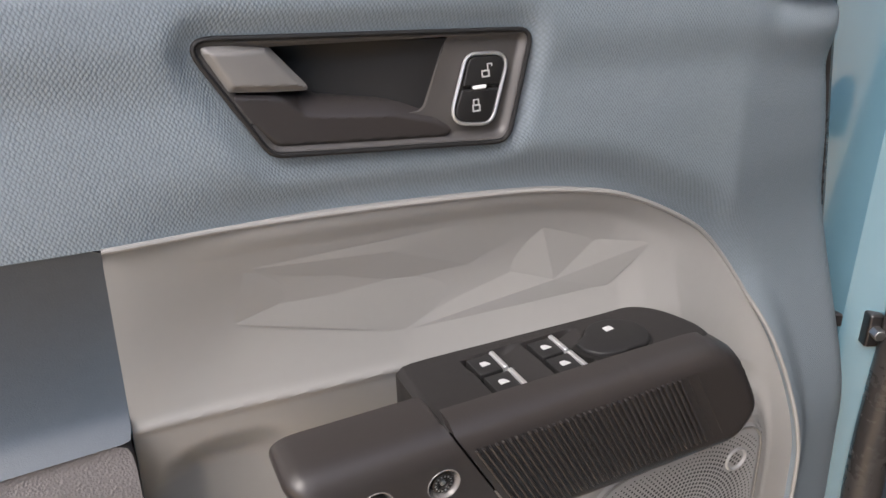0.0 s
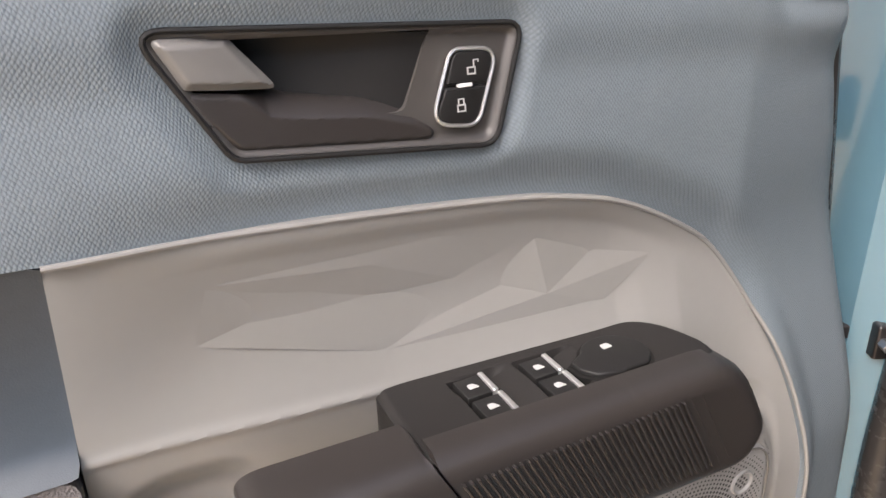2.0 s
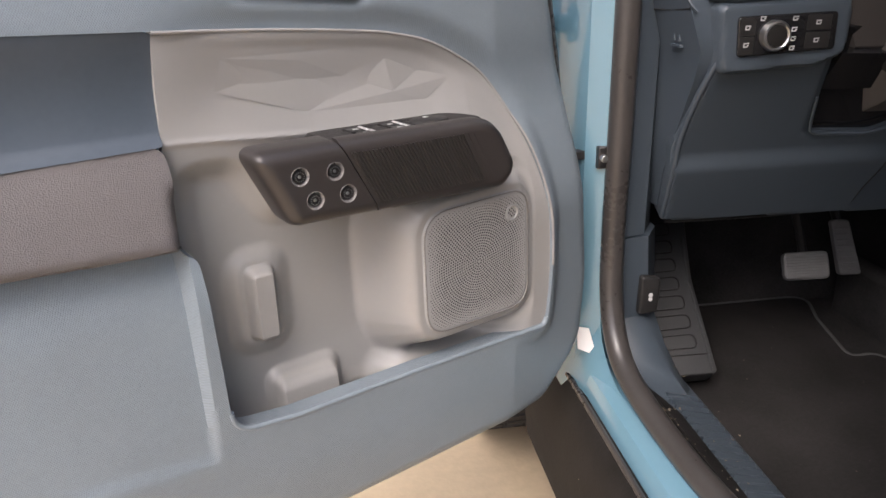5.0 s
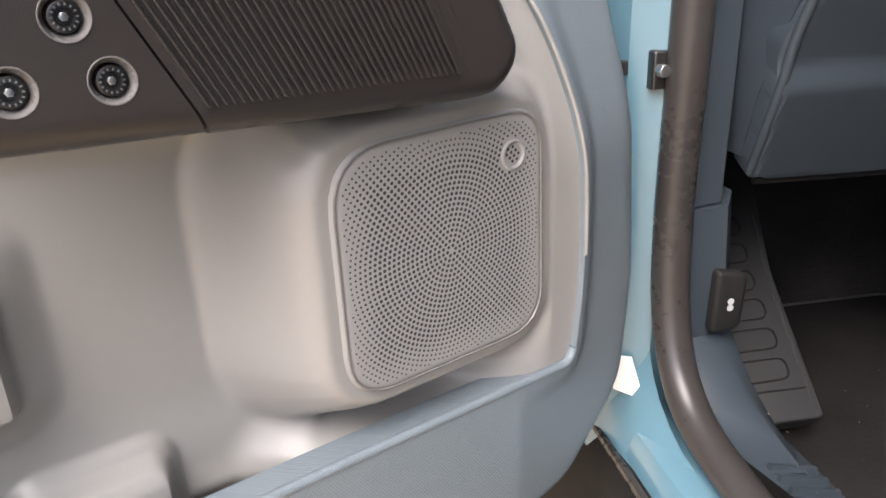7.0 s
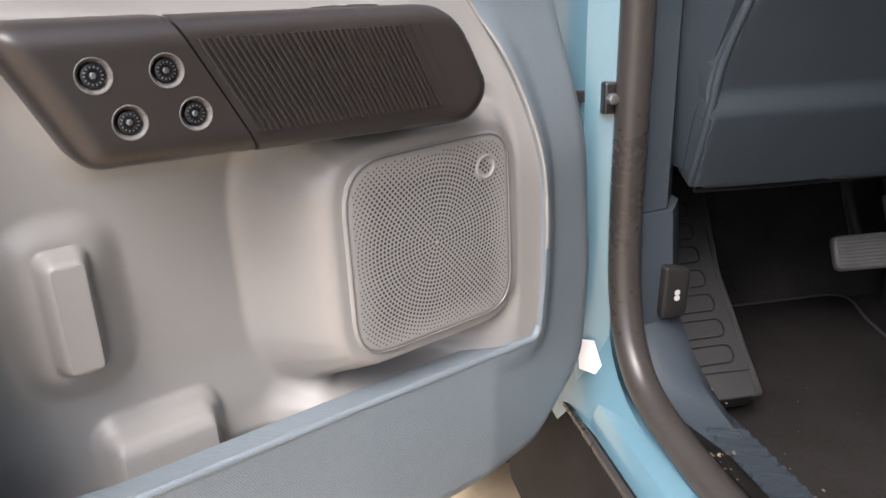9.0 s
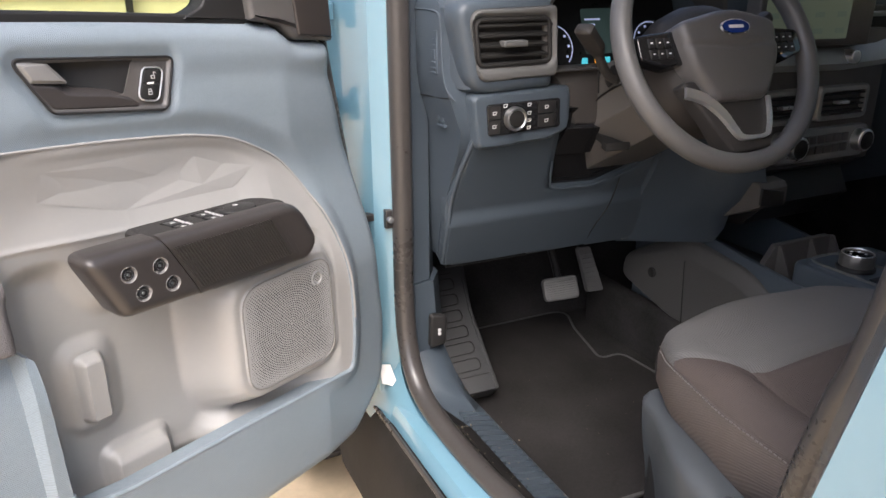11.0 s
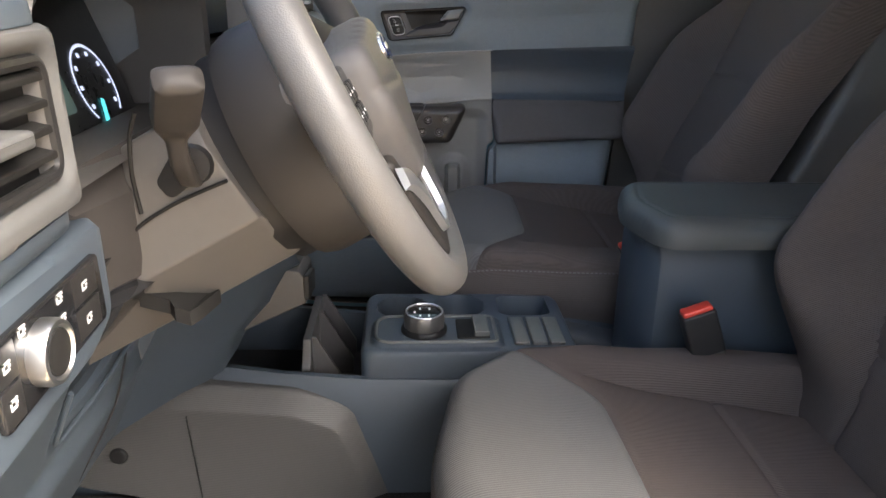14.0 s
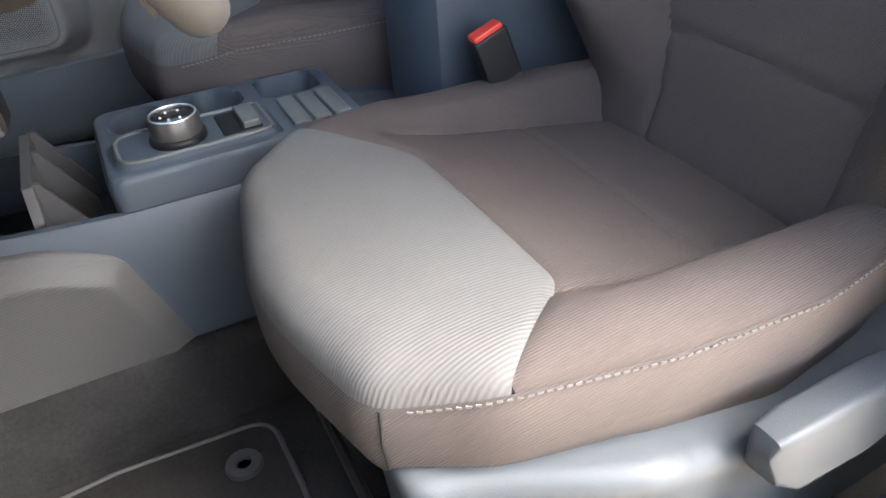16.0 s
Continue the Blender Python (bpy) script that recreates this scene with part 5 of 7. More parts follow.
# instrument binnacle
SCREENBLACK = material("matt screen black", (0.012, 0.013, 0.014), 0.3, spec=0.25)
def arch(y, k, zoff=0.0):
    pts = [(-0.570 - k, 1.15), (-0.572 - k, 1.245), (-0.553 - k * 0.7, 1.275 + k * 0.7), (-0.516, 1.289 + k), (-0.436, 1.297 + k), (-0.33, 1.299 + k), (-0.245, 1.294 + k), (-0.205 + k * 0.7, 1.275 + k * 0.7), (-0.19 + k, 1.24), (-0.19 + k, 1.15)]
    return [(p[0], y, p[1] + zoff) for p in smooth_path([(a, b, 0) for a, b in pts], 5)]


part("binnacle", loft([arch(0.62, 0.006), arch(0.495, 0.008, 0.004), arch(0.488, 0.003, 0.002), arch(0.492, -0.004), arch(0.62, -0.012)], cap=False), HOODIN, dash, "charcoal instrument hood")
part("dash_top", loft([[(x, y, z - 0.014), (x, y - 0.004, z - 0.005), (x, y + 0.008, z), (x, 0.72, z + 0.003), (x, 1.03, z + 0.004), (x, 1.055, z - 0.012), (x, 0.7, z - 0.014)] for x, y, z in ((-0.588, 0.56, 1.289), (-0.555, 0.52, 1.291), (-0.515, 0.51, 1.300), (-0.436, 0.51, 1.307), (-0.33, 0.51, 1.309), (-0.25, 0.52, 1.305), (-0.19, 0.60, 1.300), (-0.05, 0.60, 1.299), (0.2, 0.60, 1.297), (0.5, 0.60, 1.294), (0.69, 0.62, 1.288))]), HOOD, dash, "brown grey dashboard top")
clu = part("instrument_screen", slab(arcpoly([(-0.56, 1.13, 0.02), (-0.215, 1.13, 0.02), (-0.22, 1.285, 0.03), (-0.555, 1.285, 0.03)]), 0, 0.004, 0.001, lambda u, v, w: (u, 0.585 - w - (1.2 - v) * 0.35, v)), SCREENBLACK, dash, "dark instrument screen")
DIAL = glowing("dial marks", (0.45, 0.5, 0.72), 0.2)
TEAL = glowing("teal pointer", (0.08, 0.5, 0.58), 0.22)
WARN = glowing("warning light", (0.8, 0.1, 0.05), 0.9)
SCREEN_G = glowing("screen field", (0.045, 0.075, 0.07), 0.08)
TOUCH_G = glowing("touch screen field", (0.13, 0.155, 0.11), 0.08)


def cl(u, v, w):
    return (u, 0.585 - 0.0045 - w - (1.2 - v) * 0.35, v)


for cx in (-0.503, -0.285):
    dial_ring = part("dial_ring", join(*[slab([(cx + r * math.cos(a) * 1.05 + q * math.cos(a + k), 1.183 + r * math.sin(a) + q * math.sin(a + k)) for q, k in ((0.0016, 0.0), (0.0016, 1.57), (0.0016, 3.14), (0.0016, 4.71))], 0, 0.0006, 0, cl) for a in np.linspace(-0.75, 3.9, 60) for r in (0.037,)]), DIAL, clu)
    for a in np.linspace(-0.6, 3.7, 8):
        x, z = cx + 0.030 * math.cos(a) * 1.05, 1.183 + 0.030 * math.sin(a)
        part("dial_number", slab(box2(x - 0.0024, x + 0.0024, z - 0.002, z + 0.002, 0.0006), 0, 0.0006, 0, cl), DIAL, clu)
    part("pointer", slab([(cx - 0.006, 1.172), (cx - 0.001, 1.170), (cx - 0.012, 1.145), (cx - 0.020, 1.147)], 0.0005, 0.0012, 0, cl), TEAL, clu)
part("message_field", slab(box2(-0.437, -0.345, 1.168, 1.246, 0.006), 0, 0.0004, 0, cl), SCREEN_G, clu, "dim green message field")
for z, l in ((1.226, 0.035), (1.217, 0.022)):
    part("message_line", slab(box2(-0.43, -0.43 + l, z, z + 0.003, 0.001), 0.0004, 0.0009, 0, cl), DIAL, clu)
for x in (-0.442, -0.392):
    part("gauge", join(slab([(x - 0.008, 1.148), (x + 0.006, 1.148), (x + 0.008, 1.162), (x - 0.004, 1.162)], 0, 0.001, 0, cl)), TEAL, clu)
part("amber_lamp", slab(box2(-0.419, -0.411, 1.152, 1.160, 0.002), 0, 0.001, 0, cl), glowing("amber lamp", (0.9, 0.35, 0.03), 0.5), clu)
for x in (-0.445, -0.433):
    part("warning_lamp", slab(box2(x, x + 0.006, 1.139, 1.144, 0.001), 0, 0.001, 0, cl), WARN, clu)
part("odometer", slab(box2(-0.422, -0.38, 1.1395, 1.1425, 0.0005), 0, 0.001, 0, cl), DIAL, clu)

# middle of the dashboard: screen, vents, heater controls
scr = part("touch_screen", slab(arcpoly([(-0.155, 1.178, 0.006), (0.155, 1.172, 0.006), (0.158, 1.315, 0.01), (-0.152, 1.318, 0.01)]), -0.02, 0.012, 0.004, wall_xz(0.455)), CHAR, dash, "centre touch screen in charcoal frame")
part("display", slab(arcpoly([(-0.14, 1.19, 0.003), (0.085, 1.186, 0.003), (0.088, 1.305, 0.003), (-0.138, 1.307, 0.003)]), 0.012, 0.0126, 0, wall_xz(0.455)), TOUCH_G, scr, "dim greenish lit display")
SCREENTEXT = glowing("screen text", (0.1, 0.13, 0.1), 0.1)
for i in range(4):
    for j in range(3):
        part("display_mark", slab(box2(-0.13 + 0.06 * i, -0.105 + 0.06 * i, 1.197 + 0.03 * j, 1.207 + 0.03 * j, 0.001), 0.0126, 0.0129, 0, wall_xz(0.455)), SCREENTEXT, scr)
part("middle_fascia", loft([[(x, 0.475, 1.2), (x, 0.468, 1.10), (x, 0.468, 0.93), (x, 0.52, 0.90), (x, 0.8, 0.88), (x, 0.8, 1.2)] for x in (-0.13, 0.25)]), CHAR, dash, "charcoal middle stack")
part("shelf_trim", loft([[(x, y + 0.03, z + 0.03), (x, y - d * 0.3, z + 0.018), (x, y - d, z + 0.002), (x, y - d - 0.003, z - 0.006), (x, y - d + 0.006, z - 0.018), (x, y + 0.03, z - 0.026), (x, y + 0.08, z - 0.02)] for x, y, z, d in ((-0.17, 0.47, 1.148, 0.012), (0.12, 0.462, 1.142, 0.014), (0.22, 0.462, 1.148, 0.018), (0.30, 0.47, 1.166, 0.045), (0.42, 0.475, 1.178, 0.055), (0.64, 0.478, 1.188, 0.055), (0.69, 0.49, 1.192, 0.04), (0.71, 0.52, 1.195, 0.02))]), SHELF, dash, "pale slate blue shelf trim")
part("slot", block(0.17, 0.66, 0.495, 0.52, 1.205, 1.245, 0.004), BLACK, dash)
part("slot_floor", block(0.14, 0.70, 0.503, 0.535, 1.15, 1.215, 0.004), BLACK, dash)
part("slot_strip", block(0.18, 0.47, 0.485, 0.50, 1.222, 1.232, 0.002), LIGHTGREY, dash)
part("volume_knob", slab([(0.118 + a, 1.150 + b) for a, b in circle(0.013, 20)], 0, 0.035, 0.003, wall_xz(0.47)), CHROME, dash, "chrome volume knob")


def dash_vent(x0, x1, z0, z1, y, name):
    o, i = psdf(box2(x0, x1, z0, z1, 0.012)), psdf(box2(x0 + 0.011, x1 - 0.011, z0 + 0.011, z1 - 0.011, 0.008))
    v = part(name, relief(lambda a, b: np.maximum(o(a, b), -i(a, b)), lambda a, b: 0.006 - roundoff(o(a, b), 0.005), (x0 - 0.01, x1 + 0.01, z0 - 0.01, z1 + 0.01), 0.003, 0.03, wall_xz(y)), LIGHTGREY, dash, "light grey framed air vent")
    part("duct", slab(box2(x0 + 0.008, x1 - 0.008, z0 + 0.008, z1 - 0.008, 0.004), -0.02, -0.018, 0, wall_xz(y)), BLACK, v)
    for k in range(4):
        z = z0 + 0.018 + k * (z1 - z0 - 0.036) / 3
        part("vane", slab(box2(x0 + 0.01, x1 - 0.01, z - 0.0015, z + 0.0015, 0.0005), -0.018, 0.003, 0.0005, wall_xz(y)), BLACK, v)
    part("vane_knob", slab(box2((x0 + x1) / 2 - 0.015, (x0 + x1) / 2 + 0.015, (z0 + z1) / 2 - 0.003, (z0 + z1) / 2 + 0.003, 0.001), -0.01, 0.008, 0.001, wall_xz(y)), CHROME, v)


dash_vent(-0.10, 0.04, 1.022, 1.092, 0.460, "left_vent")
dash_vent(0.055, 0.205, 1.022, 1.092, 0.460, "right_vent")
dash_vent(0.50, 0.67, 1.195, 1.268, 0.485, "end_vent")
hc = part("heater_panel", slab(arcpoly([(-0.05, 0.94, 0.02), (0.225, 0.94, 0.02), (0.225, 1.008, 0.02), (-0.05, 1.008, 0.02)]), -0.01, 0.006, 0.003, wall_xz(0.462)), LIGHTGREY, dash, "light grey heater control panel")
for i in range(6):
    for j in range(2):
        part("button", slab(box2(0.02 + i * 0.024, 0.040 + i * 0.024, 0.955 + j * 0.022, 0.972 + j * 0.022, 0.002), 0.005, 0.010, 0.001, wall_xz(0.462)), CHAR, hc)
for x in (0.0, 0.195):
    kb = part("heater_knob", slab([(x + a, 0.976 + b) for a, b in circle(0.024, 24)], 0.0, 0.028, 0.003, wall_xz(0.462)), CHROME, hc, "chrome heater knob")
    part("knob_face", slab([(x + a, 0.976 + b) for a, b in circle(0.019, 24)], 0.0, 0.0295, 0.001, wall_xz(0.462)), BLACK, kb)
usb = part("usb_plate", slab(arcpoly([(0.450, 0.925, 0.003), (0.420, 0.922, 0.004), (0.412, 0.912, 0.004), (0.411, 0.876, 0.004), (0.497, 0.835, 0.003), (0.52, 0.842, 0.003)]), -0.07, 0.0, 0.003, side_yz(-0.119, -1)), FASCIA, dash, "brown grey lower fascia trim")
part("socket_plate", slab(arcpoly([(-0.121, 0.881, 0.004), (-0.06, 0.874, 0.004), (-0.06, 0.904, 0.004), (-0.121, 0.916, 0.004)]), 0, 0.006, 0.002, wall_xz(0.412)), BLACK, usb, "black socket plate")
part("lower_fascia", loft([[(x, 0.50, 0.93), (x, 0.46, 0.86), (x, 0.52, 0.80), (x, 0.7, 0.76), (x, 0.8, 0.93)] for x in (-0.04, 0.2)]), BLACK, dash)
COWL = [(-0.275, [0.497, 0.522, 0.548, 0.573, 0.598, 0.62, 0.64], 0.76), (-0.23, [0.492, 0.512, 0.535, 0.558, 0.582, 0.606, 0.628], 0.757), (-0.185, [0.48, 0.485, 0.50, 0.522, 0.55, 0.578, 0.606], 0.755), (-0.145, [0.47, 0.455, 0.458, 0.475, 0.51, 0.545, 0.58], 0.757), (-0.115, [0.468, 0.44, 0.43, 0.456, 0.492, 0.52, 0.55], 0.76), (-0.098, [0.468, 0.44, 0.42, 0.46, 0.50, 0.512, 0.535], 0.765)]
part("lower_cowl", loft([[(x, y, z) for y, z in zip(ys, (1.05, 0.98, 0.925, 0.88, 0.84, 0.80, b))] + [(x, 0.75, b + 0.02), (x, 0.75, 1.05)] for x, ys, b in COWL]), SLATE_SMOOTH, dash, "curved slate cowl beside the column")
part("passenger_lower", loft([[(x, 0.52, 1.16), (x, 0.53, 1.05), (x, 0.60, 0.95), (x, 0.66, 0.80), (x, 0.9, 0.78), (x, 0.9, 1.16)] for x in (0.24, 0.66)]), NAVY, dash, "dark glovebox panel")

# ---- steering wheel and column ----
sw_t = radians(27.2)
sw_axis = Vector((0, -math.cos(sw_t), math.sin(sw_t)))
sw_up = Vector((0, math.sin(sw_t), math.cos(sw_t)))
sw_c = Vector((-0.364, 0.320, 1.1935))


def sp(u, v, w):
    return (sw_c + Vector((1, 0, 0)) * u + sw_up * v + sw_axis * w)[:]


sw = thing("steering_wheel", "dark grey leather steering wheel with oval badge", "steering wheel")
rim_path = []
for a in np.linspace(0, 2 * math.pi, 72, endpoint=False):
    r = 0.1855
    rim_path.append(sp(r * math.cos(a), r * math.sin(a) * (0.985 if math.sin(a) < 0 else 1.0), 0))
part("rim", sweep(rim_path, [(0.0155 * math.cos(a), 0.0175 * math.sin(a)) for a in np.linspace(0, 2 * math.pi, 18, endpoint=False)], closed=True, up=sw_axis), LEATHER, sw, "dark grey leather rim")
AB = arcpoly([(-0.1, 0.036, 0.02), (0.0, 0.055, 0.15), (0.1, 0.036, 0.02), (0.09, -0.03, 0.08), (0.055, -0.088, 0.025), (-0.055, -0.088, 0.025), (-0.09, -0.03, 0.08)])
s_ab = psdf(AB)
hub = part("airbag_cover", relief(s_ab, lambda u, v: 0.030 + 0.008 * (1 - (u / 0.1) ** 2) - roundoff(s_ab(u, v), 0.013) - 0.012 * np.clip((-0.012 - v) / 0.075, 0, 1) - 0.0025 * np.exp(-((v + 0.010 - 0.12 * np.abs(u)) / 0.004) ** 2), (-0.11, 0.11, -0.095, 0.07), 0.003, 0.057, sp), HUBM, sw, "dark airbag cover")
part("badge", slab([(a * 1.0, 0.02 + b * 0.42) for a, b in circle(0.030, 28)], 0.032, 0.0398, 0.001, sp), CHROME, hub, "chrome oval badge")
part("badge_field", slab([(a * 1.0, 0.02 + b * 0.4) for a, b in circle(0.027, 28)], 0.0397, 0.0404, 0, sp), material("badge blue", (0.01, 0.03, 0.16), 0.2), hub)
part("badge_bar", slab(box2(-0.015, 0.015, 0.0175, 0.0225, 0.002), 0.0403, 0.0407, 0, sp), WHITE, hub)
for s in (-1, 1):
    spk = part("spoke", slab(arcpoly([(s * 0.06, 0.032, 0.008), (s * 0.165, 0.024, 0.01), (s * 0.166, -0.014, 0.01), (s * 0.12, -0.028, 0.02), (s * 0.06, -0.02, 0.01)]), -0.012, 0.010, 0.004, sp), GLOSS, sw)
    for i in range(3):
        for j in range(2):
            part("button", slab(box2(min(s * (0.106 + 0.015 * i), s * (0.118 + 0.015 * i)), max(s * (0.106 + 0.015 * i), s * (0.118 + 0.015 * i)), -0.014 + 0.017 * j, 0.001 + 0.017 * j, 0.002), 0.008, 0.0125, 0.0012, sp), BLACK, spk)
            part("icon", slab(box2(s * (0.112 + 0.015 * i) - 0.002, s * (0.112 + 0.015 * i) + 0.002, -0.0075 + 0.017 * j, -0.0055 + 0.017 * j, 0.0005), 0.0123, 0.0129, 0, sp), WHITE, spk)
low = part("lower_spoke", slab(arcpoly([(-0.105, -0.05, 0.01), (0.075, -0.05, 0.01), (0.05, -0.165, 0.01), (-0.03, -0.168, 0.01)]), -0.014, 0.010, 0.006, sp), COLM, sw)
part("spoke_trim", sweep(smooth_path([sp(-0.100, -0.068, 0.012), sp(-0.068, -0.080, 0.013), sp(-0.040, -0.106, 0.014), sp(-0.020, -0.138, 0.014), sp(-0.006, -0.146, 0.014), sp(0.034, -0.146, 0.014), sp(0.046, -0.138, 0.014), sp(0.057, -0.112, 0.013), sp(0.062, -0.084, 0.012)], 4), lambda t: [(-0.0035 - 0.006 * (1 - ss(0.2, 0.6, t)), -0.003), (0.0035 + 0.006 * (1 - ss(0.2, 0.6, t)), -0.003), (0.0025 + 0.005 * (1 - ss(0.2, 0.6, t)), 0.003), (-0.0025 - 0.005 * (1 - ss(0.2, 0.6, t)), 0.003)], up=sw_axis), BRIGHT, low, "satin chrome spoke trim")
part("hub_back", loft([[sp(r * math.cos(a), -0.016 + r * math.sin(a), w) for a in np.linspace(0, 2 * math.pi, 32, endpoint=False)] for r, w in ((0.07, 0.006), (0.094, -0.012), (0.105, -0.04), (0.107, -0.075), (0.103, -0.088))]), COLM, sw, "dark rear wheel cover")
part("gap_ring", loft([[sp(r * math.cos(a), -0.016 + r * math.sin(a), w) for a in np.linspace(0, 2 * math.pi, 32, endpoint=False)] for r, w in ((0.097, -0.086), (0.097, -0.108))]), BLACK, sw, "black gap behind the wheel")
part("spoke_back", slab(arcpoly([(-0.092, -0.05, 0.02), (0.080, -0.05, 0.02), (0.058, -0.110, 0.04), (0.052, -0.166, 0.006), (-0.032, -0.168, 0.006), (-0.055, -0.110, 0.04)]), -0.026, -0.010, 0.006, sp), COLM, low, "dark rear shell of the lower spoke")
col = thing("steering_column", "grey plastic steering column shroud with stalks", "steering column")


def ring(y, k=1.0, drop=0.0):
    z = 1.115 - 0.55 * (y - 0.40) - drop
    return [(-0.361 + a * k, y + b * 0.6 * k, z + b * k) for a, b in arcpoly([(-0.104, -0.010, 0.006), (-0.062, -0.053, 0.008), (0.062, -0.053, 0.008), (0.104, -0.010, 0.006), (0.107, 0.05, 0.02), (0.085, 0.072, 0.02), (-0.085, 0.072, 0.02), (-0.107, 0.05, 0.02)])]


part("shroud", loft([ring(0.396, 0.955), ring(0.398, 0.985), ring(0.403, 1.0), ring(0.50, 1.02), ring(0.62, 1.02)]), SHROUD_LIT, col)
for s in (-1, 1):
    x = -0.361 + s * 0.1088
    part("shroud_seam", sweep(smooth_path([(x, y, z) for y, z in ((0.412, 1.138), (0.440, 1.126), (0.458, 1.117), (0.479, 1.104), (0.493, 1.090), (0.503, 1.073), (0.515, 1.042))], 5), circle(0.0017, 6)), RECESS, col)
    part("shroud_seam", sweep(smooth_path([(x + s * 0.001, y, z) for y, z in ((0.474, 1.189), (0.480, 1.172), (0.482, 1.143), (0.479, 1.112))], 5), circle(0.0017, 6)), RECESS, col)
    part("stalk_recess", slab(arcpoly([(0.447, 1.166, 0.006), (0.430, 1.142, 0.006), (0.455, 1.122, 0.008), (0.466, 1.136, 0.008)]), 0, 0.0012, 0.0006, side_yz(x - s * 0.0002, s)), BLACK, col, "dark recess round the stalk")
part("column_surround", loft([[(-0.545, 0.52, 1.15), (-0.535, 0.50, 1.13), (-0.50, 0.50, 1.06), (-0.50, 0.56, 1.0), (-0.545, 0.58, 1.06)], [(-0.45, 0.50, 1.16), (-0.45, 0.48, 1.13), (-0.45, 0.48, 1.06), (-0.45, 0.55, 1.0), (-0.45, 0.58, 1.06)], [(-0.28, 0.50, 1.16), (-0.28, 0.48, 1.13), (-0.28, 0.48, 1.06), (-0.28, 0.55, 1.0), (-0.28, 0.58, 1.06)], [(-0.19, 0.52, 1.15), (-0.19, 0.50, 1.13), (-0.20, 0.50, 1.06), (-0.20, 0.56, 1.0), (-0.19, 0.58, 1.06)]]), COLM, col, "grey column surround")
for s, z in ((-1, 0.0), (1, 0.01)):
    path = smooth_path([(-0.361 + s * a, b, c + z) for a, b, c in ((0.1, 0.438, 1.138), (0.118, 0.438, 1.143), (0.135, 0.437, 1.160), (0.149, 0.434, 1.182), (0.166, 0.427, 1.200), (0.184, 0.419, 1.215), (0.198, 0.413, 1.228))], 6)
    part("stalk", sweep(path, lambda t: [((0.007 + 0.0085 * ss(0.45, 0.62, t)) * (1 - 0.5 * ss(0.93, 1.0, t) ** 2) * a, (0.0065 + 0.0035 * ss(0.5, 0.62, t)) * (1 - 0.5 * ss(0.93, 1.0, t) ** 2) * b) for a, b in arcpoly([(-1, -1, 0.6), (1, -1, 0.6), (1, 1, 0.6), (-1, 1, 0.6)], 3)]), COLM, col, "dark control stalk with flat paddle")
part("tilt_lever", loft([[(x0, y, z + 0.007), (x1, y - 0.008, z + 0.007), (x1, y - 0.008, z - 0.006), (x0, y, z - 0.006)] for x0, x1, y, z in ((-0.458, -0.434, 0.495, 1.034), (-0.460, -0.432, 0.470, 1.028), (-0.468, -0.426, 0.464, 1.025), (-0.468, -0.424, 0.452, 1.021), (-0.462, -0.428, 0.445, 1.024))]), RECESS, col, "black tilt lever")
part("stalk_boot", loft([[(-0.467 - w, 0.437 + r * math.cos(a), 1.150 + r * math.sin(a)) for a in np.linspace(0, 2 * math.pi, 16, endpoint=False)] for r, w in ((0.016, 0.0), (0.014, 0.005), (0.008, 0.006))]), BLACK, col)

# ---- front seats ----
THREAD = material("pale thread", (0.143, 0.1333, 0.1287), 0.8)
seat = thing("bucket_seat", "dark twill truck seat with grey ribbed front patch", "car seat", pose(-0.357, 0, 0), group="front seats")
CUSH = arcpoly([(-0.235, -0.30, 0.05), (0.235, -0.30, 0.05), (0.262, -0.14, 0.2), (0.252, 0.0, 0.2), (0.236, 0.14, 0.10), (0.182, 0.221, 0.06), (0.0, 0.258, 0.5), (-0.165, 0.215, 0.06), (-0.224, 0.13, 0.12), (-0.252, 0.0, 0.2), (-0.262, -0.14, 0.2)])
PATCH = arcpoly([(-0.30, 0.30, 0), (0.30, 0.30, 0), (0.27, 0.185, 0.0), (0.225, 0.137, 0.03), (0.105, 0.042, 0.07), (-0.15, 0.034, 0.035), (-0.225, 0.125, 0.02), (-0.27, 0.17, 0.0)])
s_cu, s_pa = psdf(CUSH), psdf(PATCH)


def seam_z(y):
    return 0.766 + 0.020 * ss(0.21, 0.11, y)


def cush_w(x, y):
    ax = np.abs(x)
    front = ss(-0.05, 0.12, y)
    insert = 0.800 + 0.012 * front - 0.058 * np.clip((0.06 - y) / 0.31, 0, 1) ** 1.1 + 0.005 * np.cos(math.pi * np.clip(x / 0.34, -0.5, 0.5))
    bolster = 0.806 + 0.007 * np.exp(-((ax - 0.212) / 0.03) ** 2) - 0.012 * np.clip((0.02 - y) / 0.3, 0, 1) + 0.006 * front
    fold = ss(0.160, 0.192, ax) * (1 - ss(0.03, 0.10, y))
    z = insert + (bolster - insert) * fold - 0.012 * ss(0.10, 0.26, y)
    z = z - 0.005 * np.exp(-((ax - 0.160) / 0.0045) ** 2) * (1 - ss(0.03, 0.07, y))
    for c in (-0.121, -0.262):
        z = z - 0.005 * np.exp(-((y - c) / 0.0045) ** 2) * (1 - ss(0.15, 0.165, ax))
    z = z - 0.004 * np.exp(-(s_pa(x, y) / 0.0045) ** 2)
    z = z + 0.007 * ss(0.10, 0.21, x) * front
    r = 0.045 - 0.015 * ss(0.0, 0.15, x)
    e = np.clip(r + s_cu(x, y), 0, r) / r
    return z - (z - seam_z(y)) * (1 - np.sqrt(np.maximum(1 - e ** 2, 0)))


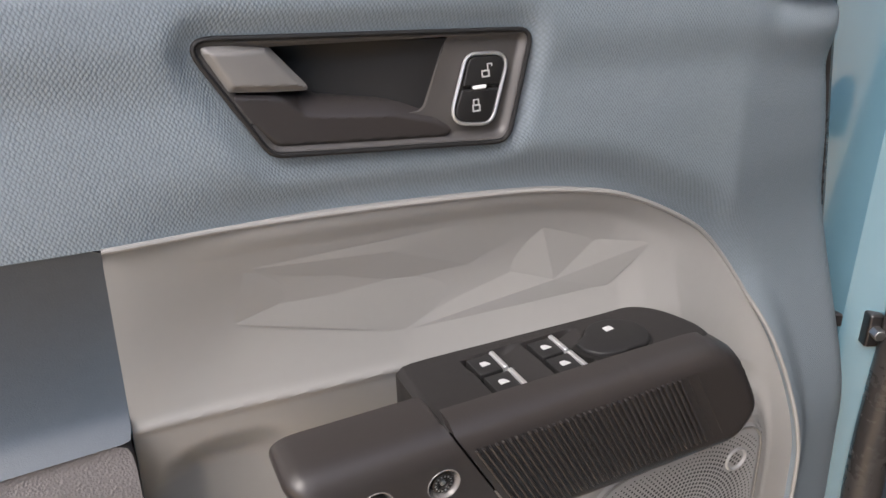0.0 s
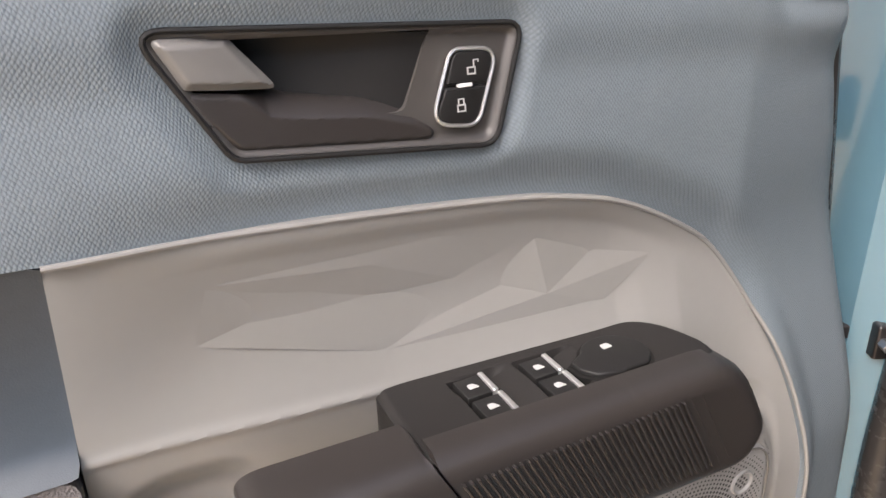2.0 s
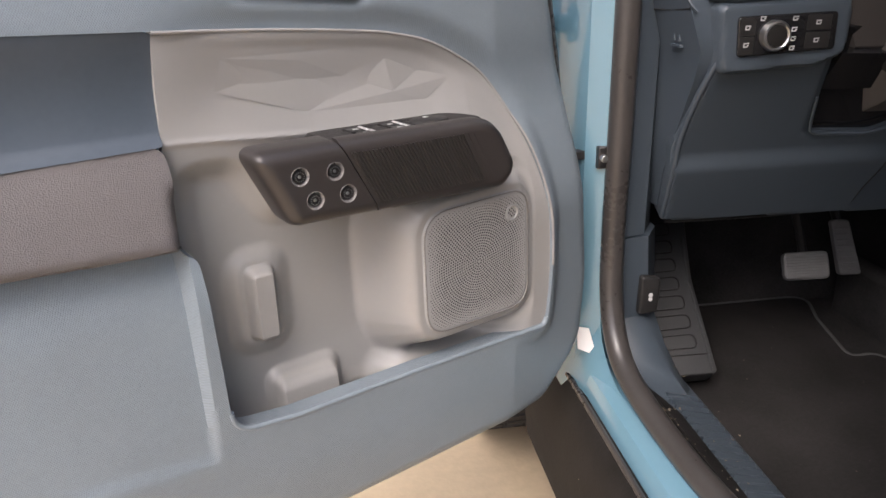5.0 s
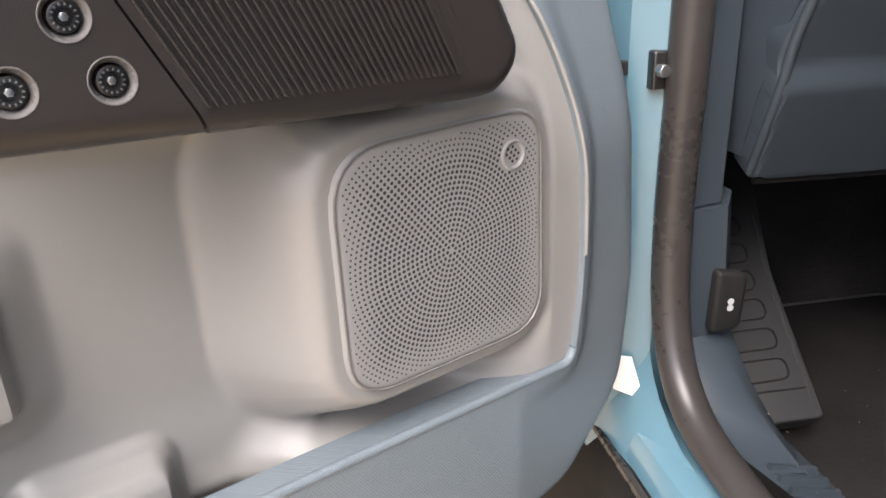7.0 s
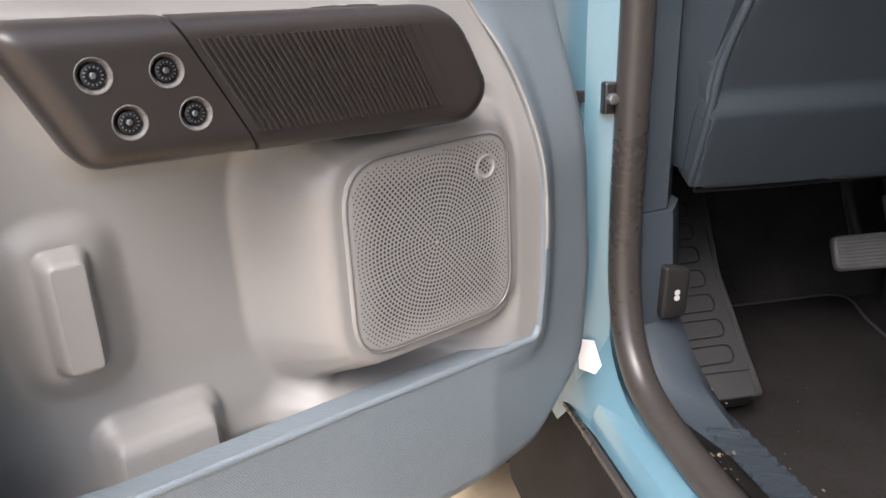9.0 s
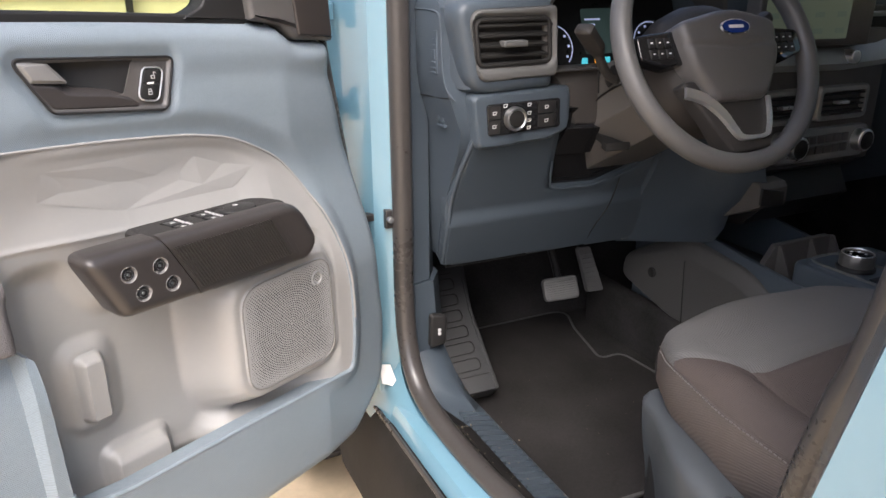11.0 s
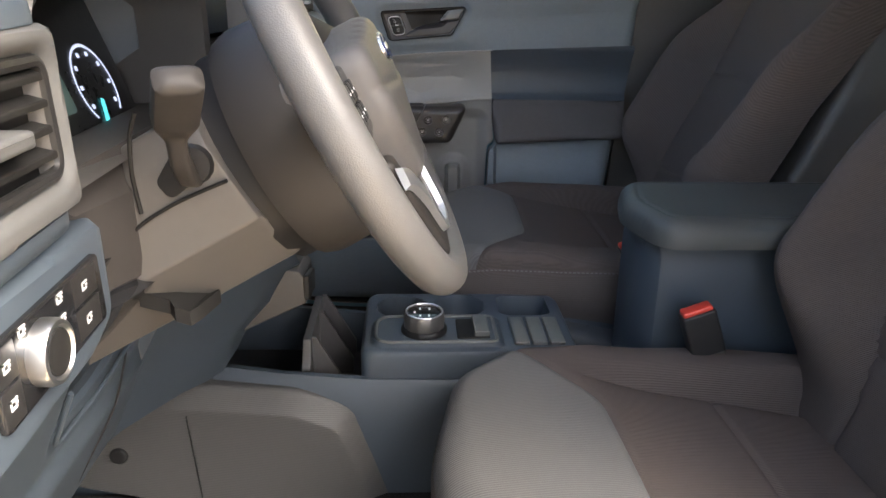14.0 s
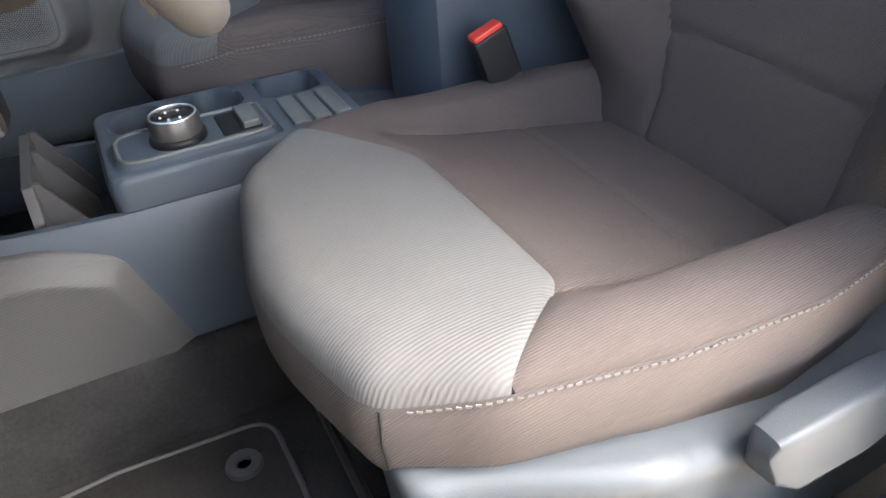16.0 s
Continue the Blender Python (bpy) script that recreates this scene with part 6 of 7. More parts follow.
part("cushion", relief(lambda x, y: np.maximum(s_cu(x, y), -s_pa(x, y)), cush_w, (-0.28, 0.28, -0.31, 0.28), 0.0038, 0.02, flat), CLOTH, seat, "dark twill seat cushion")
part("front_patch", relief(lambda x, y: np.maximum(s_cu(x, y), s_pa(x, y)), cush_w, (-0.28, 0.28, 0.0, 0.28), 0.0038, 0.02, flat), RIBBED, seat, "light grey ribbed front patch")
band = []
C = np.array(CUSH)
for off, z in ((0.0, 0.002), (0.003, -0.012), (0.002, -0.055), (-0.010, -0.085), (-0.022, -0.125)):
    c0 = C.mean(axis=0)
    band.append([(x + (x - c0[0]) / np.hypot(x - c0[0], y - c0[1]) * off, y + (y - c0[1]) / np.hypot(x - c0[0], y - c0[1]) * off, max(float(seam_z(y)) + z, 0.66)) for x, y in C])
part("side_band", loft(band, cap=False), CLOTH_BAND, seat, "brown twill side band")
for s in (-1, 1):
    part("corner_seam", sweep([(s * 0.173, 0.2045, 0.766), (s * 0.175, 0.207, 0.735), (s * 0.172, 0.204, 0.70)], circle(0.0016, 6)), BLACK, seat)
stitch, walked, due = [], 0.0, 0.0
for i in range(len(C)):
    a, b = C[i], C[(i + 1) % len(C)]
    L = float(np.hypot(*(b - a)))
    if L < 1e-6:
        continue
    d = (b - a) / L
    nn = np.array([d[1], -d[0]])
    while due < walked + L:
        p = a + d * (due - walked)
        due += 0.0072
        if -0.24 < p[1] < 0.19:
            q = [p + d * k * 0.0022 + nn * o for k, o in ((-1, 0.0015), (1, 0.0015), (1, 0.0028), (-1, 0.0028))]
            stitch.append(([(v[0], v[1], float(seam_z(p[1])) + z) for z in (-0.0015, 0.0002) for v in q], [[0, 1, 2, 3], [4, 7, 6, 5], [0, 4, 5, 1], [1, 5, 6, 2], [2, 6, 7, 3], [3, 7, 4, 0]]))
    walked += L
tagged(part("stitching", join(*stitch), THREAD, seat, "pale contrast stitching"), kind="stuff")
for s in (-1, 1):
    SHD = arcpoly([(0.20, 0.66, 0.02), (0.205, 0.70, 0.02), (0.03, 0.700, 0.1), (-0.14, 0.668, 0.1), (-0.26, 0.672, 0.05), (-0.40, 0.72, 0.03), (-0.40, 0.47, 0.03), (-0.3, 0.45, 0.02), (0.14, 0.45, 0.03), (0.19, 0.55, 0.05)])
    s_sd = psdf(SHD)
    sh = part("side_shield", relief(s_sd, lambda u, v: 0.012 - roundoff(s_sd(u, v), 0.02) + 0.010 * ss(0.56, 0.66, v) - 0.012 * (1 - ss(0.45, 0.6, v)) - 0.075 * ss(0.0, 0.21, u), (-0.41, 0.215, 0.44, 0.75), 0.006, 0.06, lambda u, v, w, s=s: (s * (0.262 + w), u, v)), GREYPLASTIC, seat, "grey plastic seat side shield")
    if s < 0:
        lv = part("height_lever", loft([[(-0.262 - w - a, y, z) for a, z in arcpoly([(0, zb, 0.006), (wd, zb + 0.004, 0.008), (wd * 0.85, zt, 0.008), (0, zt, 0.006)], 4)] for y, zt, zb, w, wd in ((-0.050, 0.704, 0.69, 0.030, 0.020), (-0.056, 0.716, 0.668, 0.022, 0.034), (-0.08, 0.722, 0.652, 0.020, 0.040), (-0.15, 0.722, 0.648, 0.018, 0.040), (-0.34, 0.71, 0.65, 0.010, 0.034))]), GREYPLASTIC, seat, "grey seat height lever")
    part("rail", block(s * 0.2 - 0.02, s * 0.2 + 0.02, -0.35, 0.18, 0.425, 0.5, 0.006), BLACK, seat)
part("underframe", block(-0.22, 0.22, -0.28, 0.17, 0.5, 0.69, 0.03), BLACK, seat)
part("front_bar", sweep([(-0.18, 0.17, 0.56), (-0.17, 0.215, 0.60), (0.17, 0.215, 0.60), (0.18, 0.17, 0.56)], circle(0.006, 8)), BLACK, seat, "black seat slide bar")

# backrest, reclined
bt = radians(22)
bo_, bup, bnn = Vector((0, -0.25, 0.758)), Vector((0, -math.sin(bt), math.cos(bt))), Vector((0, math.cos(bt), math.sin(bt)))


def bk(u, v, w):
    return (bo_ + Vector((u, 0, 0)) + bup * v + bnn * w)[:]


BACK = arcpoly([(-0.21, -0.06, 0.05), (0.21, -0.06, 0.05), (0.255, 0.12, 0.2), (0.25, 0.38, 0.2), (0.19, 0.60, 0.1), (-0.19, 0.60, 0.1), (-0.25, 0.38, 0.2), (-0.255, 0.12, 0.2)])
s_bk = psdf(BACK)


def back_w(u, v):
    edge = np.interp(v, [0.05, 0.11, 0.14, 0.21, 0.30], [0.088, 0.102, 0.118, 0.145, 0.155])
    edge = np.where(u < 0, 0.16, edge)
    w = 0.113 * ss(edge - 0.01, edge + 0.085, np.abs(u)) * ss(0.0, 0.18, v) * (1 - 0.55 * ss(0.29, 0.58, v)) + 0.012 * np.exp(-((v - 0.14) / 0.12) ** 2)
    for c in (0.12, 0.34):
        w = w - 0.004 * np.exp(-((v - c + 0.06 * np.abs(u)) / 0.005) ** 2) * (np.abs(u) < edge)
    w = w - 0.006 * np.exp(-((np.abs(u) - edge) / 0.006) ** 2)
    e = np.clip(0.06 + s_bk(u, v), 0, 0.06)
    return w - (0.06 - np.sqrt(np.maximum(0.06 ** 2 - e ** 2, 0)))


part("backrest", relief(s_bk, back_w, (-0.28, 0.28, -0.08, 0.62), 0.006, 0.06, bk), CLOTH, seat, "dark twill backrest with side bolsters")
part("back_shell", slab(BACK, -0.13, -0.03, 0.02, bk), CHAR, seat)
part("headrest", slab(box2(-0.13, 0.13, 0.63, 0.80, 0.05), -0.07, 0.03, 0.03, bk), CLOTH, seat)
seat_p = copy_thing(seat, Matrix(((-1, 0, 0, 0.357), (0, 1, 0, 0.02), (0, 0, 1, 0.042), (0, 0, 0, 1))))
part("riser", block(-0.21, 0.21, -0.32, 0.15, 0.388, 0.47, 0.01), BLACK, seat_p, "black seat riser")


def buckle(x, y, z, s, name="seat_belt_buckle"):
    b = thing(name, "black seat belt buckle with red release button", "belt buckle", pose(x, y, z, -20, 0, 0), group="belt buckles")
    part("case", slab(box2(-0.013, 0.013, -0.024, 0.023, 0.005), -0.07, -0.006, 0.004, lambda u, v, w: (u, v, w)), BLACK, b)
    part("button", slab(box2(-0.010, 0.010, -0.021, 0.020, 0.004), -0.01, 0.0, 0.003, lambda u, v, w: (u, v, w)), RED, b, "red release button")
    part("stalk", sweep([(0, 0, -0.07), (0, -0.02, -0.13), (0, -0.05, -0.19)], [(-0.006, -0.02), (0.006, -0.02), (0.006, 0.02), (-0.006, 0.02)]), WEB, b)
    return b


buckle(-0.134, -0.108, 0.873, 1)
buckle(0.150, -0.10, 0.866, -1)

# ---- centre console ----
con = thing("centre_console", "slate blue centre console with shifter tray", "console")


def csec(y, zt, xl, xr):
    return [(xl - 0.012, y, 0.43), (xl - 0.010, y, zt - 0.06), (xl - 0.004, y, zt - 0.012), (xl + 0.004, y, zt), (xl + 0.014, y, zt), (xl + 0.018, y, zt - 0.03), (xl + 0.02, y, 0.66), (xr - 0.02, y, 0.66), (xr - 0.018, y, zt - 0.03), (xr - 0.014, y, zt), (xr - 0.004, y, zt), (xr + 0.004, y, zt - 0.012), (xr + 0.012, y, 0.43)]


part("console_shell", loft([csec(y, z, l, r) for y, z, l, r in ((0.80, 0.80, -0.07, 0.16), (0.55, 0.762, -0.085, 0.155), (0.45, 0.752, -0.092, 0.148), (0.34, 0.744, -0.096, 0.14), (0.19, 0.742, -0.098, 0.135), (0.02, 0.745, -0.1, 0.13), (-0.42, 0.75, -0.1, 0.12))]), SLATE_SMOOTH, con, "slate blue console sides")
part("bin_floor", block(-0.075, 0.135, 0.35, 0.78, 0.655, 0.675, 0.004), BLACK, con)
divider = part("bin_divider", slab(arcpoly([(-0.074, 0.676, 0.003), (-0.07, 0.752, 0.01), (-0.045, 0.785, 0.006), (0.115, 0.785, 0.008), (0.125, 0.676, 0.003)]), -0.006, 0.006, 0.0015, wall_xz(0.424)), CHAR, con, "charcoal bin divider with three gussets")
for x in (-0.036, 0.055, 0.118):
    part("gusset", loft([[(x + d, 0.42, 0.784), (x + d, 0.412, 0.783), (x + d, 0.366, 0.70), (x + d, 0.366, 0.676), (x + d, 0.42, 0.676)] for d in (-0.003, 0.003)]), CHAR, divider)
TRAY = arcpoly([(-0.088, 0.345, 0.02), (0.125, 0.345, 0.03), (0.118, 0.03, 0.04), (-0.09, 0.03, 0.02)])
s_tr = psdf(TRAY)
CUPS = ((0.065, 0.285, 0.038), (0.068, 0.195, 0.038))
s_sq = psdf(box2(0.035, 0.10, 0.055, 0.13, 0.015))
s_sp = psdf(arcpoly([(-0.075, 0.33, 0.03), (0.02, 0.33, 0.03), (0.02, 0.14, 0.01), (-0.075, 0.14, 0.01)]))


def tray_w(u, v):
    w = 0.785 - roundoff(s_tr(u, v), 0.008)
    for cx, cy, r in CUPS:
        w = w - 0.07 * ss(0.003, -0.003, np.hypot(u - cx, v - cy) - r)
    w = w - 0.05 * ss(0.003, -0.003, s_sq(u, v))
    return w + 0.006 * ss(0.003, -0.003, s_sp(u, v))


tray = part("shifter_tray", relief(s_tr, tray_w, (-0.1, 0.135, 0.02, 0.355), 0.0035, 0.06, flat), SLATE_SMOOTH, con, "slate tray with cup holders")
part("tray_groove", sweep([(-0.0985, y, 0.727) for y in np.linspace(0.335, 0.04, 8)], circle(0.0022, 6)), BLACK, con)
part("plate_rim", sweep([(x, y, 0.7915) for x, y in arcpoly([(-0.0705, 0.3245, 0.027), (0.0145, 0.3245, 0.027), (0.0145, 0.1475, 0.01), (-0.0705, 0.1475, 0.01)])], circle(0.0028, 8), closed=True), OLIVE, con, "rounded tray rim")
part("shifter_plate", slab(arcpoly([(-0.068, 0.322, 0.025), (0.012, 0.322, 0.025), (0.012, 0.15, 0.008), (-0.068, 0.15, 0.008)]), 0.78, 0.7905, 0.001, flat), OLIVE, con, "dark shifter plate")
sk = (-0.03, 0.253)
base = part("shifter_base", slab([(sk[0] + a, sk[1] + b) for a, b in circle(0.034, 28)], 0.785, 0.799, 0.004, flat), BLACK, con)
dial = part("shifter_dial", loft([[(sk[0] + (r - (0.0012 if k % 4 == 0 else 0)) * math.cos(a), sk[1] + (r - (0.0012 if k % 4 == 0 else 0)) * math.sin(a), z) for k, a in enumerate(np.linspace(0, 2 * math.pi, 48, endpoint=False))] for r, z in ((0.0285, 0.795), (0.030, 0.798), (0.030, 0.818), (0.0285, 0.8215), (0.026, 0.822), (0.025, 0.819))]), BARREL, con, "ribbed satin rotary shifter")
part("dial_rim", sweep([(sk[0] + 0.0268 * math.cos(a), sk[1] + 0.0268 * math.sin(a), 0.8216) for a in np.linspace(0, 2 * math.pi, 40, endpoint=False)], circle(0.0013, 8), closed=True), CHROME, dial, "thin chrome rim")
part("dial_face", slab([(sk[0] + a, sk[1] + b) for a, b in circle(0.0252, 28)], 0.80, 0.8198, 0.0005, flat), GLOSS, dial)
part("dial_mark", join(*[slab(box2(sk[0] + x - 0.003, sk[0] + x + 0.003, sk[1] + y - 0.0015, sk[1] + y + 0.0015, 0.0005), 0.8198, 0.8204, 0, flat) for x, y in ((0, 0.014), (-0.012, 0.006), (0.012, 0.006), (-0.012, -0.007), (0.011, -0.008))]), WHITE, dial)
part("brake_switch", slab(box2(-0.06, 0.004, 0.157, 0.205, 0.004), 0.785, 0.7925, 0.001, flat), RECESS, con, "parking brake switch")
part("switch_cap", slab(box2(-0.056, 0.0, 0.158, 0.180, 0.003), 0.79, 0.801, 0.002, flat), OLIVE, con)
for i in range(3):
    part("button", slab(box2(-0.07, 0.015, 0.10 - i * 0.026, 0.122 - i * 0.026, 0.003), 0.78, 0.79, 0.002, flat), OLIVE, con)
# footwell side panel of the console
CS = arcpoly([(0.80, 0.60, 0.05), (0.785, 0.66, 0.05), (0.632, 0.752, 0.08), (0.432, 0.736, 0.15), (0.352, 0.703, 0.05), (0.319, 0.62, 0.04), (0.287, 0.536, 0.02), (0.43, 0.552, 0.1), (0.617, 0.556, 0.1)])
s_cs = psdf(CS)
s_cs2 = psdf(arcpoly([(0.95, 0.60, 0.02), (0.80, 0.68, 0.02), (0.632, 0.754, 0.08), (0.432, 0.738, 0.15), (0.352, 0.705, 0.05), (0.319, 0.62, 0.04), (0.26, 0.45, 0.02), (0.95, 0.40, 0.05)]))
part("footwell_panel", relief(s_cs, lambda u, v: -0.006 + 0.020 * np.clip(-s_cs2(u, v) / 0.034, 0, 1) - roundoff(s_cs(u, v), 0.004), (0.26, 0.82, 0.45, 0.78), 0.003, 0.03, lambda u, v, w: (-0.108 - w, u, v)), FOOTP, con, "ribbed grey footwell panel")
part("panel_seam", sweep([(-0.1085, 0.588, 0.735), (-0.1243, 0.585, 0.70), (-0.1243, 0.575, 0.56)], circle(0.0011, 6)), BLACK, con)
part("tunnel_carpet", block(-0.138, -0.09, -0.15, 0.92, 0.425, 0.56, 0.02), CARPET, con, "charcoal carpet on the tunnel side")
part("fixing_cap", slab([(0.686 + a, 0.643 + b) for a, b in circle(0.013, 20)], 0, 0.017, 0.004, side_yz(-0.11, -1)), BLACK, con, "round fixing cap")
rear = part("armrest_box", loft([[(-0.078 + k, -0.075, z), (-0.055 + k, -0.058, z), (0.055 - k, -0.058, z), (0.078 - k, -0.075, z), (0.085, -0.42, z), (-0.085, -0.42, z)] for z, k in ((0.6, 0.0), (0.8, 0.0), (0.92, 0.0), (0.935, 0.012))]), SLATE_SMOOTH, con, "slate armrest box")
ARM = arcpoly([(-0.115, -0.06, 0.05), (0.0, -0.035, 0.1), (0.115, -0.06, 0.05), (0.11, -0.43, 0.03), (-0.11, -0.43, 0.03)])
s_arm = psdf(ARM)
lid = part("armrest_lid", relief(s_arm, lambda u, v: 0.985 - 1.1 * roundoff(s_arm(u, v), 0.024) - 0.0025 * np.exp(-((s_arm(u, v) + 0.026) / 0.002) ** 2), (-0.125, 0.125, -0.44, -0.02), 0.003, 0.012, flat), ARMVINYL, con, "padded dark armrest lid with stitched top")
part("side_pocket", block(0.135, 0.15, 0.0, 0.5, 0.6, 0.70, 0.004), BLACK, con)

# paper tag hanging from the dashboard
tag = thing("paper_tag", "white paper tag with yellow band hanging on a tie", "tag")
tx, ty, tz = 0.548, 0.49, 1.008


def tag_p(u, v, w):
    return (tx + 0.77 * u + 0.64 * w, ty - 0.64 * u + 0.77 * w + (v - 0.08) * 0.12, tz + v)


part("sheet", slab(box2(-0.023, 0.023, 0.0, 0.073, 0.003), 0, 0.001, 0, tag_p), WHITE, tag)
part("band", slab(box2(-0.023, 0.023, 0.054, 0.072, 0.001), -0.0006, 0.0004, 0, tag_p), material("yellow tag band", (0.75, 0.5, 0.05), 0.6), tag)
for i in range(4):
    part("bar", slab(box2(-0.018, 0.016 - 0.006 * (i % 2), 0.008 + i * 0.010, 0.011 + i * 0.010, 0.0005), -0.0005, 0.0003, 0, tag_p), GREYPLASTIC, tag)
part("tie", slab(arcpoly([(-0.009, 0.068, 0.002), (0.009, 0.068, 0.002), (0.004, 0.115, 0.002), (-0.006, 0.115, 0.002)]), 0.001, 0.002, 0, tag_p), WHITE, tag)

# ---- outside: yard, parked vehicles, trees, building ----
CARWHITE = material("white car paint", (0.75, 0.75, 0.74), 0.45, coat=0.15, mottle=0.02)
DARKGLASS = material("dark vehicle glass", (0.03, 0.035, 0.04), 0.08)
GRASS = material("grass", (0.12, 0.18, 0.03), 0.9, grain=1.0, grain_scale=30, mottle=0.4, mottle_scale=0.8)
STUCCO = material("tan stucco", (0.6, 0.52, 0.4), 0.85, grain=0.4, grain_scale=60, mottle=0.1, mottle_scale=1.0)
CREAMWALL = material("cream render", (0.58, 0.57, 0.36), 0.85, grain=0.3, grain_scale=60, mottle=0.08, mottle_scale=1.0)
MIRRORM = material("mirror glass", (0.9, 0.88, 0.84), 0.06, metal=1.0, mottle=0.02)
LEAF = material("leaves", (0.08, 0.13, 0.025), 0.7, mottle=0.5, mottle_scale=2)
BARK = material("bark", (0.12, 0.09, 0.06), 0.9, grain=0.8, grain_scale=30, mottle=0.3)


def parked(m, suv=False):
    v = thing("parked_truck", "white pickup truck parked on the yard", "truck", m, group="parked vehicles")
    prof = [(-2.6, 0.45), (-2.65, 0.9), (-2.5, 1.05), (-1.3, 1.12), (-0.55, 1.75), (0.1, 1.85), (1.1, 1.83), (1.35, 1.1), (2.75, 1.08), (2.8, 0.5), (2.4, 0.4), (-2.3, 0.4)] if not suv else [(-2.3, 0.45), (-2.35, 0.85), (-2.2, 1.0), (-1.1, 1.08), (-0.45, 1.65), (0.3, 1.75), (1.9, 1.70), (2.3, 1.1), (2.35, 0.5), (2.1, 0.4), (-2.1, 0.4)]
    part("body", loft([[(s * (0.95 - 0.16 * ss(1.05, 1.8, z)), y, z) for y, z in prof] for s in (-1, 1)]), CARWHITE, v)
    part("front_glass", ([(-0.72, -1.22, 1.16), (0.72, -1.22, 1.16), (0.66, -0.62, 1.68), (-0.66, -0.62, 1.68)], [[0, 1, 2, 3]]), DARKGLASS, v)
    for s in (-1, 1):
        part("side_glass", ([(s * 0.945, -1.0, 1.16), (s * 0.945, 1.2, 1.16), (s * 0.83, 1.0, 1.7), (s * 0.83, -0.5, 1.68)], [[0, 1, 2, 3]]), DARKGLASS, v)
        part("headlight", block(s * 0.72 - 0.16, s * 0.72 + 0.16, -2.68, -2.5, 0.78, 0.95, 0.03), LIGHTGREY, v)
        for y in (-1.75, 1.75):
            part("wheel", slab([(y + a, 0.38 + b) for a, b in circle(0.38, 24)], -0.2, 0.02, 0.03, side_yz(s * 0.95, s)), TYRE, v)
    part("grille", block(-0.5, 0.5, -2.69, -2.6, 0.62, 0.92, 0.02), GREYMARK, v)
    part("bumper", block(-0.93, 0.93, -2.76, -2.55, 0.42, 0.6, 0.05), ALU, v)
    return v


first = parked(pose(26.0, 2.75, 0, 0, 0, -90))
for x, y, r in ((26.5, 0.2, -90), (37.5, 6.3, -90), (37.0, 8.8, -88), (41.5, 2.9, -92), (38.0, 11.4, -90), (39.0, 14.0, -90)):
    copy_thing(first, pose(x, y, 0, 0, 0, r))
tagged(part("grass", block(44, 160, -60, 90, 0.0, 0.05, 0.01), GRASS), "green grass verge", "grass", kind="stuff")
wall_b = thing("building", "tan stucco building beside the yard", "building")
part("wall", block(13.0, 26, -12.0, -0.75, 0, 5, 0.05), STUCCO, wall_b)
part("plinth", block(12.9, 26, -12.0, -0.70, 0, 0.9, 0.03), CONCRETE, wall_b)
for y in (-0.95, -2.3, -3.65, -5.0):
    part("pilaster", block(12.8, 13.05, y - 0.25, y + 0.25, 0.9, 4.6, 0.03), STUCCO, wall_b)
shop = thing("showroom", "cream building with dark posts across the yard", "building")
part("wall", block(-16, 1.2, 17.0, 24, 0, 4.5, 0.05), CREAMWALL, shop, "cream rendered wall")
part("side_wall", block(1.2, 9.0, 16.5, 24, 0, 4.5, 0.05), STUCCO, shop, "tan stucco wall")
part("sill_band", block(-16, 1.2, 16.9, 17.0, 0.95, 1.05, 0.01), WHITE, shop)
for x in (-13.5, -10.6, -7.2, -6.6, -3.6, -3.0, -0.2):
    part("post", block(x - 0.07, x + 0.07, 16.7, 16.9, 0, 4.4, 0.02), BLACK, shop)
far = thing("long_building", "pale building beyond the windscreen", "building")
part("wall", block(14, 60, 40.0, 48, 0, 5, 0.05), CREAMWALL, far)
part("roof", block(13.5, 60.5, 39.5, 48.5, 5, 5.3, 0.05), CARWHITE, far)
for k in range(6):
    part("window", block(17 + 6 * k, 20 + 6 * k, 39.95, 40.1, 1.2, 2.6, 0.02), DARKGLASS, far)


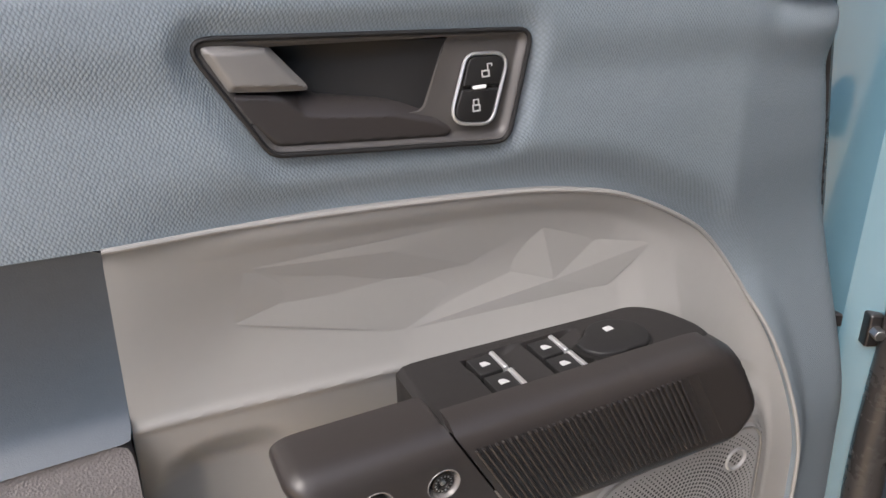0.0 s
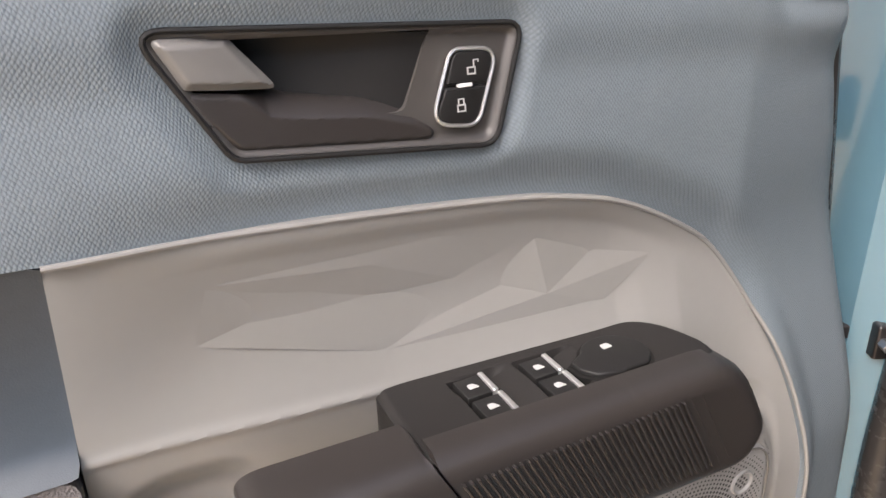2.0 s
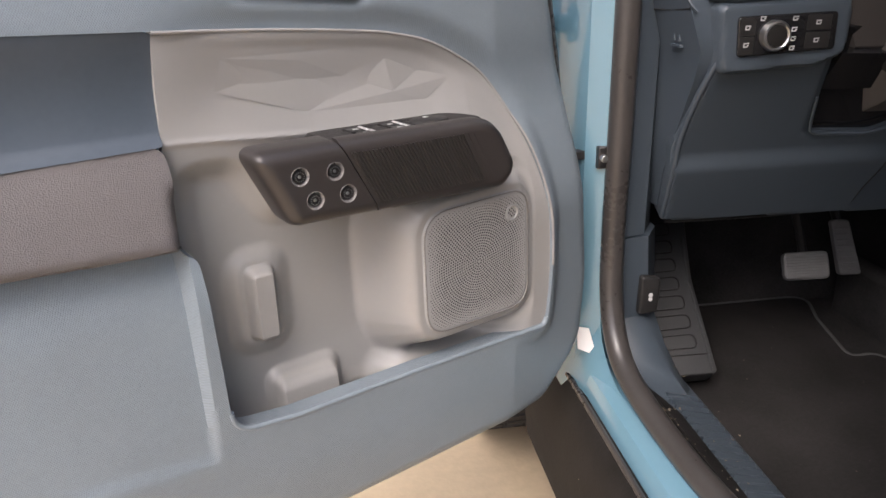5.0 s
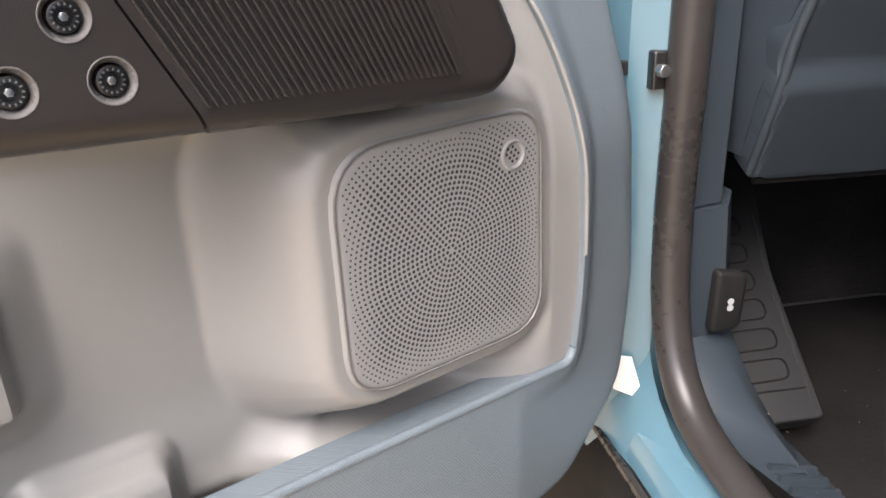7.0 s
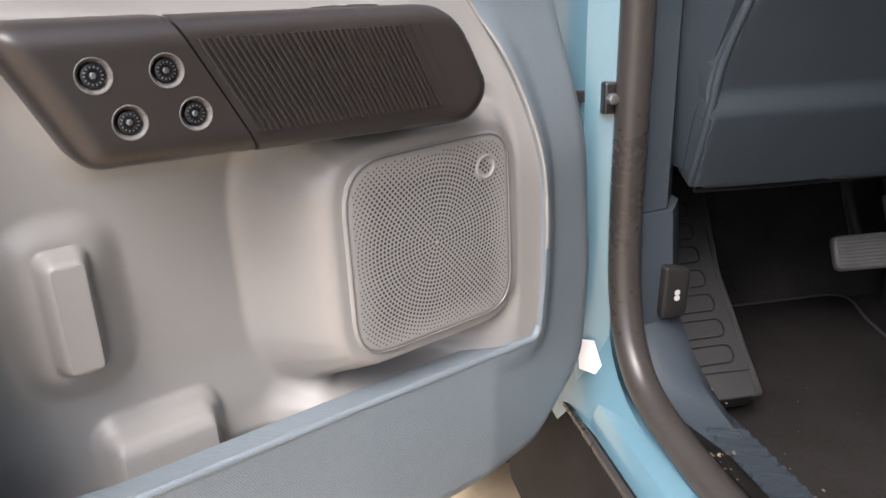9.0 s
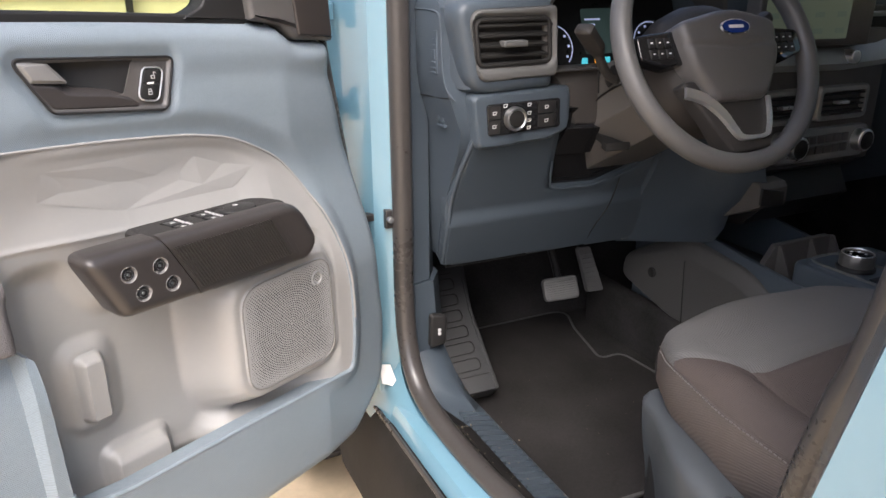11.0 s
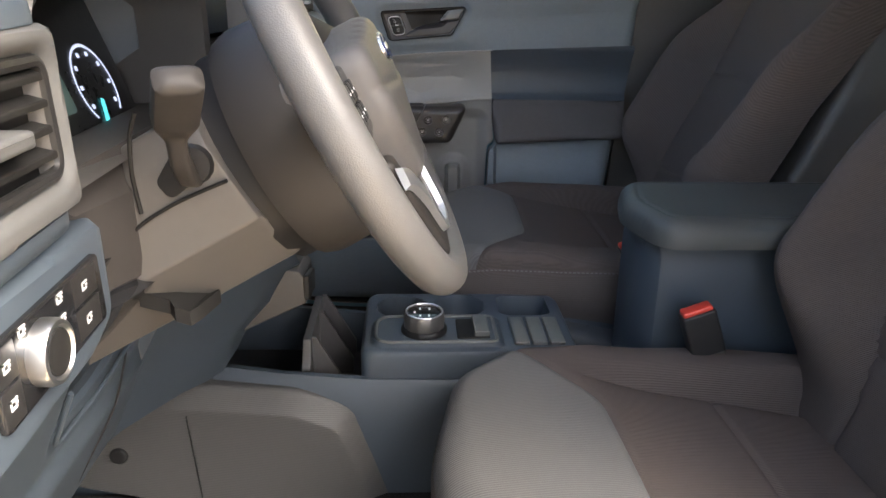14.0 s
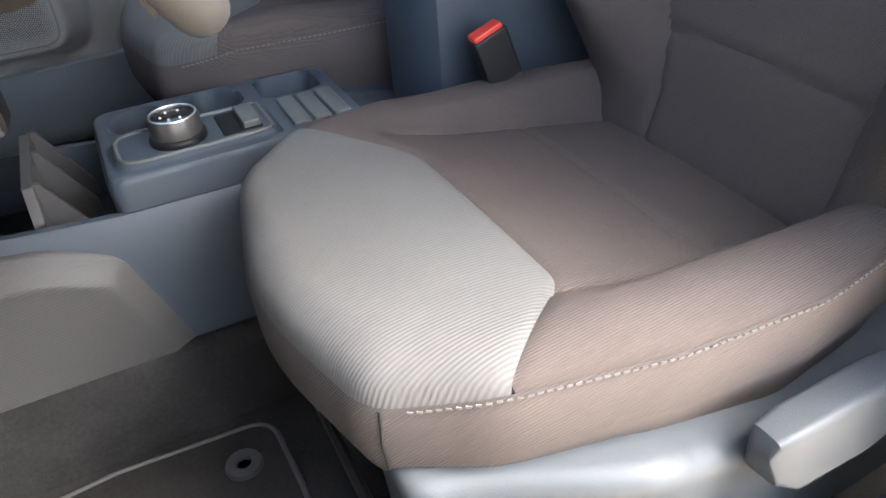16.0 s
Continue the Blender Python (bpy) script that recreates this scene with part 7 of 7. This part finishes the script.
def tree(x, y, h, seed):
    rnd = random.Random(seed)
    t = thing("tree", "broad green leafy tree beyond the yard", "tree", pose(x, y, 0), group="trees")
    part("trunk", sweep([(0, 0, 0), (0.1, 0, h * 0.3), (0.0, 0.1, h * 0.6)], lambda k: circle(0.25 * (1 - 0.6 * k), 8)), BARK, t)
    v, f = [], []
    for _ in range(900):
        a, e, r = rnd.uniform(0, 6.283), rnd.uniform(-1.1, 1.5), h * 0.36 * rnd.uniform(0.45, 1.05)
        c = Vector((r * math.cos(a) * math.cos(e), r * math.sin(a) * math.cos(e), h * 0.52 + r * 0.9 * math.sin(e)))
        s = rnd.uniform(0.16, 0.4)
        m = Euler((rnd.uniform(0, 3), rnd.uniform(0, 3), rnd.uniform(0, 6))).to_matrix()
        k = len(v)
        v += [(c + m @ Vector(p) * s)[:] for p in ((-1, 0, 0), (0, -0.6, 0.1), (1, 0, 0), (0, 0.6, 0.1))]
        f.append([k, k + 1, k + 2, k + 3])
    tagged(part("crown", (v, f), LEAF, t), kind="stuff")


for i, (x, y, h) in enumerate(((62, 18, 6), (66, 11, 7), (64, 5, 6), (70, -2, 7), (60, 25, 7), (63, -9, 8), (58, 32, 6))):
    tree(x, y, h, i)

rnd = random.Random(11)
hv, hf = [], []
for k in range(5200):
    y = rnd.uniform(-14, 48)
    top = 3.6 + 1.6 * math.sin(y * 0.35) + 0.9 * math.sin(y * 0.9 + 1)
    c = Vector((56 + rnd.uniform(-1.5, 3), y, top * rnd.random() ** 0.7))
    q = rnd.uniform(0.18, 0.5)
    m = Euler((rnd.uniform(0, 3), rnd.uniform(0, 3), rnd.uniform(0, 6))).to_matrix()
    b = len(hv)
    hv += [(c + m @ Vector(p) * q)[:] for p in ((-1, 0, 0), (0, -0.6, 0.1), (1, 0, 0), (0, 0.6, 0.1))]
    hf.append([b, b + 1, b + 2, b + 3])
tagged(part("hedge", (hv, hf), LEAF), "uneven green hedge behind the grass", "hedge", kind="stuff")

# side mirror outside the far door
mirror = thing("side_mirror", "black door mirror with pale reflecting glass", "mirror")
mc, mn = Vector((0.97, 0.46, 1.33)), Vector((-0.42, -0.9, 0.05)).normalized()
ma = Vector((mn.y, -mn.x, 0)).normalized() * -1
mb = mn.cross(ma).normalized()


def mp_(a, b, w):
    return (mc + ma * a + Vector((0, 0, 1)) * b + mn * w)[:]


MIR = arcpoly([(-0.10, -0.075, 0.03), (0.10, -0.075, 0.04), (0.105, 0.075, 0.04), (-0.095, 0.08, 0.03)])
part("housing", loft([[mp_(a * k, b * k, w) for a, b in MIR] for k, w in ((0.55, -0.11), (0.85, -0.08), (1.0, -0.03), (1.03, 0.0), (0.97, 0.002))]), BLACK, mirror, "black mirror housing")
part("glass", slab([(a * 0.9, b * 0.88) for a, b in MIR], 0.0, 0.004, 0.001, mp_), MIRRORM, mirror, "pale mirror glass")
part("foot", block(0.80, 0.95, 0.50, 0.56, 1.235, 1.275, 0.012), BLACK, mirror)
